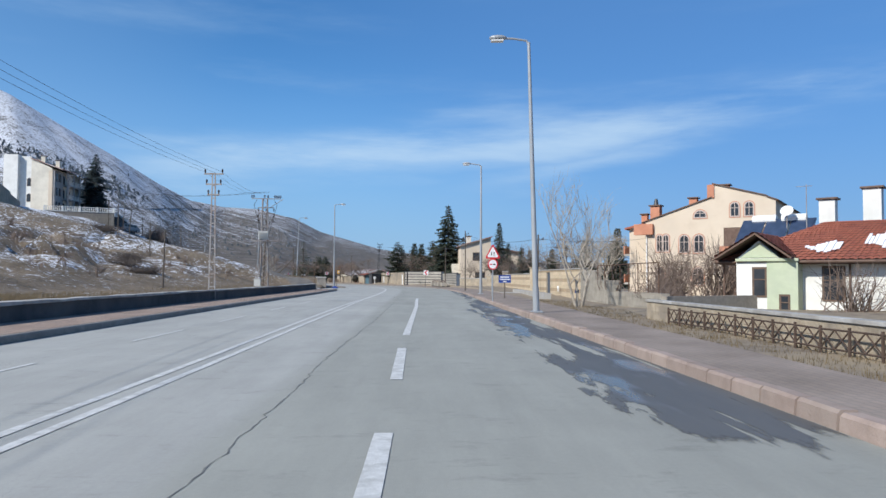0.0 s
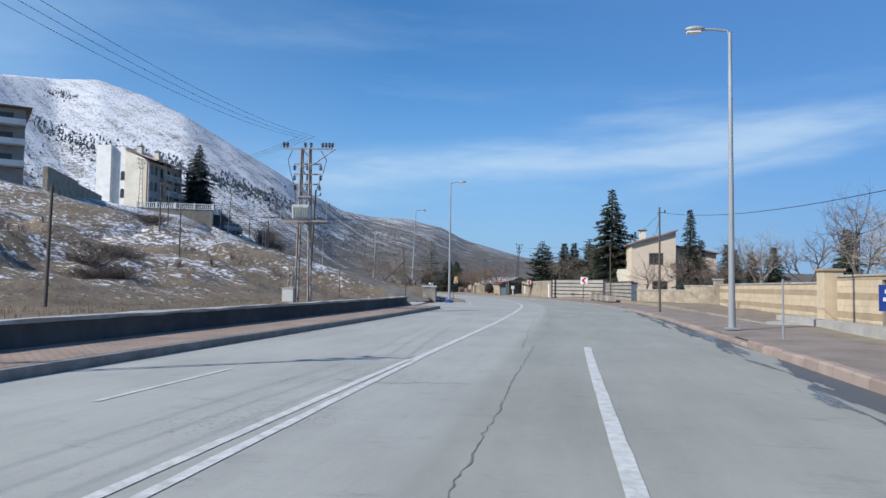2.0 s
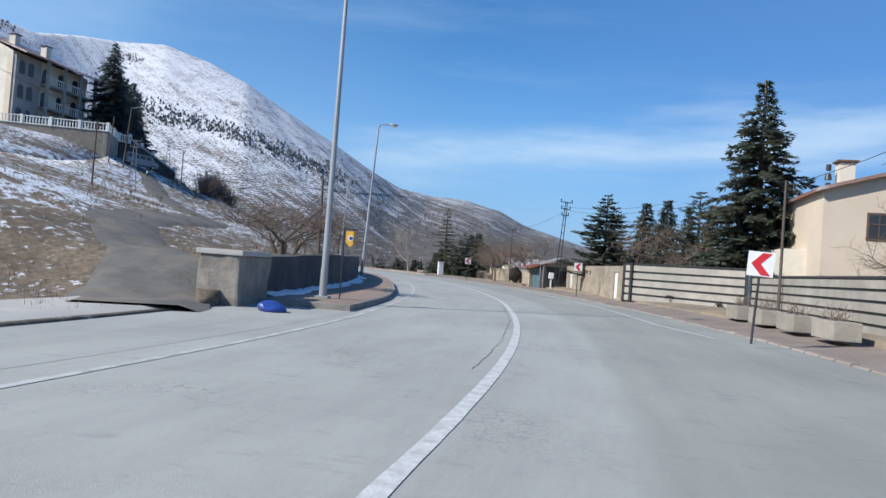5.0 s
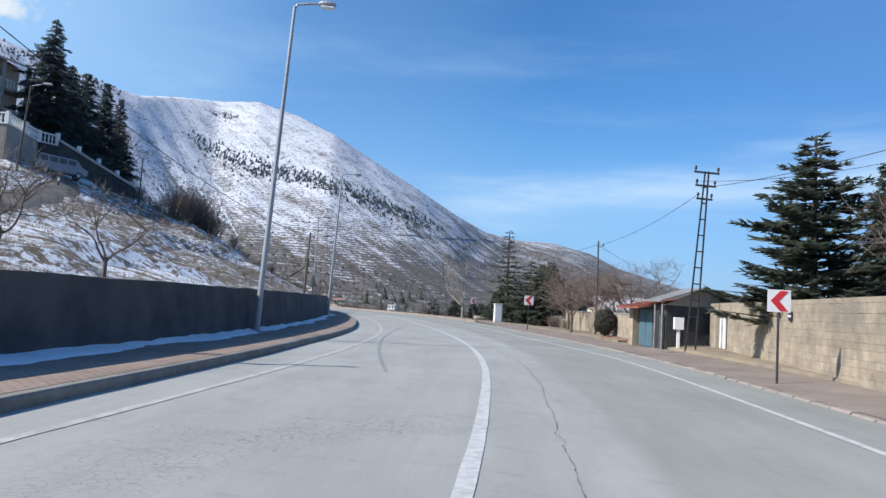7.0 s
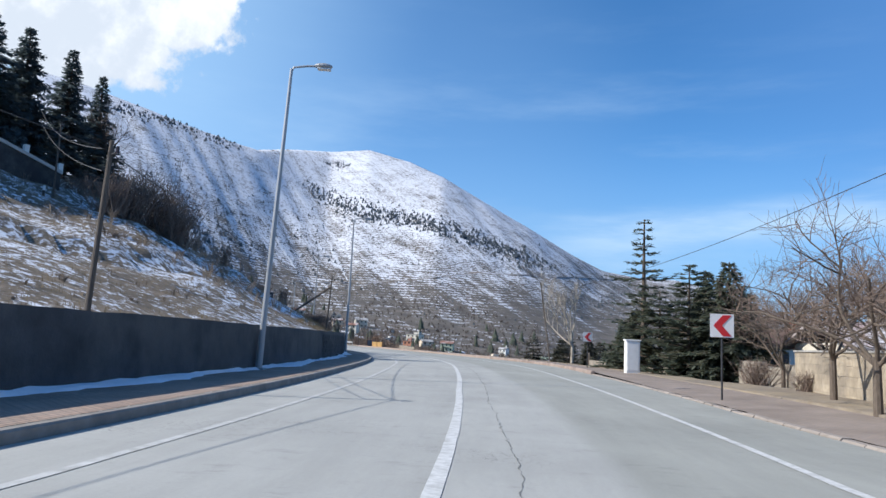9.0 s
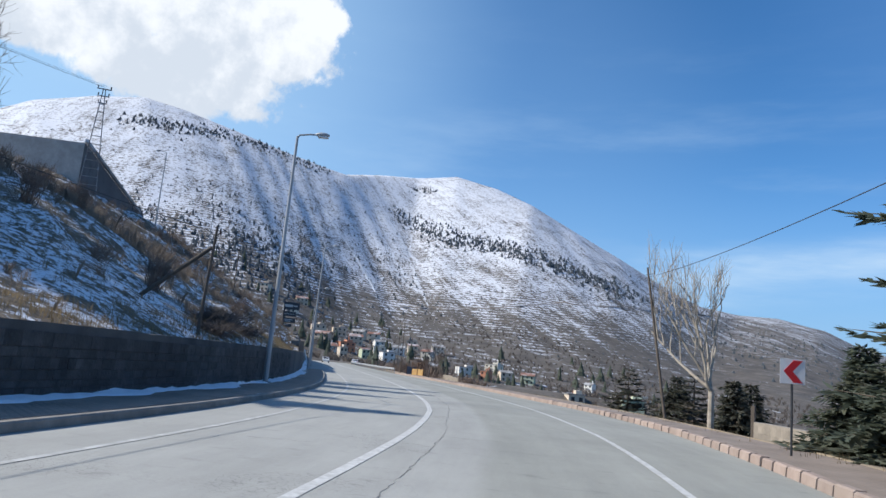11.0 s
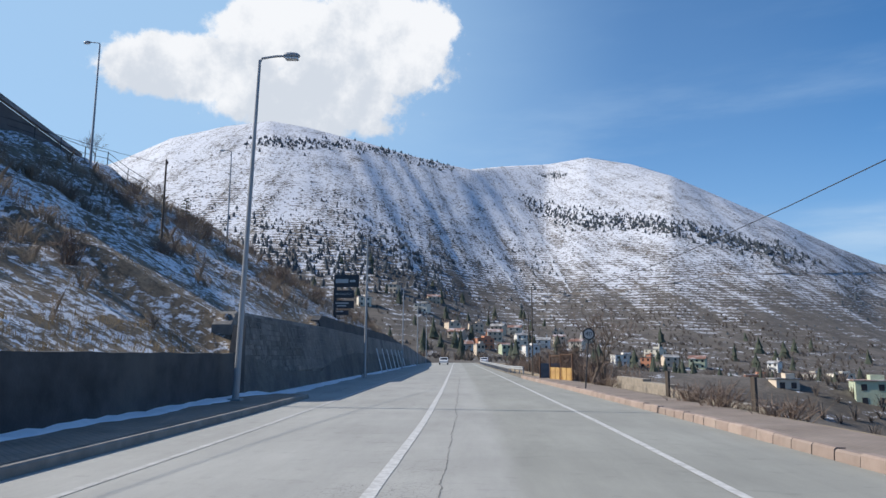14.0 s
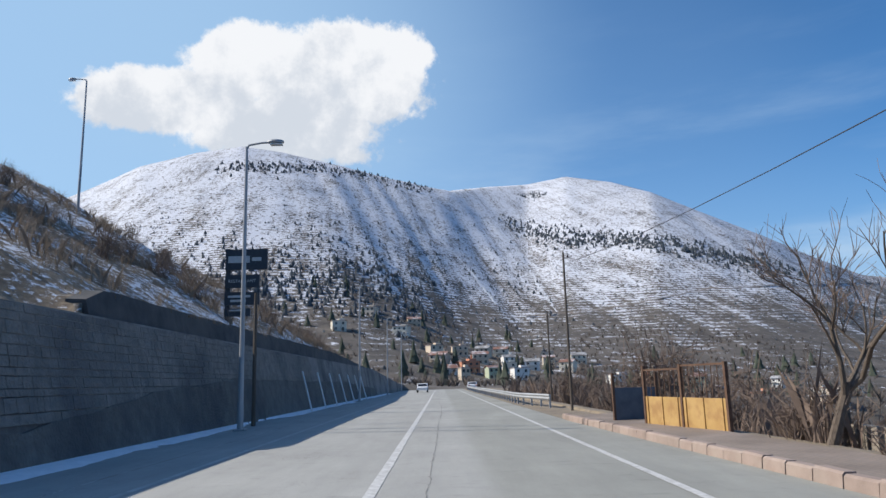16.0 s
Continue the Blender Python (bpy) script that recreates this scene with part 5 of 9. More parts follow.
cable(pt(6.7, 44.6, 3.85), pt(1.95, 72.7, 5.7), 0.5)
cable(pt(6.7, 44.6, 3.85), (17.5, 58.5, 4.8), 0.3)
cable(pt(1.95, 72.7, 5.7), (3.0, 110.5, 7.5), 0.7)
cable(pt(1.95, 72.7, 5.7), pt(-1.4, 106.0, 5.4), 0.6)
cable(pt(-1.4, 106.0, 5.4), pt(-15.1, 133.4, 6.6), 0.7)
cable(pt(-15.1, 133.4, 6.4), pt(-22.3, 146.0, 5.45), 0.3)
cable(pt(-15.1, 133.4, 6.9), (-6, 128, 7.4), 0.4)
cable(pt(-22.3, 146.0, 5.5), (at_road(193.6, 10.9)[0] - 1.1, at_road(193.6, 10.9)[1], 6.6), 0.9)
cable((at_road(193.6, 10.9)[0] - 1.1, at_road(193.6, 10.9)[1], 6.6), (*at_road(270.8, 7.3), 7.2), 1.9)
cable(pt(-22.3, 146.0, 5.4), (-20, 166, 4.5), 0.3)
for dx in (-0.45, 0.0, 0.45):
    cable((-11.0 + dx, 37.3, 6.9), (-8.0 + dx, -6, 8.4), 0.8, 0.006)
    cable((-11.0 + dx, 37.3, 6.9), (-16.0 + dx, 63.4, ground_z(-16, 63.4) + 8.5), 0.5, 0.006)
    cable((-16.0 + dx, 63.4, ground_z(-16, 63.4) + 8.5), pt(-60 + dx, 108, 7.6), 1.5, 0.008)
    cable(pt(-91.2 + dx, 174.4, 9.4), pt(-60 + dx, 108, 7.6), 1.5, 0.008)
for k in (0.0, 0.5):
    cable(pt(-38.2, 137.9, 3.7 - k), pt(-65.9, 148.6, 4.8 - k), 0.5)
cable(pt(-38.2, 137.9, 3.7), pt(-61.2, 168.3, 3.8), 0.5)
cable(pt(-61.2, 168.3, 3.8), pt(-110.5, 199.0, 4.7), 1.2)
cable(pt(-24.7, 110.2, 4.7), pt(-38.2, 137.9, 3.7), 0.6)


# ---- signs ----
def triangle(r):
    pts = []
    for k in range(3):
        a = math.pi / 2 + k * 2.0944
        for j in (-0.5, 0, 0.5):
            aa = a + j * 0.22
            pts.append((r * math.cos(aa) * (1 if j else 1.03), r * math.sin(aa) * (1 if j else 1.03)))
    return pts


def shifted(pts, dz, dx=0.0):
    return [(x + dx, z + dz) for x, z in pts]


def flat(name, outline, y, parent, mat, label=""):
    return part(name, prism(BM(), outline, y - 0.004, y + 0.004), mat, parent, label)


def car_shape(cx, cz, k):
    return [(cx + k * a, cz + k * b) for a, b in ((-0.105, -0.045), (0.105, -0.045), (0.105, 0.0), (0.07, 0.01), (0.05, 0.055), (-0.05, 0.055), (-0.07, 0.01), (-0.105, 0.0))]


sx, sy = 3.7, 37.6
sg = thing("traffic_sign", pose(sx, sy, 0.02, 0, 0, 4), "two-way traffic triangle above a no-overtaking disc on a grey post", "traffic sign")
sg.scale = (0.86, 0.86, 0.95)
part("post", tube(BM(), (0, 0.03, -0.1), (0, 0.03, 3.0), 0.035, 0.035, 10), M["steel"], sg)
plate = flat("warning_plate", shifted(triangle(0.47), 2.78), 0.0, sg, M["sign_red"], "white triangle with a red border")
flat("warning_face", shifted(triangle(0.345), 2.78), -0.009, plate, M["sign_white"])
for dx, up in ((-0.075, -1), (0.075, 1)):
    arrow = [(dx - 0.018, 2.66), (dx + 0.018, 2.66), (dx + 0.018, 2.79), (dx + 0.05, 2.79), (dx, 2.87), (dx - 0.05, 2.79), (dx - 0.018, 2.79)]
    arrow = arrow if up > 0 else [(x, 5.53 - z) for x, z in arrow]
    flat("arrow", arrow, -0.016, plate, M["sign_black"])
disc = flat("ban_plate", ring_points(0.31, 32, 0, 2.2), 0.0, sg, M["sign_red"], "white disc with a red border and two cars")
flat("ban_face", ring_points(0.24, 32, 0, 2.2), -0.009, disc, M["sign_white"])
flat("car_symbol", car_shape(-0.1, 2.19, 0.75), -0.016, disc, M["sign_red"])
flat("car_symbol", car_shape(0.1, 2.19, 0.75), -0.016, disc, M["sign_black"])

bs = thing("street_sign", pose(4.62, 44.2, 0.05, 0, 0, 10), "blue street sign with white lettering on two short posts", "street sign")
for dx in (0.0,):
    part("post", tube(BM(), (dx, 0.03, -0.1), (dx, 0.03, 1.55), 0.035, 0.035, 8), M["wood_pole"], bs)
bp = flat("plate", [(-0.38, 1.05), (0.38, 1.05), (0.38, 1.52), (-0.38, 1.52)], 0.0, bs, M["sign_blue"])
for z, w in ((1.40, 0.56), (1.26, 0.62), (1.12, 0.2)):
    flat("lettering", [(-w / 2, z - 0.035), (w / 2, z - 0.035), (w / 2, z + 0.035), (-w / 2, z + 0.035)], -0.009, bp, M["sign_white"])
bs2 = thing("name_plate", pose(9.3, 46.4, 0.55, 0, 0, 60), "small blue and white plate on the low wall", "street sign")
b2 = flat("plate", [(-0.32, -0.1), (0.32, -0.1), (0.32, 0.12), (-0.32, 0.12)], -0.03, bs2, M["sign_blue"])
flat("lettering", [(-0.22, -0.01), (0.1, -0.01), (0.1, 0.05), (-0.22, 0.05)], -0.04, b2, M["sign_white"])


def chevron(x, y, z, turn, h=1.9, lean=0.0, r=0.3):
    c = thing("chevron_sign", pose(x, y, z, 0, lean, turn), "square white bend marker with a red chevron on a post", "traffic sign", "bend markers")
    part("post", tube(BM(), (0, 0.03, -0.2), (0, 0.03, h + 0.1), 0.03, 0.03, 8), M["dark_metal"], c)
    pl = flat("plate", [(-r, h - r), (r, h - r), (r, h + r), (-r, h + r)], 0.0, c, M["sign_white"])
    flat("chevron", [(-0.73 * r, h), (0.07 * r, h - 0.9 * r), (0.8 * r, h - 0.9 * r), (0.0, h), (0.8 * r, h + 0.9 * r), (0.07 * r, h + 0.9 * r)], -0.009, pl, M["sign_red"])


chevron(-3.5, 92.6, 0.3, 3, 1.75, 3.0)
chevron(-11.9, 121.9, 0.2, 20, 1.85, r=0.27)
chevron(-28.6, 151.6, 0.16, 32, 2.05, r=0.34)
chevron(*at_road(179.5, 9.0), 0.16, 40, 2.0)

x, y = at_road(242.4, 6.85)
s40 = thing("speed_sign", pose(x, y, 0.14, 0, 4.5, 46), "round white speed sign with a dark rim reading 40", "traffic sign")
part("post", tube(BM(), (0, 0.03, -0.1), (0, 0.03, 2.9), 0.035, 0.035, 10), M["dark_metal"], s40)
rim = flat("rim", ring_points(0.29, 32, 0, 2.62), 0.0, s40, M["sign_black"])
flat("face", ring_points(0.222, 32, 0, 2.62), -0.009, rim, M["sign_grey"])


def lettering(name, words, size, m, mat, parent):
    """Words as a thin mesh, centred, in the parent's x-z plane."""
    txt = bpy.data.curves.new(name, "FONT")
    txt.body, txt.size, txt.align_x, txt.align_y, txt.extrude = words, size, "CENTER", "CENTER", 0.004
    tmp = bpy.data.objects.new(name, txt)
    scene.collection.objects.link(tmp)
    me = bpy.data.meshes.new_from_object(tmp.evaluated_get(bpy.context.evaluated_depsgraph_get()))
    bpy.data.objects.remove(tmp)
    me.transform(m @ Matrix.Rotation(radians(90), 4, "X"))
    me.materials.clear()
    me.materials.append(mat)
    ob = new(name, me)
    ob.parent = parent
    return ob


lettering("digits", "40", 0.32, Matrix.Translation((0, -0.016, 2.62)), M["sign_black"], rim)


x, y = at_road(96.0, -5.5)
fl = thing("banner_sign", pose(x, y, 0.17, 0, 0, turn_at(97) - 8), "small yellow hanging sign with a blue roundel on a thin post", "sign")
part("post", tube(BM(), (0, 0, -0.1), (0, 0, 2.2), 0.025, 0.025, 8), M["dark_metal"], fl)
part("bracket", box(BM(), (0.2, 0, 2.18), (0.46, 0.04, 0.04)), M["dark_metal"], fl)
yp = flat("panel", [(0.06, 1.78), (0.2, 1.62), (0.38, 1.76), (0.38, 2.12), (0.06, 2.12)], 0.0, fl, M["sign_yellow"])
flat("roundel", ring_points(0.09, 20, 0.23, 1.9), -0.009, yp, M["sign_white"])
flat("emblem", ring_points(0.06, 16, 0.23, 1.9), -0.016, yp, M["sign_blue"])

x, y = -130.4, 221.4
bb = thing("billboard", pose(x, y, ground_z(x, y) - 0.5, 0, 0, 52), "stack of dark advertising boards with pale lettering above the wall", "billboard")
zb = ground_z(x, y) - 0.5
part("mast", box(BM(), (-1.0, 0.15, (4.6 - zb) / 2 + 2.4), (0.28, 0.28, 9.6 - zb)), M["dark_metal"], bb)
for z0, z1, w, bars in ((8.25, 9.45, 2.45, ((0.12, 1.25, 0.4), (1.5, 0.55, 0.22))), (7.2, 7.95, 2.0, ()), (6.2, 6.95, 2.0, ((0.15, 1.3, 0.13), (0.3, 0.9, 0.13))), (5.55, 6.0, 1.5, ((0.25, 0.7, 0.1),))):
    pl = part("board", box(BM(), (-1.15 + w / 2, 0, (z0 + z1) / 2 - zb), (w, 0.16, z1 - z0), bevel=0.01), M["sign_slate"], bb)
    if not bars:
        lettering("lettering", "RESTAURANT", 0.26, Matrix.Translation((-1.15 + w / 2, -0.09, (z0 + z1) / 2 - zb)), M["sign_grey"], pl)
    for k, (off, bw, bh) in enumerate(bars):
        zz = (z0 + z1) / 2 - zb + (0.12 - 0.25 * k if z1 < 8 else 0.0)
        flat("lettering", [(-1.1 + off, zz - bh / 2), (-1.1 + off + bw, zz - bh / 2), (-1.1 + off + bw, zz + bh / 2), (-1.1 + off, zz + bh / 2)], -0.09, pl, M["sign_grey"])


# ---- walls ----
def plain_wall(name, s0, s1, thick, mat, label, cap=None, sink=0.3):
    w = extrude(name, s0, s1, lambda s: [(wall_l(s), -sink), (wall_l(s) - 0.03, float(top_l(s))), (wall_l(s) - thick, float(top_l(s))), (wall_l(s) - thick, -sink)], mat, 1.0, jitter=0.012)
    tagged(w, label, "wall", kind="structure")
    if cap:
        c = extrude("coping", s0, s1, lambda s: [(wall_l(s) + 0.05, float(top_l(s)) - 0.01), (wall_l(s) + 0.05, float(top_l(s)) + 0.07), (wall_l(s) - thick - 0.04, float(top_l(s)) + 0.07), (wall_l(s) - thick - 0.04, float(top_l(s)) - 0.01)], cap, 1.0, parent=w, jitter=0.01)
    return w


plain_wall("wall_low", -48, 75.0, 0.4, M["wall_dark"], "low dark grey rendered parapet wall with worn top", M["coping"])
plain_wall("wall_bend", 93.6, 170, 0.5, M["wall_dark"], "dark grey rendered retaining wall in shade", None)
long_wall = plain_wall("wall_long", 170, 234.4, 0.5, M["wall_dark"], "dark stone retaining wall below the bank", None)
BATTER = 0.215
skirt_top = curve_of([(230, 1.72), (236, 1.6), (240, 0.95), (250, 0.75), (258, 1.5), (266, 1.9), (300, 1.8), (330, 0.9)])
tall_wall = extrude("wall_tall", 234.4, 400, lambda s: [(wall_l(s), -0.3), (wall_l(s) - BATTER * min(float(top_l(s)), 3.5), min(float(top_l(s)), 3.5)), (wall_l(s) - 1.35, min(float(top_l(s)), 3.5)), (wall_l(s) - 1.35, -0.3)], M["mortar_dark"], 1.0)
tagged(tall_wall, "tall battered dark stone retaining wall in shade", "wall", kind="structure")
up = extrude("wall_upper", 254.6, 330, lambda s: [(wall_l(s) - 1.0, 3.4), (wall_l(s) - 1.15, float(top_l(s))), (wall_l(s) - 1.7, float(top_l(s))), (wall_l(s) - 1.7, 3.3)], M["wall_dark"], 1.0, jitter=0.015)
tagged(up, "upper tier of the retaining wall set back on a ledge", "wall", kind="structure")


skirt = extrude("wall_skirt", 234.42, 330, lambda s: [(wall_l(s) + 0.05 + 0.3 * BATTER, -0.3), (wall_l(s) + 0.045 - BATTER * float(skirt_top(s)), float(skirt_top(s))), (wall_l(s) - 0.6, float(skirt_top(s))), (wall_l(s) - 0.6, -0.3)], M["stone_grey"], 1.0, jitter=0.03)
tagged(skirt, "dark rough render along the foot of the stone wall", "wall", kind="structure")


def stone_mesh(w, h, depth, seed):
    r = random.Random(seed)
    e = 0.018
    front = [(-w / 2 + e * r.uniform(0.6, 2), -depth * r.uniform(0.7, 1.1), -h / 2 + e), (w / 2 - e, -depth * r.uniform(0.7, 1.1), -h / 2 + e * r.uniform(0.6, 2)), (w / 2 - e * r.uniform(0.6, 2), -depth * r.uniform(0.7, 1.1), h / 2 - e), (-w / 2 + e, -depth * r.uniform(0.7, 1.1), h / 2 - e * r.uniform(0.6, 2))]
    back = [(-w / 2, 0, -h / 2), (w / 2, 0, -h / 2), (w / 2, 0, h / 2), (-w / 2, 0, h / 2)]
    return front + back, [(0, 1, 2, 3), (4, 5, 1, 0), (5, 6, 2, 1), (6, 7, 3, 2), (7, 4, 0, 3)]


def facing_stones(owner, s0, s1, z0, z1, mat, course, length, singly, name="stone", batter=0.0):
    """Stones on the road side of the left wall; those of the stretch singly=(a, b) are objects of their own."""
    shared = []
    for k in range(8):
        v, f = stone_mesh(1.0, 1.0, 1.0, k)
        me = bpy.data.meshes.new(name)
        me.from_pydata(v, [], f)
        me.materials.append(mat)
        shared.append((me, np.array(v), f))
    verts, faces = [], []
    z, row = z0, 0
    r = random.Random(int(s0 * 7 + z0 * 3))
    while z < z1 - 0.06:
        h = min(course * r.uniform(0.6, 1.35), z1 - z)
        s = s0 + r.uniform(0, length)
        while s < s1:
            w = length * r.uniform(0.45, 1.7)
            lim = float(top_l(s + w / 2))
            if z + h < lim - 0.02:
                x, y = at_road(s + w / 2, float(wall_l(s + w / 2)) + 0.004 - batter * (z + h / 2))
                m = pose(x, y, z + h / 2, 0, 0, turn_at(s + w / 2) + 90) @ Matrix.Rotation(-math.atan(batter), 4, "X") @ Matrix.Rotation(r.gauss(0, 0.012), 4, "Y")
                m = m @ Matrix.Diagonal((w - r.uniform(0.006, 0.03), r.uniform(0.002, 0.014), h - r.uniform(0.004, 0.02), 1))
                k = r.randrange(8)
                if singly and singly[0] <= s < singly[1]:
                    ob = new(name, shared[k][0])
                    ob.parent = owner
                    ob.matrix_world = m
                else:
                    base = len(verts)
                    mm = np.array(m)
                    verts += [tuple(p) for p in (shared[k][1] @ mm[:3, :3].T + mm[:3, 3])]
                    faces += [tuple(base + q for q in f) for f in shared[k][2]]
            s += w
        z += h
        row += 1
    if verts:
        ob = mesh_object("stonework", verts, faces, mat, owner)
        ob["kind"] = "stuff"


def two_point_wall(name, p0, p1, z0, z1, thick, core, label, mats, course=0.3, length=0.6, coping=None, cap_h=0.08, gaps=(), seed=1, singly=True, step=None):
    """A wall from p0 to p1 (world x, y), its face on the left hand of that way; stones laid in courses, mats[row] by course.
    gaps: (from, to, z0, z1) openings along it; step(u): top height along it."""
    a, b = Vector((*p0, 0)), Vector((*p1, 0))
    L = (b - a).length
    turn = math.degrees(math.atan2(b.y - a.y, b.x - a.x))
    owner = new(name)
    owner.matrix_world = pose(a.x, a.y, 0, 0, 0, turn + 180) @ Matrix.Translation((-L, 0, 0))
    owner.matrix_world = pose(b.x, b.y, 0, 0, 0, turn + 180)
    tagged(owner, label, "wall", kind="structure")
    # local x runs from p1 to p0, local -y is the face
    cuts = sorted({0.0, L, *(g[0] for g in gaps), *(g[1] for g in gaps), *([k[0] for k in step] if step else [])})

    def top(u):
        if not step:
            return z1
        t = step[0][1]
        for uu, zz in step:
            if u >= uu - 1e-6:
                t = zz
        return t

    for u0, u1 in zip(cuts[:-1], cuts[1:]):
        if u1 - u0 < 0.02:
            continue
        um = (u0 + u1) / 2
        hole = [g for g in gaps if g[0] <= um <= g[1]]
        spans = [(z0, top(um))] if not hole else [(z0, hole[0][2]), (hole[0][3], top(um))]
        for k, (za, zb) in enumerate(spans):
            if zb - za < 0.03:
                continue
            part("core", box(BM(), (um, thick / 2, (za + zb) / 2), (u1 - u0, thick, zb - za)), core, owner)
            if coping and k == len(spans) - 1:
                part("coping", box(BM(), (um, thick / 2, zb + cap_h / 2), (u1 - u0 + 0.02, thick + 0.1, cap_h), bevel=0.012), coping, owner)
    shared = {}
    r = random.Random(seed)
    count, z, row = 0, z0, 0
    joined = {}
    zmax = max([zz for _, zz in step]) if step else z1
    while z < zmax - 0.05:
        h = min(course * (1.0 if len(mats) > 1 else r.uniform(0.75, 1.2)), zmax - z)
        mat = mats[row % len(mats)]
        u = -r.uniform(0, length)
        while u < L:
            w = length * r.uniform(0.5, 1.5)
            ua, ub = max(u, 0.01), min(u + w, L - 0.01)
            for g in gaps:
                if z + h > g[2] and z < g[3]:
                    if ua < g[0] < ub:
                        ub = g[0] if g[0] - ua > ub - g[1] else ub
                        if ub > g[1]:
                            ua = g[1]
                    elif ua < g[1] < ub:
                        ua = g[1]
                    elif g[0] <= ua and ub <= g[1]:
                        ub = ua
            if ub - ua > 0.06 and z + h <= top((ua + ub) / 2) + 0.02:
                k = r.randrange(5)
                if (mat.name, k) not in shared:
                    v, f = stone_mesh(1.0, 1.0, 1.0, k)
                    me = bpy.data.meshes.new("stone")
                    me.from_pydata(v, [], f)
                    me.materials.append(mat)
                    shared[mat.name, k] = (me, np.array(v), f)
                m = Matrix.Translation(((ua + ub) / 2, -0.002, z + h / 2)) @ Matrix.Diagonal((ub - ua - 0.008, r.uniform(0.003, 0.011), h - 0.006, 1))
                if singly and count < 290:
                    ob = new("stone", shared[mat.name, k][0])
                    ob.parent = owner
                    ob.matrix_basis = m
                    count += 1
                else:
                    vs, fs = joined.setdefault(mat.name, ([], []))
                    base, mm = len(vs), np.array(m)
                    vs += [tuple(p) for p in (shared[mat.name, k][1] @ mm[:3, :3].T + mm[:3, 3])]
                    fs += [tuple(base + q for q in f) for f in shared[mat.name, k][2]]
            u += w
        z += h
        row += 1
    for key, (vs, fs) in joined.items():
        ob = mesh_object("stonework", vs, fs, bpy.data.materials[key], owner)
        ob["kind"] = "stuff"
    return owner, L


def pier(x, y, z0, z1, w, mat, cap, label, turn=0.0):
    p = thing("gate_pier", pose(x, y, z0, 0, 0, turn), label, "pillar")
    part("shaft", box(BM(), (0, 0, (z1 - z0) / 2), (w, w, z1 - z0), bevel=0.015), mat, p)
    part("cap", box(BM(), (0, 0, z1 - z0 + 0.05), (w + 0.14, w + 0.14, 0.1), bevel=0.02), cap, p)
    return p


# ---- trees ----
def branch_mesh(segs):
    """One mesh of tapered limbs from rows of (a, b, r0, r1, sides)."""
    verts, faces = [], []
    for a, b, r0, r1, n in segs:
        a, b = Vector(a), Vector(b)
        q = (b - a).to_track_quat("Z", "Y")
        base = len(verts)
        for p, r in ((a, r0), (b, r1)):
            for k in range(n):
                verts.append(p + q @ Vector((r * math.cos(6.2832 * k / n), r * math.sin(6.2832 * k / n), 0)))
        faces += [(base + k, base + (k + 1) % n, base + n + (k + 1) % n, base + n + k) for k in range(n)]
    return verts, faces


def grow(r, start, way, length, radius, depth, out, spread, lift, kids=(3, 5), wiggle=0.18):
    p, d = Vector(start), Vector(way).normalized()
    n = max(2, int(3 + depth))
    pts = [p.copy()]
    for k in range(n):
        d = (d + Vector((r.gauss(0, wiggle), r.gauss(0, wiggle), r.gauss(0, wiggle) + lift * 0.12))).normalized()
        p = p + d * (length / n)
        pts.append(p.copy())
    sides = 8 if depth >= 3 else 5 if depth == 2 else 3
    for k in range(n):
        out[depth].append((pts[k], pts[k + 1], radius * (1 - 0.55 * k / n), radius * (1 - 0.55 * (k + 1) / n), sides))
    if depth == 0:
        return
    for j in range(r.randint(*kids) + (2 if depth == 1 else 0)):
        u = r.uniform(0.35, 1.0)
        k = min(int(u * n), n - 1)
        q = pts[k].lerp(pts[k + 1], u * n - k)
        side = Vector((r.gauss(0, 1), r.gauss(0, 1), r.gauss(0, 0.6))).normalized()
        w = (d * (1 - spread) + side * spread + Vector((0, 0, lift * 0.35))).normalized()
        grow(r, q, w, length * r.uniform(0.5, 0.75), max(radius * 0.5, 0.006), depth - 1, out, spread, lift, kids, wiggle)


def bare_tree(x, y, h, seed, label, trunks=1, spread=0.55, lift=0.5, radius=0.13, pale=False, z=None, kids=(3, 5), clear=0.35, lean=(0, 0), name="bare_tree"):
    r = random.Random(seed)
    t = thing(name, pose(x, y, ground_z(x, y) if z is None else z), label, "tree", "bare trees")
    out = {k: [] for k in range(5)}
    for j in range(trunks):
        a = 6.28 * j / trunks + r.random()
        sp = 0.0 if trunks == 1 else 0.28
        way = Vector((sp * math.cos(a) + lean[0], sp * math.sin(a) + lean[1], 1))
        foot = Vector((0.12 * math.cos(a) * (trunks > 1), 0.12 * math.sin(a) * (trunks > 1), -0.25))
        knee = foot + way.normalized() * h * clear
        out[4].append((foot, knee, radius * 1.25, radius, 9))
        for m in range(2 if trunks > 1 else r.randint(3, 5)):
            b = r.random() * 6.28
            w = (way + Vector((math.cos(b), math.sin(b), 0)) * (0.35 + spread * 0.8)).normalized()
            grow(r, knee.lerp(foot, r.uniform(0, 0.2)), w, h * (1 - clear) * r.uniform(0.6, 0.85), radius * 0.62, 3, out, spread, lift, kids)
    v, f = branch_mesh(out[4] + out[3] + out[2])
    mesh_object("trunk", v, f, M["bark_pale" if pale else "bark"], t)
    v, f = branch_mesh(out[1] + out[0])
    mesh_object("crown", v, f, M["bark_pale" if pale else "twig"], t)["kind"] = "stuff"
    return t


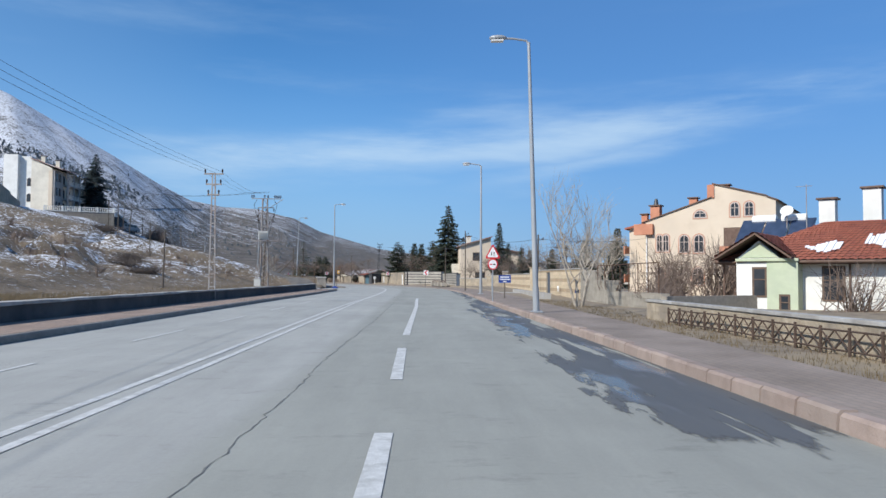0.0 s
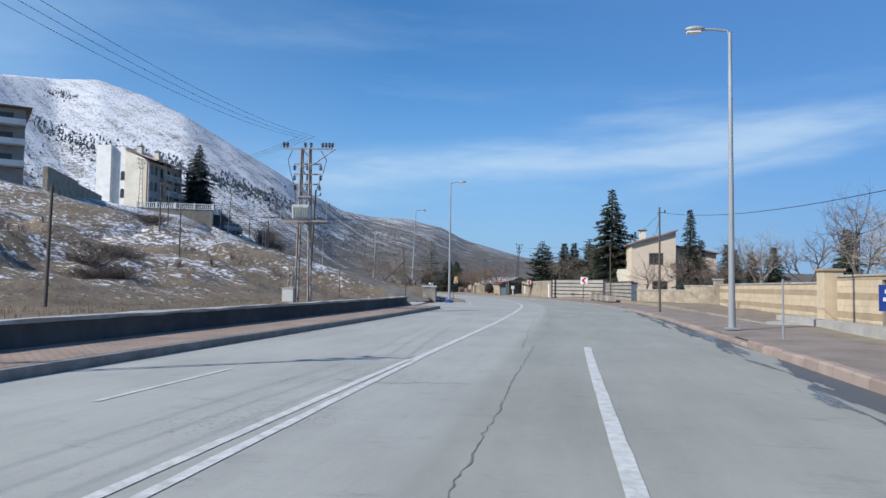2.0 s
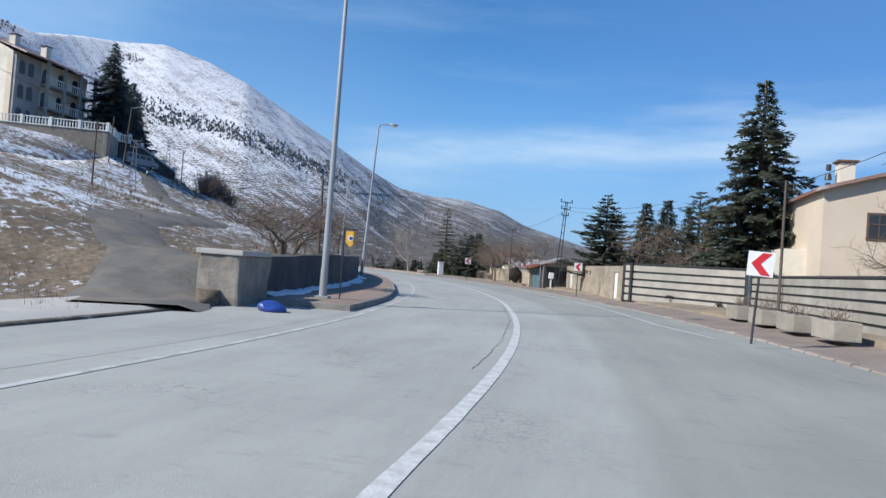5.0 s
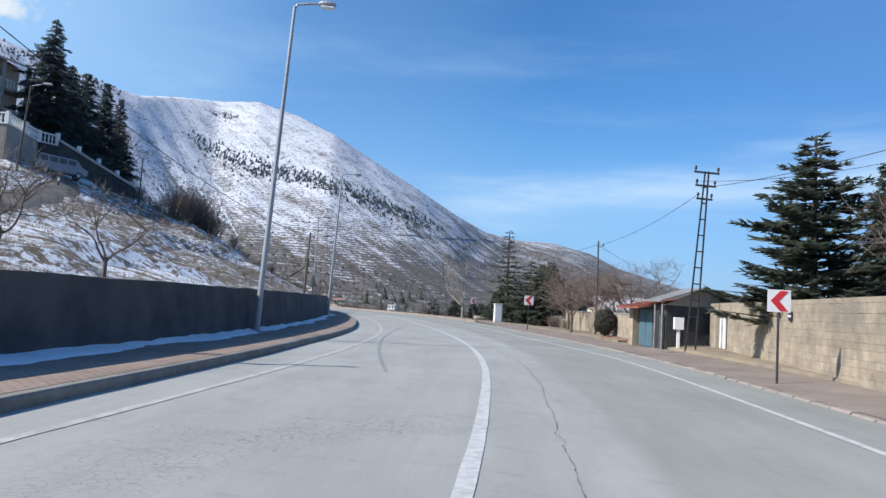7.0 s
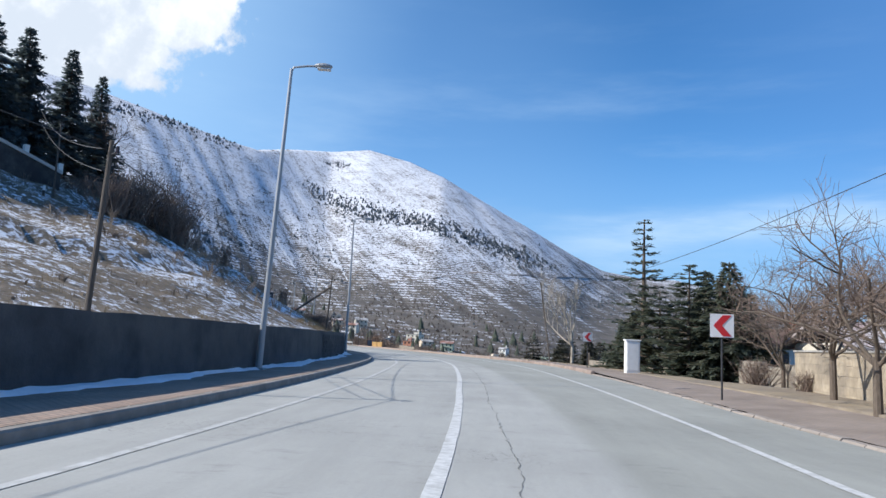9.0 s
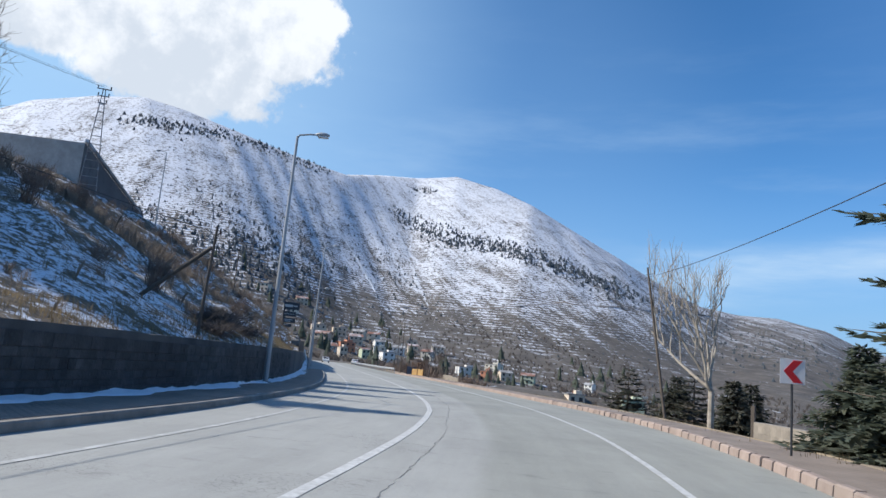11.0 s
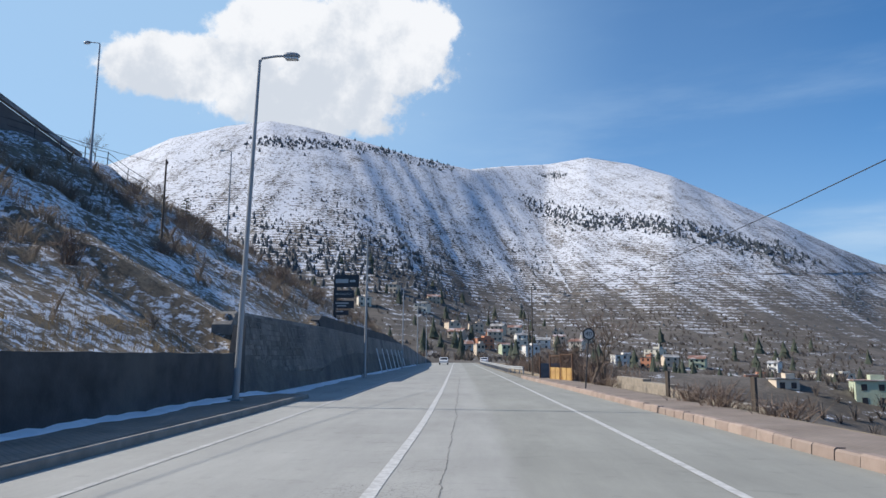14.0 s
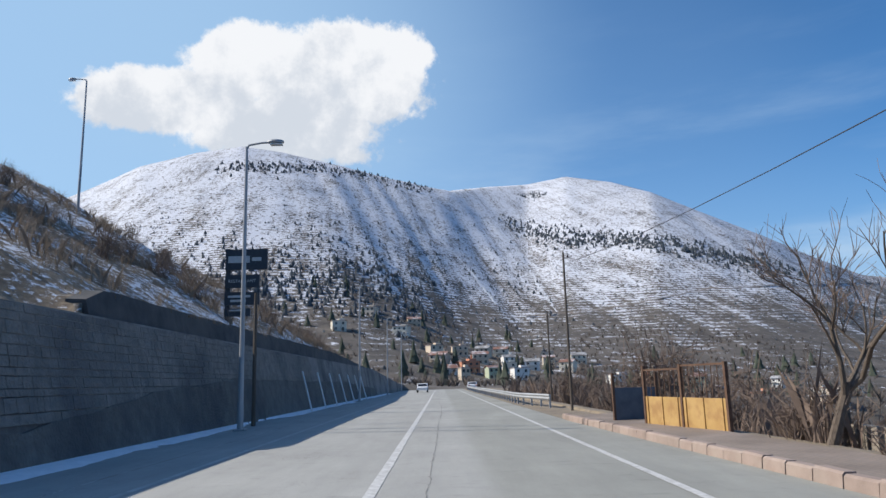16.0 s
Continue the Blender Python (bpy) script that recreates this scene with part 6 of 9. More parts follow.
def conifer(x, y, h, wide, seed, label, z=None, mat="needle", layered=False, clear=0.08, density=1.0, category="conifer", name="conifer"):
    r = random.Random(seed)
    t = thing(name, pose(x, y, ground_z(x, y) if z is None else z), label, "tree", "conifers")
    segs = [((0, 0, -0.3), (0, 0, h * 0.5), 0.022 * h, 0.014 * h, 9), ((0, 0, h * 0.5), (0, 0, h * 0.985), 0.014 * h, 0.004 * h, 7)]
    verts, faces = [], []
    tiers = int((14 if layered else 24) * density + h * (0.7 if layered else 0.9))
    for k in range(tiers):
        u = clear + (0.97 - clear) * (k / (tiers - 1)) ** 0.92
        reach = (wide * (1 - u) ** (0.7 if layered else 0.85) + 0.12) * r.uniform(0.72, 1.14)
        n = max(4, int((8 - 3 * u) * (0.95 if layered else 1.3)))
        a0 = r.random() * 6.28
        for j in range(n):
            a = a0 + 6.28 * j / n + r.gauss(0, 0.25)
            L = reach * r.uniform(0.5, 1.15)
            z0 = u * h + r.gauss(0, 0.12 * h / tiers)
            droop = r.uniform(-0.2, 0.06) if layered else r.uniform(0.08, 0.34)
            outw = Vector((math.cos(a), math.sin(a), 0))
            side = Vector((-math.sin(a), math.cos(a), 0))
            tip = outw * L + Vector((0, 0, z0 - droop * L))
            foot = Vector((0, 0, z0))
            segs.append((foot, tip, 0.012 + 0.012 * L, 0.004, 4))
            m = max(4, int(L / 0.11 * density))
            for q in range(m):
                w = 0.18 + 0.82 * (q + r.random()) / m
                c = foot.lerp(tip, w) + Vector((0, 0, -0.06 * math.sin(3.1 * w) * L if layered else 0))
                size = (0.4 + 0.1 * L) * (1.15 - 0.55 * w) * r.uniform(0.6, 1.25) * min(1.0, 0.25 + wide / 4.0)
                for e in range(4):
                    g = r.uniform(-1, 1)
                    dirn = (outw * r.uniform(0.25, 1.0) + side * g * 1.1 + Vector((0, 0, r.uniform(-0.15, 0.25) if layered else r.uniform(-0.5, 0.2)))).normalized()
                    up = Vector((r.gauss(0, 0.35), r.gauss(0, 0.35), 1)).normalized()
                    wd = dirn.cross(up).normalized() * size * (0.15 if layered else 0.17)
                    b0 = len(verts)
                    verts += [c, c + dirn * size * 0.5 + wd, c + dirn * size, c + dirn * size * 0.45 - wd]
                    faces.append((b0, b0 + 1, b0 + 2, b0 + 3))
    v, f = branch_mesh(segs[:2])
    mesh_object("trunk", v, f, M["bark"], t)
    v, f = branch_mesh(segs[2:])
    mesh_object("branchwork", v, f, M["bark"], t)["kind"] = "stuff"
    mesh_object("crown", verts, faces, M[mat], t)
    return t


def bush(x, y, h, wide, seed, label, z=None, n=90, mat="twig", name="bush"):
    r = random.Random(seed)
    t = thing(name, pose(x, y, ground_z(x, y) if z is None else z), label, "shrub", "leafless shrubs")
    segs = []
    for k in range(n):
        a, q = r.random() * 6.28, r.random() ** 0.6
        p = Vector((r.gauss(0, 0.12) * wide, r.gauss(0, 0.12) * wide, -0.05))
        d = Vector((math.cos(a) * q * wide * 0.5, math.sin(a) * q * wide * 0.5, h * r.uniform(0.45, 1.0)))
        mid = p + d * 0.5 + Vector((r.gauss(0, 0.08), r.gauss(0, 0.08), r.gauss(0, 0.06))) * h
        rad = 0.012 + 0.006 * h
        segs += [(p, mid, rad, rad * 0.6, 3), (mid, p + d, rad * 0.6, rad * 0.2, 3)]
        for j in range(3):
            e = mid + Vector((r.gauss(0, 0.16), r.gauss(0, 0.16), r.uniform(0.05, 0.3))) * h
            segs.append((mid.lerp(p + d, r.random() * 0.7), e, rad * 0.4, rad * 0.15, 3))
    v, f = branch_mesh(segs)
    mesh_object("crown", v, f, M[mat], t)["kind"] = "stuff"
    return t


# right side, from the start on
bare_tree(8.1, 37.2, 5.6, 11, "pale-barked multi-stemmed bare young tree beside the pavement", 4, 0.4, 0.9, 0.06, True, clear=0.3, kids=(2, 4))
bare_tree(13.6, 60.0, 5.4, 12, "bare garden tree in front of the cream house", 1, 0.5, 0.6, 0.1, True)
for k, (x, y, h, w) in enumerate(((16.4, 49.5, 4.2, 4.4), (18.6, 47.2, 4.4, 4.6), (14.6, 44.0, 2.6, 3.4), (20.5, 46.0, 3.6, 4.0), (13.2, 40.5, 1.6, 2.6), (11.8, 36.0, 1.3, 2.4))):
    bush(x, y, h, w, 40 + k, "tangled leafless garden shrub behind the wall", n=110)
for k, (x, y, h, w) in enumerate(((19.6, 32.8, 2.6, 3.6), (21.8, 31.0, 2.4, 3.0))):
    bush(x, y, h, w, 56 + k, "spreading leafless shrub against the white house", n=60)
for k, (x, y, h) in enumerate(((12.8, 66, 5.2), (12.2, 72, 5.6), (14.6, 77, 6.0), (12.0, 82, 5.4), (15.5, 69, 5.6), (10.2, 91, 5.8), (11.6, 97, 6.6), (7.2, 96.5, 3.4))):
    bare_tree(x, y, h, 20 + k, "bare spreading orchard tree behind the striped wall", 1, 0.62, 0.35, 0.1, k % 2 == 0)
for k, (x, y, h, w) in enumerate(((19.5, 84, 7.0, 2.6), (17, 92, 6.0, 2.4), (21, 75, 5.6, 2.2), (20, 67, 5.2, 2.2), (18, 79, 4.6, 2.0))):
    conifer(x, y, h, w, 60 + k, "dark bluish garden conifer behind the striped wall")
conifer(-1.4, 117.6, 13.2, 5.2, 1, "tall dark bluish spruce behind the white gate", density=0.95)
conifer(6.6, 107.0, 9.4, 2.2, 2, "slim dark conifer beside the cream house")
conifer(9.8, 104.5, 5.6, 1.9, 3, "small dark conifer in the garden")
conifer(11.2, 99.5, 4.6, 1.7, 4, "small dark conifer in the garden")
conifer(-5.0, 138.0, 8.4, 2.3, 5, "slim dark conifer behind the fence")
conifer(-4.4, 126.0, 7.6, 3.2, 6, "dark layered cedar behind the fence", layered=True)
conifer(0.8, 124.5, 8.0, 3.4, 7, "dark layered cedar behind the fence", layered=True)
conifer(-11.0, 129.0, 7.5, 3.6, 8, "broad dark layered cedar leaning over the stone wall", layered=True, density=1.25, clear=0.16)
conifer(-2.2, 131.5, 7.0, 2.2, 9, "slim dark conifer behind the fence")
for k, (x, y, h, w) in enumerate(((-6.6, 128.4, 7.2, 2.6), (-3.6, 122.8, 6.4, 2.4), (-8.4, 134.0, 7.6, 2.8), (2.6, 127.0, 7.4, 2.4), (8.2, 112.4, 6.6, 2.0), (11.6, 112.0, 5.8, 2.0), (14.4, 106.4, 5.6, 2.2))):
    conifer(x, y, h, w, 160 + k, "dark bluish conifer among bare garden trees")
conifer(-11.5, 141.5, 7.6, 3.2, 10, "dark layered cedar behind the shed", layered=True)
bare_tree(-8.6, 126.4, 6.0, 31, "bare tree reaching over the stone wall", 1, 0.6, 0.3, 0.1)
for k, (x, y, h) in enumerate(((3.0, 99.5, 4.2), (5.4, 98.2, 4.0), (8.6, 96.0, 4.4), (2.2, 104.0, 4.2), (6.4, 93.4, 3.6))):
    bare_tree(x, y, h, 150 + k, "low bare garden tree in front of the villa", 1, 0.65, 0.3, 0.07)
for k, (x, y, h) in enumerate(((-3.4, 121.0, 5.6), (0.6, 119.0, 5.6), (-6.4, 124.6, 5.4), (3.6, 121.5, 6.0), (-5.4, 121.8, 4.4), (4.5, 113.5, 4.6))):
    bare_tree(x, y, h, 140 + k, "bare spreading garden tree behind the board fence", 1, 0.6, 0.35, 0.09)
for k, (s, d, h) in enumerate(((149.4, 8.9, 5.0), (153.2, 9.9, 4.8), (158.0, 12.3, 5.0), (163.8, 13.6, 4.8), (151.0, 13.5, 5.4), (156.0, 15.0, 5.6), (161.0, 17.5, 5.4), (154.6, 12.6, 5.0))):
    x, y = at_road(s, d)
    bare_tree(x, y, h, 70 + k, "bare wide-spreading plane tree at the garden wall", 1, 0.66, 0.4, 0.085, kids=(4, 6), clear=0.3)
conifer(-39.5, 175.4, 10.8, 3.4, 80, "tall slim tapering fir above the roadside clump", density=0.7, clear=0.12, layered=True)
for k, (s, d, h, w) in enumerate(((171, 14.4, 7.6, 3.6), (172.5, 12.8, 7.0, 3.4), (175, 14.8, 8.0, 3.4), (174, 17.0, 7.4, 3.2), (176.5, 12.6, 5.8, 3.0), (180, 12.4, 4.8, 2.8), (183, 12.8, 4.2, 2.6), (178, 17, 8.0, 3.2))):
    x, y = at_road(s, d)
    conifer(x, y, h, w, 81 + k, "dark green conifer in a roadside clump", layered=k % 3 == 1)
for k, (s, d, h, w) in enumerate(((209, 15.5, 5.8, 3.2), (206, 17.5, 6.6, 3.4), (203, 17.0, 6.4, 3.4), (200.5, 19.0, 7.2, 3.6), (212, 19.5, 6.6, 3.2), (198, 16.5, 5.8, 3.2), (205, 22, 7.4, 2.6), (196, 21, 6.6, 2.6), (181, 15.5, 6.4, 2.6), (184, 27, 8, 2.6))):
    x, y = at_road(s, d)
    conifer(x, y, h * 0.94, w, 90 + k, "dark spreading pine growing below the road edge", density=0.85, layered=k % 2 == 0, mat="needle_dull")
x, y = at_road(192.3, 12.3)
bare_tree(x, y, 6.6, 51, "pruned bare tree with long upright shoots", 1, 0.34, 1.2, 0.12, True, clear=0.28, kids=(3, 4), z=0.0)
x, y = at_road(250.0, 8.4)
bare_tree(x, y, 5.2, 58, "leaning bare tree beside the yellow gate", 1, 0.5, 0.8, 0.1, lean=(0.25, 0.28), clear=0.36, z=-0.2)
for k in range(16):
    s, d = rng.uniform(252, 305), rng.uniform(11.5, 26)
    x, y = at_road(s, d)
    bush(x, y, rng.uniform(1.6, 3.0), rng.uniform(2.0, 3.4), 200 + k, "tangled leafless scrub below the road", n=70)
for k in range(12):
    s, d = rng.uniform(256, 292), rng.uniform(9.0, 16)
    x, y = at_road(s, d)
    bush(x, y, rng.uniform(2.6, 4.2), rng.uniform(2.6, 4.0), 250 + k, "tall leafless thicket below the road", n=90)
for k, (s, d, h, w) in enumerate(((233, 8.9, 1.1, 1.8), (230.5, 9.0, 1.2, 1.8), (247.5, 8.8, 1.0, 1.8), (251.5, 9.0, 1.3, 2.0), (227, 9.4, 0.9, 1.8))):
    x, y = at_road(s, d)
    bush(x, y, h, w, 230 + k, "leafless shrub in front of the rubble wall", z=-0.1, n=80)
# left side
for k, (x, y, h, w) in enumerate(((-77.0, 146.4, 14.2, 5.6), (-82.4, 154.3, 10.6, 4.2), (-85.8, 159.4, 12.0, 3.6), (-88.7, 163.8, 12.2, 3.4), (-80.0, 150.6, 10.8, 4.4))):
    conifer(x, y, h, w, 110 + k, "tall dense dark spruce below the hillside house", mat="needle_dark", density=0.95)
x, y = at_road(104.5, -9.6)
bare_tree(x, y, 3.4, 53, "low wide bare fruit tree behind the retaining wall", 4, 0.75, 0.15, 0.06, z=1.2, kids=(4, 6)).scale = (1.5, 1.5, 0.88)
x, y = at_road(121.6, -13.2)
bare_tree(x, y, 2.9, 54, "small bare fruit tree behind the retaining wall", 2, 0.6, 0.35, 0.06, kids=(4, 6))
x, y = at_road(125.0, -11.5)
bare_tree(x, y, 3.0, 55, "small bare fruit tree on the snowy bank", 1, 0.6, 0.35, 0.06)
x, y = -90.5, 166.0
bare_tree(x, y, 8.5, 56, "tall bare tree on the bank", 1, 0.5, 0.5, 0.16)
for k in range(84):
    s = rng.uniform(182, 330)
    d = -rng.uniform(12, 30)
    x, y = at_road(s, d)
    bush(x, y, rng.uniform(0.7, 2.0), rng.uniform(1.2, 2.8), 300 + k, "leafless brown scrub on the bank", n=46)
for k, (x, y, h, w) in enumerate(((-66.4, 153.6, 3.2, 3.4), (-68, 156, 4.2, 4.0), (-69.4, 158.4, 4.6, 4.4), (-67.0, 158.8, 3.6, 3.6), (-71.0, 161, 4.4, 4.4))):
    bush(x, y, h, w, 460 + k, "tall brown leafless thicket below the spruces", n=130)
# the last four clumps stand in for dark rock and shadow on the bank
for k, (x, y, h, w) in enumerate(((-28.6, 63.0, 0.9, 3.4), (-29.6, 65.8, 1.0, 3.6), (-30.6, 68.6, 0.8, 3.2), (-26.4, 60.6, 0.7, 3.0), (-25.6, 61.4, 0.8, 3.2), (-43.2, 88.0, 0.8, 4.2), (-45.0, 90.0, 0.7, 3.6), (-65.2, 171.2, 0.8, 3.2), (-66.8, 172.2, 0.9, 3.6), (-63.4, 170.2, 0.7, 2.8), (-68.6, 174.8, 0.7, 3.0))):
    bush(x, y, h, w, 440 + k, "dense dark brown thicket in a hollow of the hillside", n=200, mat="twig_dark")
for k in range(20):
    s, d = rng.uniform(20, 90), -rng.uniform(17, 50)
    x, y = at_road(s, d)
    bush(x, y, rng.uniform(0.6, 1.5), rng.uniform(1.0, 2.2), 380 + k, "low leafless scrub on the hillside", n=36)
for k, (x, y, h) in enumerate(((-134, 199, 2.4), (-138, 205, 2.0))):
    bare_tree(x, y, h, 130 + k, "small bare tree on the skyline", 1, 0.6, 0.5, 0.04)


x, y = -128.5, 205.3
conifer(x, y, 2.8, 1.0, 135, "thin sparse young pine on the skyline of the bank", density=0.4, layered=True, clear=0.35)


# ---- windows and houses ----
def window(parent, u, z, w, h, y, frame="frame_white", arched=False, surround=None, sill=None, sub=2):
    """A window on the face y of a house's own frame (face looks along -y)."""
    n = 10

    def shape(ww, hh, grow_by=0.0):
        a = ww / 2 + grow_by
        pts = [(u - a, z - hh / 2 - grow_by), (u + a, z - hh / 2 - grow_by)]
        if arched:
            zz = z + hh / 2 - ww / 2
            pts += [(u + a * math.cos(math.pi * k / n), zz + a * math.sin(math.pi * k / n)) for k in range(n + 1)]
        else:
            pts += [(u + a, z + hh / 2 + grow_by), (u - a, z + hh / 2 + grow_by)]
        return pts

    win = part("window", prism(BM(), shape(w, h, 0.05), y - 0.03, y + 0.02), M[frame], parent)
    part("pane", prism(BM(), shape(w - 0.1, h - 0.1), y - 0.036, y - 0.026), M["glass"], win)
    bm = BM()
    for k in range(1, sub):
        box(bm, (u - w / 2 + w * k / sub, y - 0.045, z), (0.05, 0.03, h - 0.06))
    box(bm, (u, y - 0.045, z + h * 0.1), (w - 0.06, 0.03, 0.045))
    part("mullion", bm, M[frame], win)
    if surround:
        ring = prism(BM(), shape(w, h, 0.1), y - 0.024, y + 0.02)
        part("surround", ring, M[surround], win)
    if sill:
        part("sill", box(BM(), (u, y - 0.08, z - h / 2 - 0.1), (w + 0.3, 0.18, 0.07), bevel=0.01), M[sill], win)
    return win


def plate_roof(parent, pts, thick, mat, name="roof"):
    """A sloped slab over four corners."""
    bm = BM()
    a = [bm.verts.new(p) for p in pts]
    b = [bm.verts.new(Vector(p) - Vector((0, 0, thick))) for p in pts]
    bm.faces.new(a)
    bm.faces.new(b[::-1])
    n = len(pts)
    for k in range(n):
        bm.faces.new((a[k], b[k], b[(k + 1) % n], a[(k + 1) % n]))
    bmesh.ops.recalc_face_normals(bm, faces=bm.faces)
    return part(name, bm, mat, parent)


def chimney(parent, x, y, z0, z1, w, mat, cap="eave"):
    c = part("chimney", box(BM(), (x, y, (z0 + z1) / 2), (w, w, z1 - z0), bevel=0.01), M[mat], parent)
    part("chimney_cap", box(BM(), (x, y, z1 + 0.08), (w + 0.25, w + 0.25, 0.1), bevel=0.02), M[cap], c)
    for k in (-1, 1):
        part("cap_leg", box(BM(), (x + k * w * 0.35, y, z1 + 0.02), (0.08, w, 0.1)), M[mat], c)
    return c


def face_frame(x, y, z, ux, uy):
    """Pose whose +x runs along (ux, uy) and whose -y looks to the right-hand normal of it."""
    return pose(x, y, z, 0, 0, math.degrees(math.atan2(uy, ux)))


# cream three-storey house
h1 = thing("house", face_frame(16.4, 57.6, -0.4, 0.857, -0.514), "three-storey cream rendered house with arched windows and orange trim", "house")
sil = [(0, 0), (9.5, 0), (9.5, 7.65), (8.9, 7.9), (5.2, 9.0), (5.2, 8.0), (0.0, 6.3)]
part("wall", prism(BM(), sil, 0, 12), M["cream"], h1)
part("side_wing", box(BM(), (-0.9, 5.0, 3.0), (2.0, 6.5, 6.0)), M["cream"], h1)
for a, b in (((-0.3, 6.3), (5.1, 8.06)), ((5.1, 9.08), (8.9, 7.96)), ((8.9, 7.9), (9.7, 7.58))):
    plate_roof(h1, [(a[0], -0.12, a[1]), (b[0], -0.12, b[1]), (b[0], 12.2, b[1]), (a[0], 12.2, a[1])], 0.08, M["eave"])
part("attic_front", box(BM(), (5.0, 1.2, 8.45), (0.5, 2.6, 1.0)), M["orange"], h1)
plate_roof(h1, [(-2.2, 1.4, 6.0), (-0.1, 1.4, 6.45), (-0.1, 8.8, 6.45), (-2.2, 8.8, 6.0)], 0.16, M["tile_red"])
part("orange_band", box(BM(), (-0.1, -0.1, 5.7), (1.5, 0.5, 0.85), bevel=0.02), M["orange"], h1)
for u, z, w, h in ((3.0, 4.5, 0.72, 1.35), (4.1, 4.5, 0.72, 1.35), (6.7, 7.0, 0.62, 1.05), (7.7, 7.0, 0.62, 1.05), (4.0, 2.0, 0.8, 1.3), (1.1, 4.6, 0.45, 1.3), (1.6, 4.6, 0.45, 1.3), (1.2, 2.0, 0.5, 1.3)):
    window(h1, u, z, w, h, 0.0, "frame_rose", arched=True, surround="orange")
window(h1, 4.2, 6.75, 0.9, 0.55, 0.0, "frame_rose", arched=True, surround="orange")
# flat dark panels stand in for the shade inside the balcony recesses
part("balcony_recess", box(BM(), (7.4, 0.02, 4.5), (3.0, 0.08, 2.3)), M["eave"], h1)
bal = part("balcony", box(BM(), (7.4, -0.55, 3.35), (3.2, 1.1, 0.16)), M["concrete"], h1)
part("parapet", box(BM(), (7.4, -1.05, 3.8), (3.2, 0.12, 0.85)), M["orange"], bal)
part("balcony_recess", box(BM(), (7.4, 0.02, 1.6), (3.0, 0.08, 2.3)), M["eave"], h1)
for z in (1.9, 4.3):
    b = part("balcony", box(BM(), (-2.3, 4.6, z - 0.5), (1.0, 3.4, 0.16)), M["concrete"], h1)
    part("parapet", box(BM(), (-2.75, 4.6, z - 0.1), (0.1, 3.4, 0.75)), M["orange"], b)
chimney(h1, 0.2, 2.2, 6.3, 7.7, 0.75, "orange")
chimney(h1, 2.9, 3.4, 7.0, 8.3, 0.6, "orange")
chimney(h1, -1.6, 5.0, 6.0, 7.3, 0.5, "orange")
chimney(h1, 5.0, 5.0, 8.8, 9.4, 0.7, "orange")
bm = BM()
tube(bm, (0.2, 2.2, 7.8), (0.2, 2.2, 8.35), 0.22, 0.12, 10)
part("cowl", bm, M["dark_metal"], h1)
part("downpipe", tube(BM(), (0.1, -0.08, 0.2), (0.1, -0.08, 6.0), 0.05, 0.05, 8), M["frame_white"], h1)

# green and white bungalow
h2 = thing("bungalow", face_frame(16.2, 37.8, -0.95, 0.80, -0.60), "single-storey green and white house with a red tiled hip roof", "house")
part("wall", box(BM(), (7.0, 4.5, 1.6), (13.6, 9.0, 3.3)), M["white"], h2)
part("gable", prism(BM(), [(0.3, 0), (1.75, 0), (1.75, 3.3), (2.45, 3.3), (1.36, 4.25), (0.3, 3.35)], -0.86, 0.3), M["white"], h2)
part("pediment", prism(BM(), [(0.5, 3.42), (2.3, 3.42), (1.38, 4.15)], -0.9, -0.84), M["green"], h2)
bay = part("bay", box(BM(), (2.45, -0.3, 1.62), (1.4, 1.24, 3.28)), M["green"], h2)
part("cornice", box(BM(), (1.75, -0.96, 3.3), (2.9, 0.14, 0.14), bevel=0.02), M["green"], h2)
window(h2, 1.4, 2.2, 0.6, 1.4, -0.86, "frame_dark", sub=1)
window(h2, 2.55, 1.15, 0.4, 0.85, -0.92, "frame_dark", sub=1)
window(h2, 4.5, 2.15, 0.9, 1.6, 0.0, "frame_dark", sub=3)
window(h2, 9.5, 1.75, 1.2, 1.5, 0.0, "frame_dark", sub=3)


def tiled_slope(parent, p00, p10, p11, p01, rows, cols, mat, snow_at=()):
    """A roof slope from the eave p00-p10 to the ridge p01-p11, with courses of barrel tiles."""
    p00, p10, p11, p01 = (Vector(p) for p in (p00, p10, p11, p01))
    n = (p10 - p00).cross(p01 - p00).normalized()
    if n.z < 0:
        n = -n
    verts, faces = [], []
    for r_ in range(rows):
        v0, v1 = r_ / rows, (r_ + 1.12) / rows
        a0, a1 = p00.lerp(p01, v0), p00.lerp(p01, min(v1, 1))
        b0, b1 = p10.lerp(p11, v0), p10.lerp(p11, min(v1, 1))
        for c in range(cols * 3):
            u0, u1 = c / (cols * 3), (c + 1) / (cols * 3)
            hs = (0.0, 0.05, 0.05, 0.0)
            k0, k1 = hs[c % 3], hs[(c % 3) + 1]
            base = len(verts)
            verts += [a0.lerp(b0, u0) + n * (k0 + 0.045), a0.lerp(b0, u1) + n * (k1 + 0.045), a1.lerp(b1, u1) + n * k1, a1.lerp(b1, u0) + n * k0]
            faces.append((base, base + 1, base + 2, base + 3))
    slab = plate_roof(parent, [p00, p10, p11, p01], 0.1, M["eave"], "roof")
    ob = mesh_object("roof_tiles", verts, faces, mat, slab)
    ob["kind"] = "stuff"
    return slab


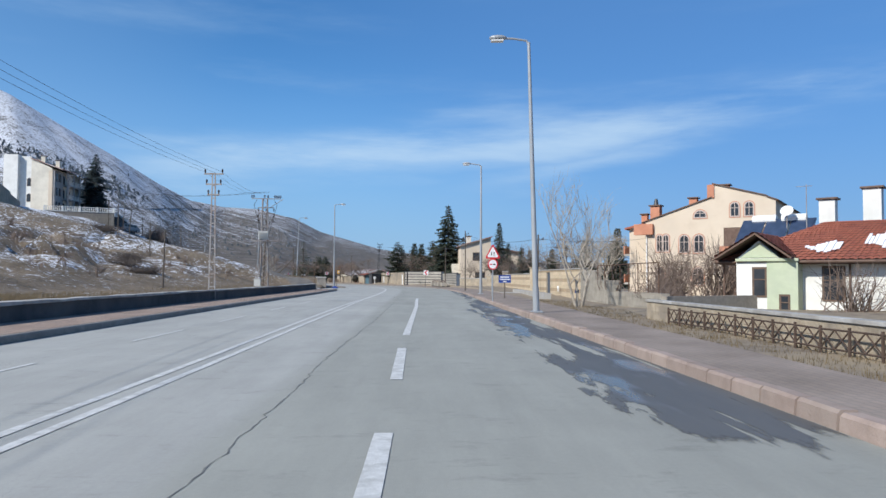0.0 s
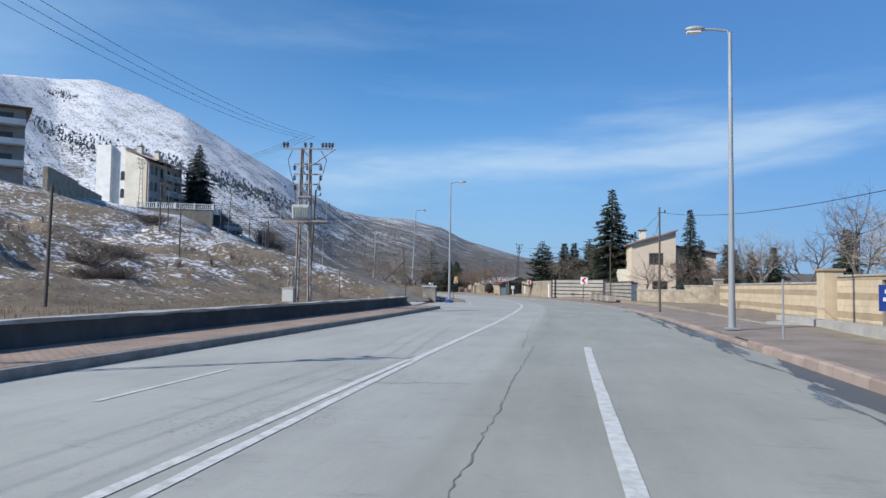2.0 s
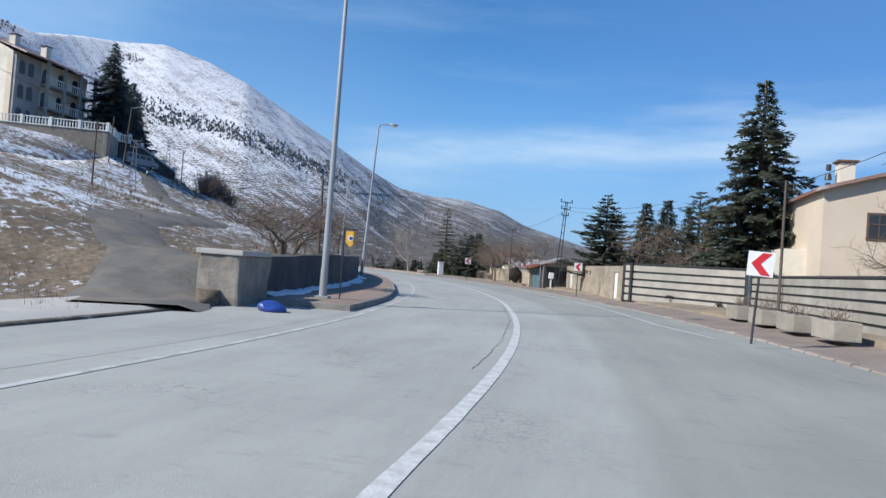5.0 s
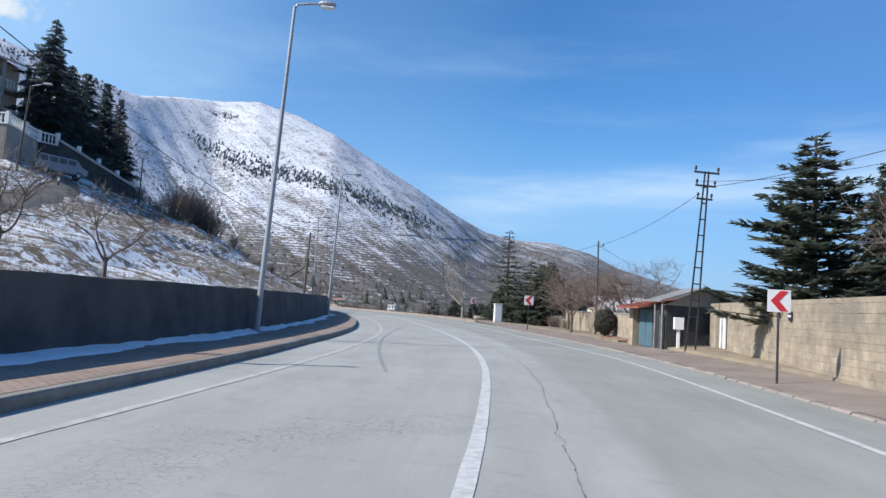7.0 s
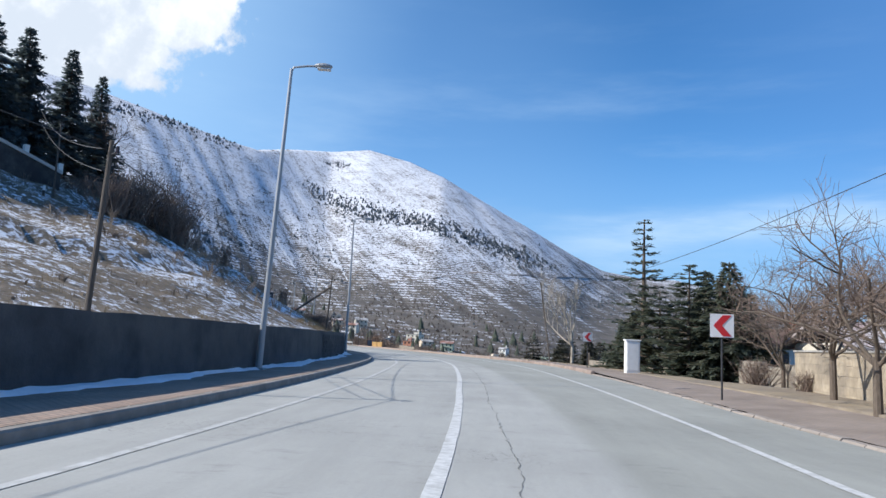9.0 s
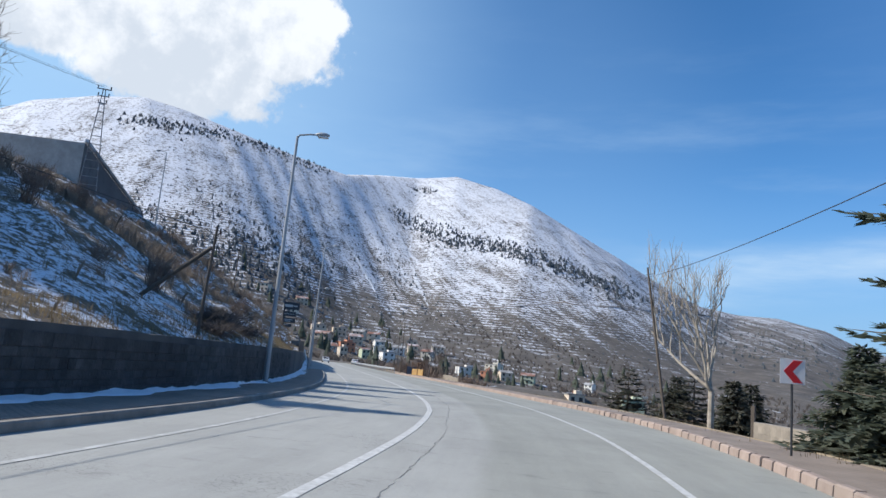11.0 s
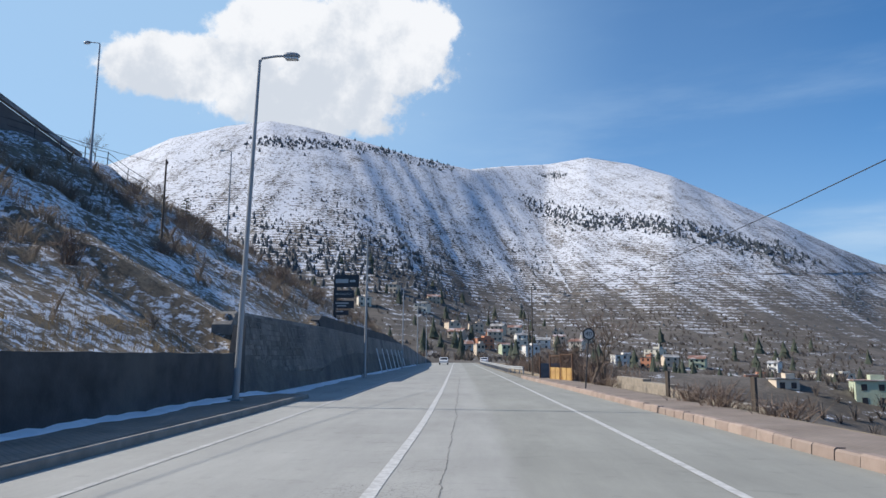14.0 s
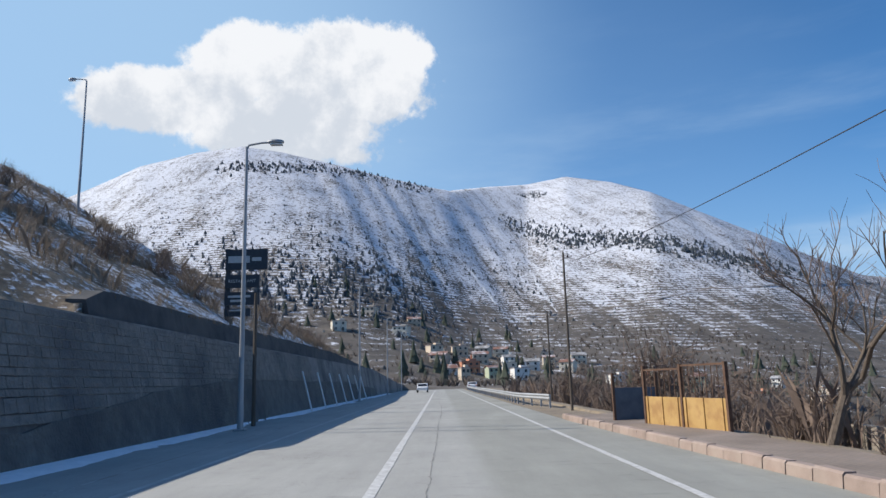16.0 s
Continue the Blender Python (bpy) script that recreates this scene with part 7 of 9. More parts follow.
ez, rzz = 3.25, 5.4
tiled_slope(h2, (-0.7, -0.75, ez), (14.4, -0.75, ez), (10.2, 4.4, rzz), (3.4, 4.4, rzz), 16, 46, M["tile_red"])
tiled_slope(h2, (-0.7, 9.7, ez), (-0.7, -0.75, ez), (3.4, 4.4, rzz), (3.4, 4.4, rzz), 16, 30, M["tile_red"])
tiled_slope(h2, (-0.6, -1.5, 3.4), (1.36, -1.5, 4.62), (1.36, 2.9, 4.62), (-0.6, 0.7, 3.4), 5, 8, M["tile_red"])
tiled_slope(h2, (3.0, -1.5, 3.4), (1.36, -1.5, 4.62), (1.36, 2.9, 4.62), (3.0, 0.7, 3.4), 5, 8, M["tile_red"])
part("soffit", box(BM(), (6.85, 4.475, 3.12), (15.0, 10.3, 0.08)), M["eave"], h2)
part("gutter", tube(BM(), (-0.75, -0.8, 3.2), (14.4, -0.8, 3.2), 0.07, 0.07, 8), M["eave"], h2)
for u, w_ in ((-0.55, 0), (5.2, 0)):
    part("downpipe", tube(BM(), (u, -0.1, 0.1), (u, -0.1, 3.1), 0.05, 0.05, 8), M["eave"], h2)
chimney(h2, 3.15, 6.2, 4.4, 6.75, 0.8, "white")
chimney(h2, 5.35, 6.0, 4.4, 7.2, 0.85, "white")
for a, b, c, e in ((3.1, 4.7, 0.1, 0.42), (5.6, 9.6, 0.06, 0.78)):
    # melting snow that lingers between the tile ribs
    n_, vv, ff = int((b - a) / 0.16), [], []
    for i in range(n_):
        u0, u1 = a + 0.16 * i, a + 0.16 * (i + 1) - (0.03 if rng.random() < 0.4 else 0)
        lo = c + rng.uniform(0, 0.06) + 0.02 * abs(i - n_ / 2)
        hi = e - rng.uniform(0, 0.1) - (0.2 * (1 - i / (0.4 * n_)) if i < 0.4 * n_ else 0)
        base = len(vv)
        for u, v in ((u0, lo), (u1, lo), (u1, max(hi, lo + 0.04)), (u0, max(hi, lo + 0.04))):
            vv.append((u + 0.2 * v, -0.75 + 5.15 * v, ez + (rzz - ez) * v + 0.115))
        ff.append((base, base + 1, base + 2, base + 3))
    sn = mesh_object("roof_snow", vv, ff, M["snow"], h2)
    sol = sn.modifiers.new("thickness", "SOLIDIFY")
    sol.thickness, sol.offset = 0.04, 1
sp = thing("solar_heater", h2.matrix_world @ pose(0.6, 5.6, 4.3, 0, 0, 0), "rooftop solar water heater with dark panels and white tanks", "solar heater")
for k in range(3):
    part("solar_panel", box(BM(), (-1.4 + 1.35 * k, -0.2, 0.75), (1.25, 2.5, 0.08), tilt=Matrix.Rotation(radians(38), 4, "X")), M["panel"], sp)
for k in range(2):
    part("tank", tube(BM(), (-1.5 + 1.6 * k, 0.85, 1.55), (-0.2 + 1.6 * k, 0.85, 1.55), 0.27, 0.27, 14), M["frame_white"], sp)
bm = BM()
for k in range(4):
    tube(bm, (-1.6 + 1.1 * k, 0.8, -0.9), (-1.6 + 1.1 * k, 0.8, 1.4), 0.03, 0.03, 6)
part("stand", bm, M["lattice"], sp)
ds = thing("satellite_dish", h2.matrix_world @ pose(1.15, 5.6, 5.75, 0, 0, 0), "white satellite dish on a roof bracket", "satellite dish")
part("mast", tube(BM(), (0, 0, -1.4), (0, 0, 0.5), 0.03, 0.03, 6), M["lattice"], ds)
bm = BM()
bmesh.ops.create_uvsphere(bm, u_segments=18, v_segments=10, radius=0.36)
bmesh.ops.transform(bm, matrix=Matrix.Translation((0, 0, 0.5)) @ Matrix.Rotation(radians(60), 4, "X") @ Matrix.Diagonal((1, 1, 0.22, 1)), verts=bm.verts)
part("dish", bm, M["frame_white"], ds)
an = thing("aerial", h2.matrix_world @ pose(2.3, 5.0, 4.6, 0, 0, 0), "thin television aerial mast on the roof", "aerial")
part("mast", tube(BM(), (0, 0, 0), (0, 0, 3.0), 0.025, 0.02, 6), M["lattice"], an)
bm = BM()
tube(bm, (-0.5, 0, 2.9), (0.3, 0, 2.9), 0.012, 0.012, 5)
for k in range(6):
    tube(bm, (-0.45 + 0.13 * k, -0.2, 2.9), (-0.45 + 0.13 * k, 0.2, 2.9), 0.008, 0.008, 4)
part("yagi", bm, M["lattice"], an)

# cream house behind the conifers
h3 = thing("villa", face_frame(-0.4, 110.6, 0.0, 0.995, 0.1), "cream villa with a single-pitch brown roof behind conifers", "house")
part("wall", prism(BM(), [(1.2, 0), (5.9, 0), (5.9, 7.75), (1.2, 6.4)], 0, 9), M["cream"], h3)
part("porch", box(BM(), (0.7, 5.0, 1.8), (1.2, 5, 3.6)), M["pale"], h3)
plate_roof(h3, [(0.9, -0.4, 6.4), (6.1, -0.4, 7.9), (6.1, 9.5, 7.9), (0.9, 9.5, 6.4)], 0.16, M["roof_brown"])
plate_roof(h3, [(6.0, 3.4, 6.5), (11.4, 3.4, 5.6), (11.4, 9.5, 5.6), (6.0, 9.5, 6.5)], 0.16, M["roof_brown"])
part("wing", prism(BM(), [(5.9, 0), (11, 0), (11, 5.4), (5.9, 6.3)], 4.0, 9), M["cream"], h3)
window(h3, 3.8, 4.7, 1.4, 1.2, 0.0, "frame_dark", sub=3)
window(h3, 8.6, 4.2, 1.2, 1.2, 4.0, "frame_white")
window(h3, 4.2, 1.6, 1.5, 1.3, 0.0, "frame_dark", sub=3)
chimney(h3, 2.6, 2.0, 6.5, 7.9, 0.7, "pale")
bm = BM()
for k in range(3):
    tube(bm, (1.8, 1.8, 6.6 + 0.45 * k), (1.8, 1.8, 6.9 + 0.45 * k), 0.12 + 0.06 * (k == 1), 0.12, 10)
part("cowl", bm, M["dark_metal"], h3)

# white apartment house on the hill, with its terrace
hz, ht = 11.4, 12.9
h4 = thing("hillside_house", pose(-88.4, 131.3, hz, 0, 0, 8), "white three-storey house on the hill with balconies and chimneys", "house")
part("tower", box(BM(), (4.2, 4.6, ht / 2 - 1.0), (4.8, 8.8, ht + 1.9)), M["white"], h4)
part("stair_tower", box(BM(), (3.2, 0.0, ht / 2 - 1.0), (2.6, 1.4, ht + 2.3), bevel=0.05), M["white"], h4)
part("wall", prism(BM(), [(6.6, -2), (10.4, -2), (10.4, ht - 2.3), (6.6, ht - 0.4)], 0.1, 12.4), M["pale"], h4)
part("corner_strip", box(BM(), (10.2, 0.08, ht / 2 - 2.3), (0.7, 0.2, ht - 0.9)), M["cream"], h4)
# facade shade is in the colour; the sunny end wall stays pale
part("facade", box(BM(), (10.6, 2.0, ht / 2 - 2.2), (0.6, 3.8, ht - 1.0)), M["shaded_plaster"], h4)
for k in range(3):
    z = ht - 3.9 - 2.75 * k
    for j in range(2):
        w = window(h4, 1.0 + 1.35 * j, z, 0.72, 1.5, 0.0, "frame_dark", arched=True, sub=1)
        w.matrix_basis = pose(10.92, 0, 0, 0, 0, 90)
    for j in range(3):
        w = window(h4, 5.2 + 2.5 * j, z, 0.9, 1.7, 0.0, "frame_dark", arched=True, sub=1)
        w.matrix_basis = pose(10.42, 0, 0, 0, 0, 90)
    b = part("balcony", box(BM(), (11.1, 8.2, z - 1.2), (1.5, 8.6, 0.22), bevel=0.02), M["shaded_plaster"], h4)
    part("rail", box(BM(), (11.75, 8.2, z - 0.28), (0.16, 8.6, 0.1)), M["white"], b)
    first = part("baluster", tube(BM(), (0, 0, -1.1), (0, 0, -0.3), 0.055, 0.045, 6), M["white"], b)
    first.location = (11.75, 4.2, z)
    for j in range(1, 24):
        ob = new("baluster", first.data)
        ob.parent, ob.location = b, (11.75, 4.2 + 0.35 * j, z)
    for j in range(4):
        part("balcony_post", box(BM(), (11.7, 4.1 + 2.75 * j, z + 0.2), (0.34, 0.34, 2.7)), M["shaded_plaster"], b)
for u, z in ((6.2, ht - 5.0), (6.2, ht - 8.0)):
    window(h4, u, z, 0.7, 1.5, 0.2, "frame_dark", arched=True, sub=1)
plate_roof(h4, [(6.5, -0.2, ht - 0.3), (12.4, -0.2, ht - 2.4), (12.4, 12.9, ht - 2.4), (6.5, 12.9, ht - 0.3)], 0.2, M["roof_brown"])
chimney(h4, 7.4, 3.4, ht - 1.2, ht + 0.5, 0.8, "pale")
chimney(h4, 8.6, 7.0, ht - 1.6, ht + 0.2, 0.8, "pale")


def balusters(owner, ln, za, zb):
    """Turned balusters between a foot rail and a hand rail that run from za to zb."""
    for h, w in ((0.06, 0.2), (0.88, 0.18)):
        part("rail", prism(BM(), [(0, za + h - 0.05), (ln, zb + h - 0.05), (ln, zb + h + 0.05), (0, za + h + 0.05)], -w / 2, w / 2), M["white"], owner)
    bm = BM()
    tube(bm, (0, 0, 0.1), (0, 0, 0.42), 0.04, 0.08, 8)
    tube(bm, (0, 0, 0.42), (0, 0, 0.85), 0.08, 0.04, 8)
    first = part("baluster", bm, M["white"], owner)
    first.location = (0.2, 0, za + (zb - za) * 0.2 / ln)
    for k in range(1, int((ln - 0.2) / 0.32)):
        ob = new("baluster", first.data)
        u = 0.2 + 0.32 * k
        ob.parent, ob.location = owner, (u, 0, za + (zb - za) * u / ln)
    n = max(1, round(ln / 3))
    for k in range(n + 1):
        part("newel", box(BM(), (ln * k / n, 0, za + (zb - za) * k / n + 0.5), (0.3, 0.3, 1.05), bevel=0.02), M["white"], owner)


def wall_line(p, q):
    return pose(p[0], p[1], 0, 0, 0, math.degrees(math.atan2(q[1] - p[1], q[0] - p[0]))), math.hypot(q[0] - p[0], q[1] - p[1])


# terrace corners: far end, front corner, back of the side, head and foot of the slope
TA, TC, TD, TE, TG = (-78.6, 131.4), (-68.0, 137.2), (-70.6, 141.6), (-70.4, 143.2), (-71.4, 152.6)
tw2, L2 = two_point_wall("terrace_wall", TC, TA, 8.6, 13.7, 0.5, M["mortar"], "grey-brown block terrace wall below the hillside house", [M["rubble"]], 0.4, 0.8, M["coping"], singly=False)
two_point_wall("terrace_wall", TD, TC, 8.6, 13.7, 0.5, M["block"], "grey-brown block side of the terrace", [M["block"]], 0.4, 0.8, M["coping"], singly=False, seed=5)
fill = tagged(part("terrace", prism(BM(), [(-69.2, 137.4), (-71.2, 142.4), (-80.0, 143.5), (-79.0, 132.6)], -13.6, -12.6), M["concrete"], None), "paved terrace in front of the hillside house", "terrace", kind="structure")
fill.matrix_world = pose(0, 0, 0, 90, 0, 0)
for p, q, za, zb in ((TC, TA, 13.78, 13.78), (TC, TD, 13.78, 13.5), (TD, TE, 13.5, 13.5)):
    m, ln = wall_line(p, q)
    balusters(thing("balustrade", m, "white balustrade along the terrace edge", "balustrade"), ln, za, zb)
m, ln = wall_line(TD, TE)
tw = tagged(new("terrace_wall"), "short shaded wall joining the terrace to the slope", "wall", kind="structure")
tw.matrix_world = m
# stone_dark gives this wall and the sloping one their shade as colour
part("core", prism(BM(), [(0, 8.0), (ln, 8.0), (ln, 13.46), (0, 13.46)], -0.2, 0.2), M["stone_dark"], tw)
m, ln = wall_line(TE, TG)
tw = tagged(new("terrace_wall"), "garden wall coloured dark for shade, sloping down below tall spruces", "wall", kind="structure")
tw.matrix_world = m
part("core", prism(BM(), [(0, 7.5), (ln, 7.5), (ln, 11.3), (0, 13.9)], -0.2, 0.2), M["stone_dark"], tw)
part("coping", prism(BM(), [(0, 13.9), (ln, 11.3), (ln, 11.52), (0, 14.12)], -0.3, 0.3), M["concrete_pale"], tw)
for k in range(5):
    part("newel", box(BM(), (ln * k / 4, 0, 14.3 - 2.6 * k / 4), (0.3, 0.3, 0.7), bevel=0.02), M["white"], tw)
x, y = -64.3, 136.0
z = ground_z(x, y)
yl = thing("yard_lamp", pose(x, y, z), "thin wooden yard lamp with a pale flat head", "street lamp")
part("post", tube(BM(), (0, 0, -0.3), (0.35, 0.2, 16.3 - z), 0.09, 0.06, 8), M["wood_pole"], yl)
part("arm", tube(BM(), (0.35, 0.2, 16.2 - z), (1.2, 0.75, 16.5 - z), 0.03, 0.03, 6), M["steel"], yl)
part("lamp_head", box(BM(), (1.35, 0.85, 16.5 - z), (0.6, 0.25, 0.12), turn=32, bevel=0.04), M["white"], yl)
wood_pole(-64.8, 134.4, ground_z(-64.8, 134.4), 5.0, 0.2, 0.1, arms=0, label="thin wooden post beside the terrace wall")
ladder_pole(-50.2, 122.4, ground_z(-50.2, 122.4), 4.2, 40, 0.3, "small lattice pole on the bank", arms=2)
for x, y in ((-63.6, 139.0), (-68.4, 150.4)):
    bo = thing("marker_post", pose(x, y, ground_z(x, y)), "short black and white marker post beside the drive", "bollard")
    part("shaft", tube(BM(), (0, 0, -0.2), (0, 0, 0.45), 0.08, 0.08, 10), M["sign_black"], bo)
    part("band", tube(BM(), (0, 0, 0.45), (0, 0, 0.75), 0.085, 0.08, 10), M["sign_white"], bo)
h5 = thing("upper_house", pose(-74.6, 90.1, 15.2, 0, 0, 48), "three-storey house with terraces on the hill, its wall greyed for shade", "house")
# wall colour greyed for the shaded face
part("wall", box(BM(), (5, 4, 1.7), (10, 8, 9.0)), M["shaded_plaster"], h5)
plate_roof(h5, [(-0.6, -0.8, 6.3), (10.6, -0.8, 6.3), (10.6, 8.6, 6.3), (-0.6, 8.6, 6.3)], 0.2, M["eave"])
for z in (0.2, 2.7, 5.0):
    for u in (2.0, 5.0, 8.0):
        window(h5, u, z, 1.5, 1.1, 0.0, "frame_dark")
    b = part("balcony", box(BM(), (5, -0.6, z - 1.0), (10, 1.2, 0.16)), M["concrete"], h5)
    part("railing", box(BM(), (5, -1.15, z - 0.6), (10, 0.08, 0.7)), M["white"], b)


for (xa, ya), (xb, yb), zt in (((-63.5, 96.5), (-69.5, 108.0), 15.3), ((-69.5, 108.0), (-75.5, 119.5), 15.0)):
    gz = min(ground_z(xa, ya), ground_z(xb, yb)) - 1.0
    tw3, L3 = two_point_wall("terrace_wall", (xb, yb), (xa, ya), gz, max(zt - 1.0, gz + 2.2), 0.5, M["cutstone"], "brown stone garden terrace wall on the hillside", [M["cutstone"]], 0.4, 0.8, M["coping"], singly=False, seed=41)

# ---- right-hand walls and gates ----
two_point_wall("garden_wall", at_road(-14, 11.5), at_road(25, 11.5), -0.5, 0.6, 0.22, M["mortar"], "low cut-stone garden wall with a pale coping", [M["cutstone"]], 0.27, 0.8, M["coping"], seed=3)
xf = thing("iron_fence", Matrix(), "rusty low iron fence of crossed bars along the verge", "fence")
ss = np.arange(-6, 22, 0.9)
for k, s in enumerate(ss):
    x, y = at_road(float(s), 11.15)
    z = ground_z(x, y)
    part("post", tube(BM(), (x, y, z - 0.2), (x, y, z + 0.52), 0.032, 0.032, 6), M["rust_dark"], xf)
    if k:
        a, b = prev, (x, y, z)
        bm = BM()
        for h in (0.1, 0.46):
            tube(bm, (a[0], a[1], a[2] + h), (b[0], b[1], b[2] + h), 0.02, 0.02, 5)
        part("rail", bm, M["rust_dark"], xf)
        bm = BM()
        mx, my, mz = (a[0] + b[0]) / 2, (a[1] + b[1]) / 2, (a[2] + b[2]) / 2
        for p, q in ((a, (mx, my, mz)), ((mx, my, mz), b)):
            tube(bm, (p[0], p[1], p[2] + 0.1), (q[0], q[1], q[2] + 0.46), 0.016, 0.016, 5)
            tube(bm, (p[0], p[1], p[2] + 0.46), (q[0], q[1], q[2] + 0.1), 0.016, 0.016, 5)
        part("cross_bar", bm, M["rust_dark"], xf)
    prev = (x, y, z)
Lb = math.dist((11.2, 33.2), (9.7, 47.3))
two_point_wall("block_wall", (11.2, 33.2), (9.7, 47.3), -0.7, 1.9, 0.4, M["mortar"], "stepped grey concrete-block retaining wall", [M["block"]], 0.2, 0.9, None, seed=4, step=[(0, 1.9), (3.4, 1.3), (7.2, 0.72), (Lb - 0.01, 0.72)])
two_point_wall("block_wall", (11.2, 33.2), (18.5, 38.0), -0.8, 0.6, 0.4, M["mortar"], "grey block cross wall between the gardens", [M["block"]], 0.2, 0.9, None, seed=5, singly=False)
vr = thing("vine_rail", Matrix(), "thin iron rail on posts with bare vines above the block wall", "railing")
pa, pb = Vector((11.0, 33.6, 0.7)), Vector((9.95, 43.5, 0.7))
part("top_rail", tube(BM(), pa + Vector((0.2, 0, 1.45)), pb + Vector((0.2, 0, 1.45)), 0.025, 0.025, 6), M["rust"], vr)
for k in range(8):
    c = pa.lerp(pb, k / 7) + Vector((0.2, 0, 0))
    part("post", tube(BM(), c, c + Vector((0, 0, 1.47)), 0.025, 0.025, 6), M["rust"], vr)
bm, vn = BM(), random.Random(5)
for k in range(22):
    c = pa.lerp(pb, vn.random()) + Vector((0.2, 0, -0.1))
    for j in range(4):
        e = c + Vector((vn.gauss(0, 0.12), vn.gauss(0, 0.28), vn.uniform(0.25, 0.5)))
        tube(bm, c, e, 0.022 - 0.004 * j, 0.018 - 0.004 * j, 4)
        c = e
part("vines", bm, M["twig"], vr)
# striped sandstone wall with a slate door
stripe = [M["sand_dark"], M["sand_light"], M["sand_light"], M["sand_dark"], M["sand_light"], M["sand_light"]]
p, q = (9.75, 47.4), (8.1, 61.2)
two_point_wall("striped_wall", p, q, -0.3, 2.0, 0.4, M["mortar"], "sandstone garden wall banded in cream and brown", stripe, 0.24, 0.75, M["coping"], gaps=[(3.7, 5.0, 0.1, 1.85)], seed=6)
p2, q2 = (7.9, 62.4), (6.5, 83.4)
two_point_wall("striped_wall", p2, q2, -0.2, 1.75, 0.4, M["mortar"], "sandstone garden wall banded in cream and brown", stripe, 0.24, 0.75, M["coping"], seed=7)
w_ = math.degrees(math.atan2(q[1] - p[1], q[0] - p[0]))
door = thing("garden_door", pose(q[0], q[1], 0, 0, 0, w_ + 180) @ Matrix.Translation((4.35, 0.12, 0.1)), "closed slate-blue steel door set in the sandstone wall", "door")
part("leaf", box(BM(), (0, 0, 0.87), (1.24, 0.06, 1.74), bevel=0.01), M["steel_door"], door)
part("handle", box(BM(), (0.45, -0.06, 0.9), (0.04, 0.06, 0.16)), M["steel"], door)
for k in range(3):
    part("panel", box(BM(), (0, -0.035, 0.35 + 0.52 * k), (1.0, 0.02, 0.4), bevel=0.008), M["steel_door"], door)
pier(8.0, 61.8, -0.1, 2.25, 0.75, M["sand_light"], M["sand_dark"], "square sandstone gate pillar with an arched niche", w_)
pier(6.45, 83.9, -0.1, 2.1, 0.6, M["cutstone"], M["coping"], "square cut-stone gate pillar")
# dark arched plate on the face paints the shaded hollow
part("niche", prism(BM(), [(-0.14, 0.9), (0.14, 0.9)] + [(0.14 * math.cos(math.pi * k / 8), 1.45 + 0.14 * math.sin(math.pi * k / 8)) for k in range(9)], -0.385, -0.37), M["eave"], bpy.data.objects["gate_pier"])
ld = extrude("low_step", 46.5, 62, lambda s: [(11.6, -0.1), (11.6, 0.42), (12.1, 0.42), (12.1, -0.1)], M["concrete"], 1.0)
tagged(ld, "low pale concrete step in front of the striped wall", "step", kind="structure")
sl = extrude("forecourt", 58, 86, lambda s: [(10.3 - 0.02 * (s - 58), 0.0), (10.3 - 0.02 * (s - 58), 0.185), (13.0, 0.22), (13.0, 0.0)], M["concrete"], 1.0)
tagged(sl, "pale concrete forecourt in front of the striped wall", "pavement", kind="structure")
gl = thing("white_bollard", pose(8.9, 52.8, 0.44), "small white garden lamp bollard on the step", "bollard")
part("stem", tube(BM(), (0, 0, 0), (0, 0, 0.22), 0.05, 0.05, 8), M["frame_white"], gl)
part("globe", tube(BM(), (0, 0, 0.22), (0, 0, 0.4), 0.1, 0.07, 10), M["frame_white"], gl)
mp = thing("marker_post", pose(*at_road(50.4, 8.6), 0.15), "thin pale marker post on the footway", "post")
part("post", tube(BM(), (0, 0, -0.1), (0, 0, 1.6), 0.025, 0.025, 6), M["steel"], mp)

two_point_wall("stone_wall", (6.3, 84.4), (4.4, 87.0), 0.0, 1.65, 0.4, M["mortar"], "cut-stone garden wall", [M["cutstone"]], 0.26, 0.5, M["coping"], seed=8)
two_point_wall("stone_wall", (4.4, 87.0), (1.0, 92.0), 0.0, 1.3, 0.4, M["mortar"], "low cut-stone garden wall", [M["cutstone"]], 0.26, 0.5, M["coping"], seed=9)


def board_fence(p0, p1, z0, h, boards, label):
    a, b = Vector((*p0, 0)), Vector((*p1, 0))
    L = (b - a).length
    f = thing("board_gate", pose(b.x, b.y, z0, 0, 0, math.degrees(math.atan2(b.y - a.y, b.x - a.x)) + 180), label, "gate")
    part("backing", box(BM(), (L / 2, 0.05, h / 2), (L, 0.03, h)), M["dark_metal"], f)
    pitch = h / boards
    for k in range(boards):
        part("board", box(BM(), (L / 2, 0, pitch * (k + 0.5)), (L - 0.1, 0.05, pitch * 0.74), bevel=0.006), M["fence_cream"], f)
    for u in (0.0, L):
        part("post", box(BM(), (u, 0, h / 2), (0.16, 0.16, h + 0.1), bevel=0.01), M["dark_metal"], f)
    part("top_rail", box(BM(), (L / 2, 0, h + 0.03), (L, 0.12, 0.08)), M["dark_metal"], f)
    return f


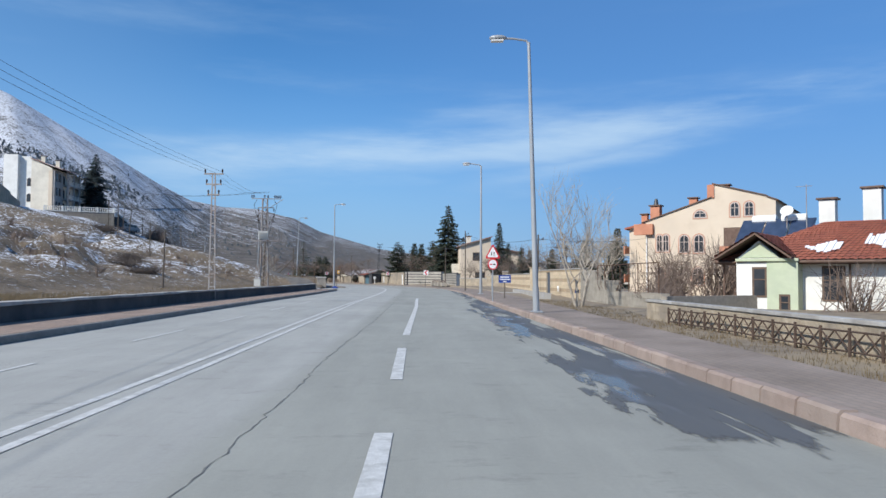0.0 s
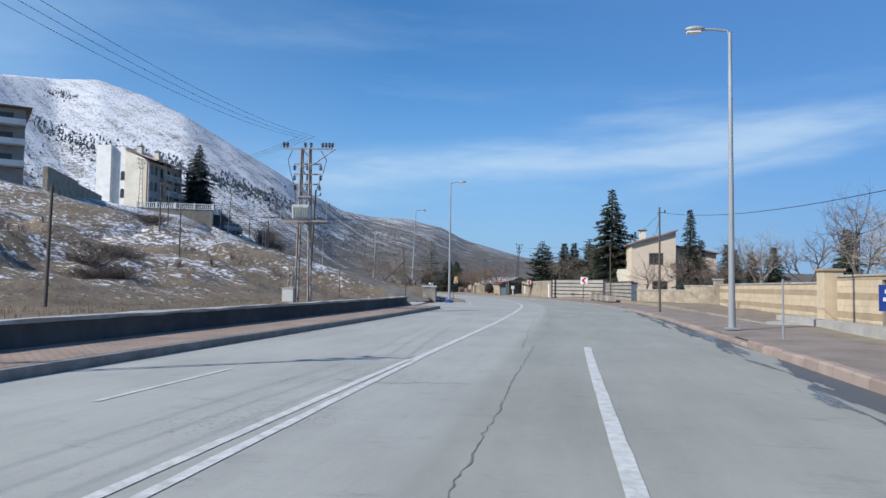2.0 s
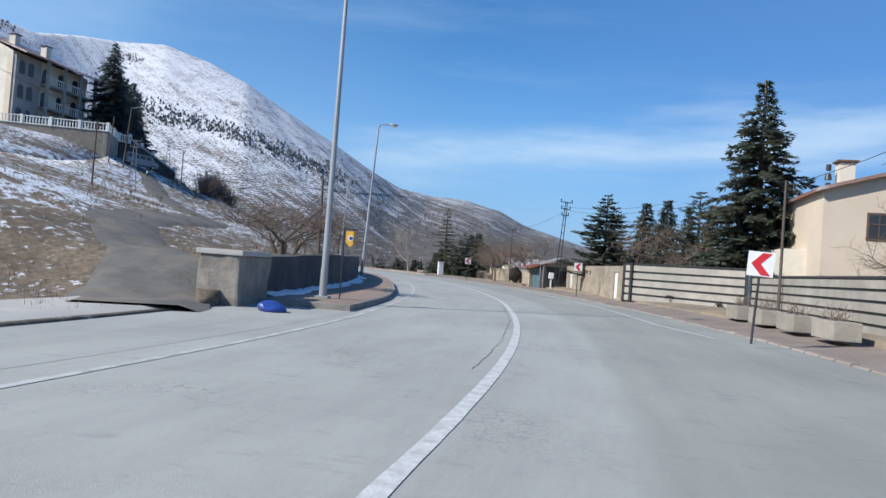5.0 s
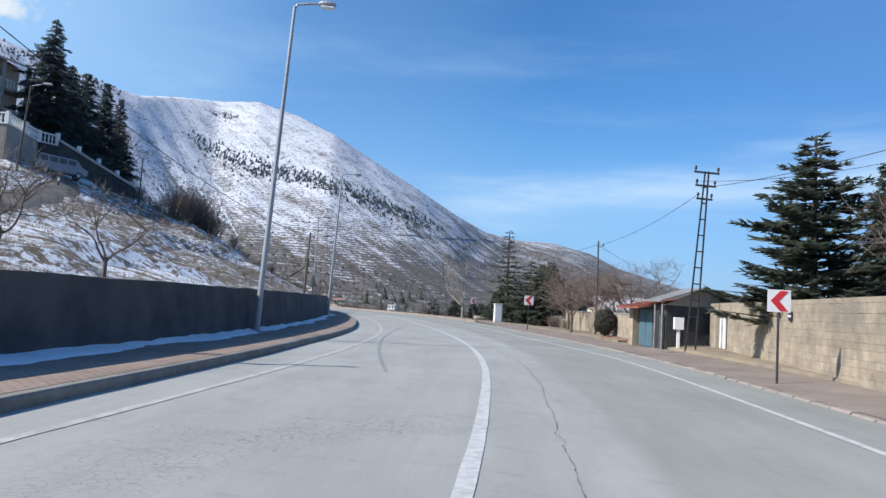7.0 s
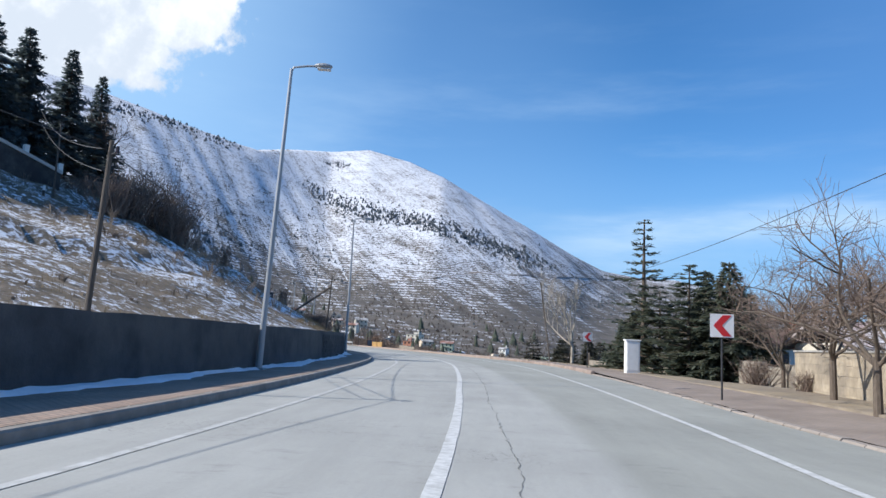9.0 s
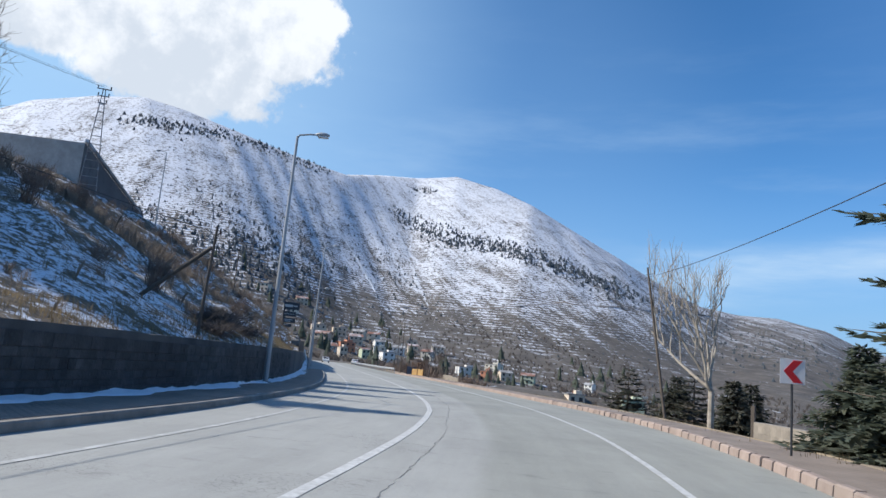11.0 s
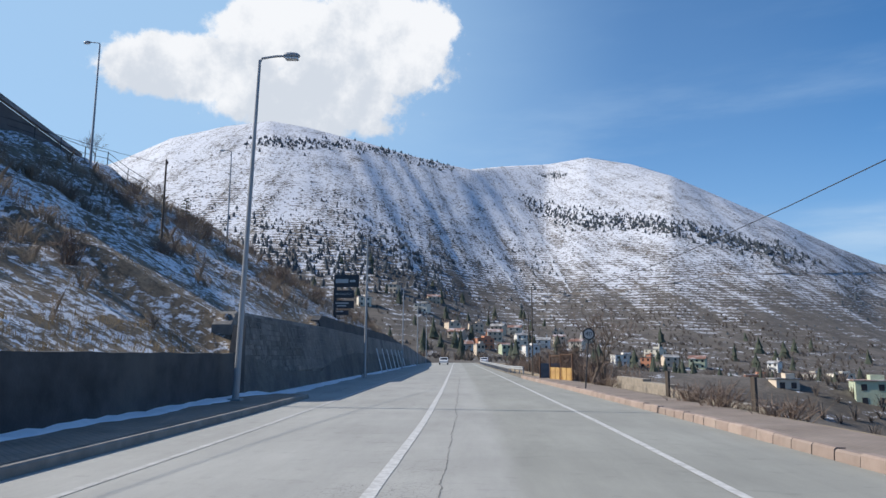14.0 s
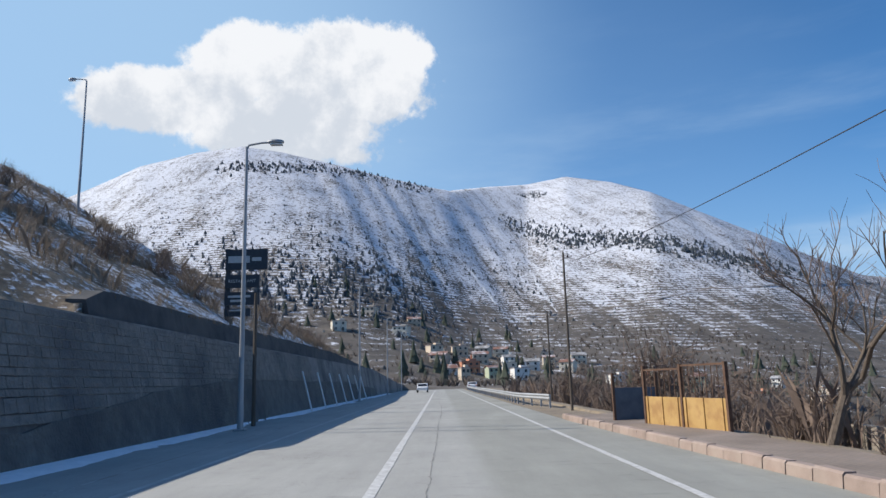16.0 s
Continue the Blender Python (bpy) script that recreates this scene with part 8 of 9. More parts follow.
gate_b = board_fence((-2.2, 111.6), (-8.45, 116.75), 0.2, 2.15, 5, "long sliding gate of pale horizontal boards in a black frame")
part("post", box(BM(), (0.62, -0.1, 1.08), (0.16, 0.12, 2.3), bevel=0.01), M["dark_metal"], gate_b)
board_fence((0.7, 93.2), (-2.0, 111.2), 0.3, 1.7, 5, "side fence of pale horizontal boards in a black frame")
pier(-2.0, 111.4, 0.2, 2.3, 0.35, M["steel_door"], M["dark_metal"], "dark square gate post")
pier(0.8, 92.6, 0.2, 1.85, 0.5, M["steel_door"], M["dark_metal"], "dark square gate post")
for k, (x, y) in enumerate(((-3.0, 103.5), (-2.4, 100.8), (-1.8, 98.0), (-1.2, 95.4))):
    pl = thing("planter", pose(x, y, 0.25, 0, 0, 10), "low weathered planter with dry stalks beside the gate", "planter", "planters beside the gate")
    part("trough", box(BM(), (0, 0, 0.25), (0.7, 1.6, 0.5), bevel=0.03), M["block"], pl)
    bm = BM()
    for j in range(26):
        a = random.Random(900 + k * 40 + j)
        tube(bm, (a.uniform(-0.25, 0.25), a.uniform(-0.6, 0.6), 0.45), (a.uniform(-0.4, 0.4), a.uniform(-0.8, 0.8), a.uniform(0.7, 1.0)), 0.012, 0.004, 4)
    part("stalks", bm, M["twig"], pl)

# cut-stone wall with a white door and a small gate
p, q = (-8.4, 117.0), (-14.75, 135.5)
Lw = math.dist(p, q)
wt = math.degrees(math.atan2(q[1] - p[1], q[0] - p[0]))
wall_b, _ = two_point_wall("stone_wall_high", p, q, -0.3, 2.24, 0.45, M["mortar"], "high weathered cut-stone garden wall with a white door", [M["cutstone"]], 0.22, 0.38, None, gaps=[(Lw - 2.85, Lw - 1.85, 0.2, 1.86), (1.0, 2.7, 0.25, 1.75)], seed=10)
fr = pose(q[0], q[1], 0, 0, 0, wt + 180)
dw = thing("white_door", fr @ Matrix.Translation((Lw - 2.35, 0.1, 0.2)) @ Matrix.Diagonal((1, 1, 0.92, 1)), "closed white-painted metal door in the stone wall", "door")
part("leaf", box(BM(), (0, 0, 0.9), (0.94, 0.06, 1.78), bevel=0.01), M["frame_white"], dw)
for k in (-1, 1):
    part("panel", box(BM(), (k * 0.22, -0.035, 0.9), (0.34, 0.02, 1.5), bevel=0.006), M["frame_white"], dw)
part("handle", box(BM(), (0.38, -0.06, 0.9), (0.03, 0.06, 0.14)), M["steel"], dw)
sg_ = thing("small_gate", fr @ Matrix.Translation((1.85, 0.16, 0.25)), "half-open garden gate with one white leaf", "door")
part("leaf", box(BM(), (-0.42, 0, 0.72), (0.82, 0.05, 1.42), bevel=0.01), M["frame_white"], sg_)
part("back_leaf", box(BM(), (0.43, 0.12, 0.72), (0.82, 0.05, 1.42), bevel=0.01), M["block"], sg_)
pq = thing("wall_plaque", fr @ Matrix.Translation((Lw - 9.9, -0.05, 1.76)), "small dark plaque fixed to the stone wall", "plaque")
part("plate", box(BM(), (0, 0, 0), (0.24, 0.03, 0.28), bevel=0.005), M["sign_slate"], pq)
bar = part("lettering", box(BM(), (0, -0.02, 0.0), (0.22, 0.012, 0.06)), M["sign_white"], pq)

# shed with a red tin roof
shed = thing("shed", face_frame(-18.5, 137.5, 0.14, 0.56, -0.83), "small roadside shed with a red tin roof and blue double door", "shed")
shed.scale = (0.9, 0.9, 0.92)
# dark stone colour takes in the shade under the eave
part("wall", box(BM(), (1.85, 2.0, 1.05), (3.7, 3.6, 2.1)), M["stone_dark"], shed)
part("stone_flank", box(BM(), (0.2, 0.15, 1.0), (0.5, 0.5, 2.0), bevel=0.03), M["cutstone"], shed)
for k in range(2):
    lf = part("door", box(BM(), (1.2 + 0.82 * k, 0.16, 0.95), (0.8, 0.06, 1.86), bevel=0.01), M["blue_paint"], shed, "weathered blue plank door")
    for j in range(4):
        part("plank", box(BM(), (0.92 + 0.82 * k + 0.19 * j, 0.115, 0.95), (0.17, 0.03, 1.8), bevel=0.004), M["blue_paint"], lf)
plate_roof(shed, [(-0.3, -0.75, 1.93), (2.6, -0.75, 1.93), (2.6, 1.6, 2.4), (-0.3, 1.6, 2.4)], 0.05, M["tile_red"])
bm = BM()
for k in range(18):
    box(bm, (-0.25 + 0.165 * k, 0.425, 2.205), (0.07, 2.38, 0.035), tilt=Matrix.Rotation(math.atan2(0.47, 2.35), 4, "X"))
part("roof_ribs", bm, M["tile_red"], shed)
plate_roof(shed, [(2.2, -0.3, 2.3), (4.1, -0.3, 2.3), (4.1, 1.9, 3.0), (2.2, 1.9, 3.0)], 0.06, M["roof_grey"])
plate_roof(shed, [(2.2, 4.1, 2.3), (4.1, 4.1, 2.3), (4.1, 1.9, 3.0), (2.2, 1.9, 3.0)], 0.06, M["roof_grey"])
part("gable", prism(BM(), [(-0.0, 2.1), (3.6, 2.1), (1.9, 2.95)], 0, 0.06), M["block"], shed).matrix_basis = pose(3.7, 0.1, 0, 0, 0, 90)
for k in range(2):
    part("post", tube(BM(), (3.1 + 0.8 * k, -0.1, 0), (3.1 + 0.8 * k, -0.1, 2.3), 0.04, 0.04, 6), M["lattice"], shed)
part("screen_panel", box(BM(), (3.35, 0.12, 0.85), (0.6, 0.05, 1.6)), M["steel_door"], shed)
for k in range(4):
    part("bar", tube(BM(), (3.15 + 0.24 * k, -0.02, 0.1), (3.15 + 0.24 * k, -0.02, 2.1), 0.015, 0.015, 5), M["dark_metal"], shed)
mb = thing("white_box", pose(-15.9, 134.4, 0.2, 0, 0, 24) @ Matrix.Diagonal((0.7, 0.7, 0.85, 1)), "small white meter box on a post beside the pole", "meter box")
part("post", box(BM(), (0, 0, 0.5), (0.16, 0.16, 1.1)), M["frame_white"], mb)
part("body", box(BM(), (0, 0, 1.3), (0.55, 0.35, 0.6), bevel=0.02), M["frame_white"], mb)

two_point_wall("orchard_wall", at_road(138.2, 9.2), at_road(159.0, 11.7), -0.8, 1.6, 0.4, M["mortar"], "weathered golden cut-stone wall in front of bare trees", [M["cutstone"]], 0.3, 0.5, M["coping"], cap_h=0.06, seed=12)
for k, (s, d, h, w) in enumerate(((157.5, 11.4, 0.8, 1.2), (163, 12.2, 1.3, 1.8))):
    x, y = at_road(s, d)
    bush(x, y, h, w, 420 + k, "leafless roadside shrub against the wall", n=110)
# clipped ball shrub and a low brick bed at the wall foot
x, y = at_road(143.4, 9.0)
ball = thing("ball_shrub", pose(x, y, 0.15), "dark brown clipped ball-shaped shrub beside the wall", "shrub")
r = random.Random(77)
part("stem", tube(BM(), (0, 0, -0.2), (0, 0, 0.7), 0.05, 0.04, 7), M["bark"], ball)
verts, faces = [], []
for k in range(2600):
    n_ = Vector((r.gauss(0, 1), r.gauss(0, 1), r.gauss(0, 1))).normalized()
    lump = 1 + 0.08 * math.sin(5 * n_.x + 3) * math.sin(4 * n_.z + 1) + r.gauss(0, 0.04)
    c = Vector((n_.x * 0.62, n_.y * 0.62, 0.95 + n_.z * 0.74)) * 1.0
    c = Vector((0, 0, 0.95)) + (c - Vector((0, 0, 0.95))) * lump * r.uniform(0.82, 1.0)
    u = n_.orthogonal().normalized()
    u.rotate(Matrix.Rotation(r.random() * 6.28, 3, n_))
    w = (n_.cross(u) + n_ * r.uniform(-0.6, 0.6)).normalized()
    b0 = len(verts)
    L = r.uniform(0.04, 0.1)
    verts += [c - u * L, c + w * L * 0.5, c + (u + n_ * 0.5) * L, c - w * L * 0.5]
    faces.append((b0, b0 + 1, b0 + 2, b0 + 3))
mesh_object("crown", verts, faces, M["shrub_dark"], ball)
bed = thing("brick_bed", pose(*at_road(140.9, 8.55), 0.1, 0, 0, turn_at(140.9) + 93), "low reddish brick-edged bed at the wall foot", "planter bed")
for j in range(2):
    for k in range(12):
        part("brick", box(BM(), (-1.6 + 0.29 * k + 0.14 * (j % 2), -0.3, 0.05 + 0.11 * j), (0.275, 0.14, 0.1), bevel=0.008), M["tile_red"], bed)
part("soil", box(BM(), (0, 0.05, 0.08), (3.5, 0.6, 0.2), bevel=0.03), M["verge"], bed)
x, y = at_road(172.5, 9.6)
wbx = thing("utility_box", pose(x, y, 0.12, 0, 0, turn_at(172)), "tall white roadside utility cabinet", "cabinet")
part("body", box(BM(), (0, 0, 0.9), (0.75, 0.5, 1.8), bevel=0.03), M["frame_white"], wbx)
part("lid", box(BM(), (0, 0, 1.84), (0.85, 0.6, 0.08), bevel=0.02), M["frame_white"], wbx)
part("door", box(BM(), (-0.02, -0.26, 0.95), (0.62, 0.02, 1.5), bevel=0.006), M["frame_white"], wbx)
two_point_wall("orchard_wall", at_road(160, 13.6), at_road(169.5, 14.2), -0.8, 1.1, 0.4, M["mortar"], "weathered rough-stone wall in front of the cottage", [M["rubble"]], 0.24, 0.42, None, seed=15, step=[(0, 1.15), (2.6, 0.95), (5.4, 1.1), (8.2, 0.8)])
x, y = at_road(183.5, 25.5)
hz = ground_z(x, y)
h6 = thing("cottage", pose(x, y, hz, 0, 0, turn_at(184) + 10), "low white cottage with a red-brown roof below the trees", "house")
wz = 2.7 - hz
part("wall", box(BM(), (0, 0, wz / 2 - 0.3), (9, 6, wz), bevel=0.02), M["white"], h6)
for sgn in (-1, 1):
    plate_roof(h6, [(-5, sgn * 3.6, wz - 0.4), (5, sgn * 3.6, wz - 0.4), (5, 0, wz + 0.8), (-5, 0, wz + 0.8)], 0.14, M["roof_bare"])
for u in (-3, 0, 3):
    window(h6, u, wz - 1.5, 0.9, 1.1, -3.0, "frame_dark")
chimney(h6, 1.5, 0.6, wz + 0.3, wz + 1.7, 0.8, "tile_red")
x, y = -24.0, 172.0
hz = ground_z(x, y)
h7 = thing("farmhouse", pose(x, y, hz, 0, 0, 30), "brown-roofed house with a dark chimney behind bare trees", "house")
wz = 2.5 - hz
part("wall", box(BM(), (0, 0, wz / 2 - 0.3), (10, 7, wz)), M["pale"], h7)
for sgn in (-1, 1):
    plate_roof(h7, [(-5.6, sgn * 4.2, wz - 0.5), (5.6, sgn * 4.2, wz - 0.5), (5.6, 0, wz + 0.8), (-5.6, 0, wz + 0.8)], 0.14, M["roof_brown"])
for u in (-3, 0, 3):
    window(h7, u, wz - 1.4, 1.0, 1.1, -3.5, "frame_dark")
chimney(h7, -2, 0.5, wz + 0.7, wz + 2.0, 0.9, "block")

# end of the drive, right side
two_point_wall("rubble_wall", at_road(174, 12.6), at_road(189.5, 12.6), -1.2, 0.5, 0.4, M["mortar"], "pale rubble-stone wall below the footway", [M["rubble"]], 0.3, 0.55, None, seed=13)
two_point_wall("rubble_wall", at_road(229.4, 9.9), at_road(251, 9.5), -1.2, 0.62, 0.4, M["mortar"], "weathered rubble-stone wall with a broken top", [M["rubble"]], 0.26, 0.42, None, seed=14, step=[(0, 0.42), (3.2, 0.62), (8.4, 0.5), (12.6, 0.36), (15.8, 0.2)])
for s in (189.4, 229.2, 238, 251):
    x, y = at_road(s, 9.5 if s > 200 else 12.6)
    ps = thing("fence_post", pose(x, y, 0.0), "weathered timber fence post at the wall", "post")
    part("post", box(BM(), (0, 0, 0.4), (0.14, 0.14, 1.4), bevel=0.01), M["wood_pole"], ps)
a, b = at_road(253.4, 8.0), at_road(257.4, 7.1)
gt = face_frame(b[0], b[1], 0.0, a[0] - b[0], a[1] - b[1])
yg = thing("yellow_gate", gt, "double gate of rusty yellow sheet metal with open bars above", "gate")
Lg = math.dist(a, b)
for k in range(3):
    part("post", box(BM(), (Lg * k / 2, 0, 0.9), (0.09, 0.09, 1.9)), M["rust"], yg)
for k in range(2):
    lf = part("sheet", box(BM(), (Lg * (k + 0.5) / 2, 0, 0.5), (Lg / 2 - 0.12, 0.04, 0.9), bevel=0.005), M["yellow_sheet"], yg)
    for j in range(3):
        part("stiffener", box(BM(), (Lg * k / 2 + 0.2 + j * (Lg / 2 - 0.4) / 2, -0.035, 0.5), (0.04, 0.03, 0.9)), M["yellow_sheet"], lf)
    part("top_bar", box(BM(), (Lg * (k + 0.5) / 2, 0, 1.72 + 0.08 * k), (Lg / 2, 0.05, 0.05)), M["rust"], yg)
    for j in range(8):
        part("bar", tube(BM(), (Lg * k / 2 + 0.12 + j * (Lg / 2 - 0.2) / 7, 0, 0.95), (Lg * k / 2 + 0.12 + j * (Lg / 2 - 0.2) / 7, 0, 1.72 + 0.08 * k), 0.012, 0.012, 5), M["rust"], yg)
x, y = at_road(259.6, 7.4)
bn = thing("sheet_leaf", pose(x, y, 0.0, 0, 0, turn_at(259) + 12), "dark blue-grey sheet-metal gate leaf standing open", "gate")
part("sheet", box(BM(), (0, 0, 0.62), (1.5, 0.05, 1.15), bevel=0.01), M["steel_door"], bn)
for k in (-1, 1):
    part("post", box(BM(), (0.78 * k, 0, 0.8), (0.08, 0.08, 1.75)), M["rust"], bn)
# guardrail
gr = thing("guardrail", Matrix(), "galvanised crash barrier along the drop", "guardrail")
ss = np.arange(275, 372, 2.0)
gd = lambda s: 5.9 + 0.9 * float(smooth(np.array(s), 283.0, 274.0))
for k, s in enumerate(ss):
    x, y = at_road(float(s), gd(s) + 0.1)
    part("post", box(BM(), (x, y, 0.32), (0.1, 0.12, 0.8), turn=turn_at(s)), M["steel"], gr)
extrude("rail", 274.5, 371, lambda s: [(gd(s), 0.42), (gd(s) - 0.06, 0.5), (gd(s), 0.58), (gd(s) - 0.06, 0.66), (gd(s), 0.74), (gd(s) + 0.025, 0.74), (gd(s) - 0.035, 0.66), (gd(s) + 0.025, 0.58), (gd(s) - 0.035, 0.5), (gd(s) + 0.025, 0.42)], M["steel"], 1.0, parent=gr)


def car(s, d, turn_extra, paint, label, suv=False):
    x, y = at_road(s, d)
    c = thing("car", pose(x, y, 0.005, 0, 0, turn_at(s) + turn_extra), label, "car", "cars on the road")
    k = 1.12 if suv else 1.0
    side = [(-2.1, 0.35), (2.1, 0.35), (2.15, 0.75), (1.2, 0.92), (0.65, 1.4 * k), (-1.2, 1.45 * k), (-1.95, 0.98), (-2.15, 0.8)]
    bm = prism(BM(), side, -0.85, 0.85)
    bmesh.ops.bevel(bm, geom=list(bm.edges), offset=0.06, segments=2, affect="EDGES")
    body = part("body", bm, paint, c)
    body.matrix_basis = pose(0, 0, 0, 0, 0, 90)
    for sx in (-0.862, 0.85):
        g = part("side_window", prism(BM(), [(-1.5, 0.98), (0.95, 0.95), (0.55, 1.32 * k), (-1.1, 1.36 * k)], sx, sx + 0.012), M["glass"], c)
        g.matrix_basis = pose(0, 0, 0, 0, 0, 90)
    ws = part("windscreen", box(BM(), (0, 0.96, 1.14 * k), (1.4, 0.03, 0.55), tilt=Matrix.Rotation(radians(47), 4, "X")), M["glass"], c)
    ws = part("rear_window", box(BM(), (0, -1.62, 1.2 * k), (1.4, 0.03, 0.5), tilt=Matrix.Rotation(radians(-57), 4, "X")), M["glass"], c)
    for wx in (-0.8, 0.8):
        for wy in (-1.3, 1.3):
            w = part("wheel", tube(BM(), (wx - 0.1, wy, 0.33), (wx + 0.1, wy, 0.33), 0.33, 0.33, 16), M["rubber"], c)
            part("rim", tube(BM(), (wx - 0.11, wy, 0.33), (wx + 0.11, wy, 0.33), 0.2, 0.2, 12), M["steel"], w)
        part("headlight", box(BM(), (wx * 0.8, 2.1, 0.7), (0.35, 0.08, 0.14), bevel=0.02), M["frame_white"], c)
        part("tail_light", box(BM(), (wx * 0.8, -2.1, 0.82), (0.3, 0.06, 0.14), bevel=0.02), M["sign_red"], c)
    return c


car(352, -1.9, 180, M["car_white"], "white hatchback coming along the road")
car(372, 6.9, 0, M["car_white"], "white car parked at the roadside")
car(378, 7.2, 0, M["car_grey"], "dark grey car parked at the roadside")
van = thing("van", pose(-66.9, 141.4, ground_z(-66.9, 141.4) - 0.05, 0, 4, 62), "pale grey minibus parked below the terrace wall", "van")
van.scale = (0.82, 0.88, 0.82)
bm = prism(BM(), [(-2.3, 0.4), (2.3, 0.4), (2.35, 1.0), (1.7, 1.25), (1.2, 1.9), (-2.25, 1.95), (-2.35, 0.9)], -0.85, 0.85)
bmesh.ops.bevel(bm, geom=list(bm.edges), offset=0.07, segments=2, affect="EDGES")
part("body", bm, M["car_grey"], van)
for k in range(4):
    part("side_window", box(BM(), (-1.8 + 0.85 * k, -0.86, 1.5), (0.7, 0.02, 0.5), bevel=0.005), M["glass"], van)
for wx in (-1.5, 1.5):
    for wy in (-0.8, 0.8):
        w = part("wheel", tube(BM(), (wx, wy - 0.1, 0.34), (wx, wy + 0.1, 0.34), 0.34, 0.34, 14), M["rubber"], van)
        part("rim", tube(BM(), (wx, wy - 0.11, 0.34), (wx, wy + 0.11, 0.34), 0.2, 0.2, 10), M["steel"], w)

# ---- left side: side street, bank, upper wall ----
x, y = at_road(92.4, -7.6)
we = thing("wall_end", pose(x, y, 0.0, 0, 0, turn_at(92)), "broken stone end of the retaining wall with a pale top", "wall")
bm = BM()
box(bm, (0, 0, 0.55), (1.1, 2.2, 1.5), bevel=0.06)
bmesh.ops.subdivide_edges(bm, edges=bm.edges[:], cuts=3, use_grid_fill=True)
for v in bm.verts:
    v.co += Vector((noise.noise(v.co * 2.1), noise.noise(v.co * 2.3 + Vector((4, 0, 0))), noise.noise(v.co * 2.2 + Vector((0, 7, 0))))) * 0.09
part("masonry", bm, M["rock"], we)
part("top_slab", box(BM(), (0, -0.1, 1.36), (1.25, 2.1, 0.14), bevel=0.03), M["concrete_pale"], we)
x, y = at_road(90.6, -5.9)
bg_ = thing("blue_tarp", pose(x, y, -0.03, 0, 0, 20), "crumpled blue plastic sheet beside the boulder", "tarpaulin")
bm = BM()
bmesh.ops.create_icosphere(bm, subdivisions=3, radius=0.36)
for v in bm.verts:
    v.co = Vector((v.co.x * 1.0, v.co.y * 0.8, max(v.co.z, -0.2) * 0.5 + 0.12)) * (1 + 0.25 * noise.noise(v.co * 3))
part("sheet", bm, M["sign_blue"], bg_)
for s, d, h in ((75.6, -7.4, 1.6), (79.5, -13, 2.6)):
    x, y = at_road(s, d)
    ps = thing("fence_post", pose(x, y, ground_z(x, y)), "thin rusty post at the street corner", "post")
    part("post", tube(BM(), (0, 0, -0.2), (0.05, 0, h), 0.03, 0.03, 6), M["rust"], ps)
# building wall on the crest, shade of its road side put into the colour
za = ground_z(-112, 180) - 2.0
ub = thing("hilltop_building", pose(-115.2, 181.8, za, 0, 0, 142), "grey windowless building wall on the crest", "building")
part("side_wall", prism(BM(), [(0, -4), (26, -4), (26, 4.2), (0, 7.2)], -0.2, 9.0), M["shaded_render"], ub)
# thin pale slab added to colour the sunlit end
part("end_wall", box(BM(), (-0.04, 4.4, 1.6), (0.08, 9.1, 11.2)), M["concrete"], ub)
part("roof_edge", box(BM(), (13, -0.3, 5.95), (26.4, 0.3, 0.35), tilt=Matrix.Rotation(math.atan2(3.0, 26), 4, "Y")), M["roof_grey"], ub)
for k in range(5):
    x0 = 4 + 5 * k
    part("vent", tube(BM(), (x0, 0.5, 6.6 - 0.115 * x0), (x0, 0.5, 7.2 - 0.115 * x0), 0.12, 0.1, 8), M["dark_metal"], ub)
rl = thing("crest_railing", Matrix(), "dark iron railing along the crest", "railing")
pv = None
for k in range(9):
    u = k / 8
    x, y = -128 - 12 * u, 192 + 16 * u
    z = ground_z(x, y)
    part("post", tube(BM(), (x, y, z - 0.2), (x, y, z + 1.1), 0.04, 0.04, 6), M["dark_metal"], rl)
    if pv:
        bm = BM()
        for h in (0.5, 1.05):
            tube(bm, (pv[0], pv[1], pv[2] + h), (x, y, z + h), 0.025, 0.025, 5)
        part("rail", bm, M["dark_metal"], rl)
    pv = (x, y, z)
for k in range(7):
    s = 279 + k * 5.2
    x, y = at_road(s, float(wall_l(s)) + 0.3)
    tb = thing("pipe_brace", pose(x, y, 0, 0, 0, turn_at(s)), "pale slanting pipe against the retaining wall", "pipe", "pipes on the wall")
    part("pipe", tube(BM(), (0.35, 0, 0), (-0.35, 0.5, 2.4), 0.05, 0.05, 8), M["frame_white"], tb)


# ---- snow along the wall foot and on walls ----
def snow_strip(s0, s1, d_fn, width, label="strip of old snow along the wall foot"):
    n = int((s1 - s0) * 2)
    ss = np.linspace(s0, s1, n)
    k = np.linspace(s0, s1, max(n // 5, 3))
    w = np.clip(width * (0.7 + np.interp(ss, k, rng.normal(0, 0.45, len(k))) + rng.normal(0, 0.14, n)), 0.02, None)
    d0 = d_fn(ss)
    rows = [(d0 + 0.0, 0.27), (d0 + w * 0.45, 0.235), (d0 + w * 0.85, 0.2), (d0 + w, 0.168)]
    verts = [(x, y, z + (0.02 * rng.normal() if j < 3 else 0)) for j, (d, z) in enumerate(rows) for x, y in road_xy(ss, d)]
    faces = [(j * n + i, (j + 1) * n + i, (j + 1) * n + i + 1, j * n + i + 1) for j in range(3) for i in range(n - 1)]
    tagged(mesh_object("snow_strip", verts, faces, M["snow"], smooth_shade=True), label, "snow", kind="stuff")


snow_strip(94, 236, lambda s: wall_l(s) + 0.005, 0.5)


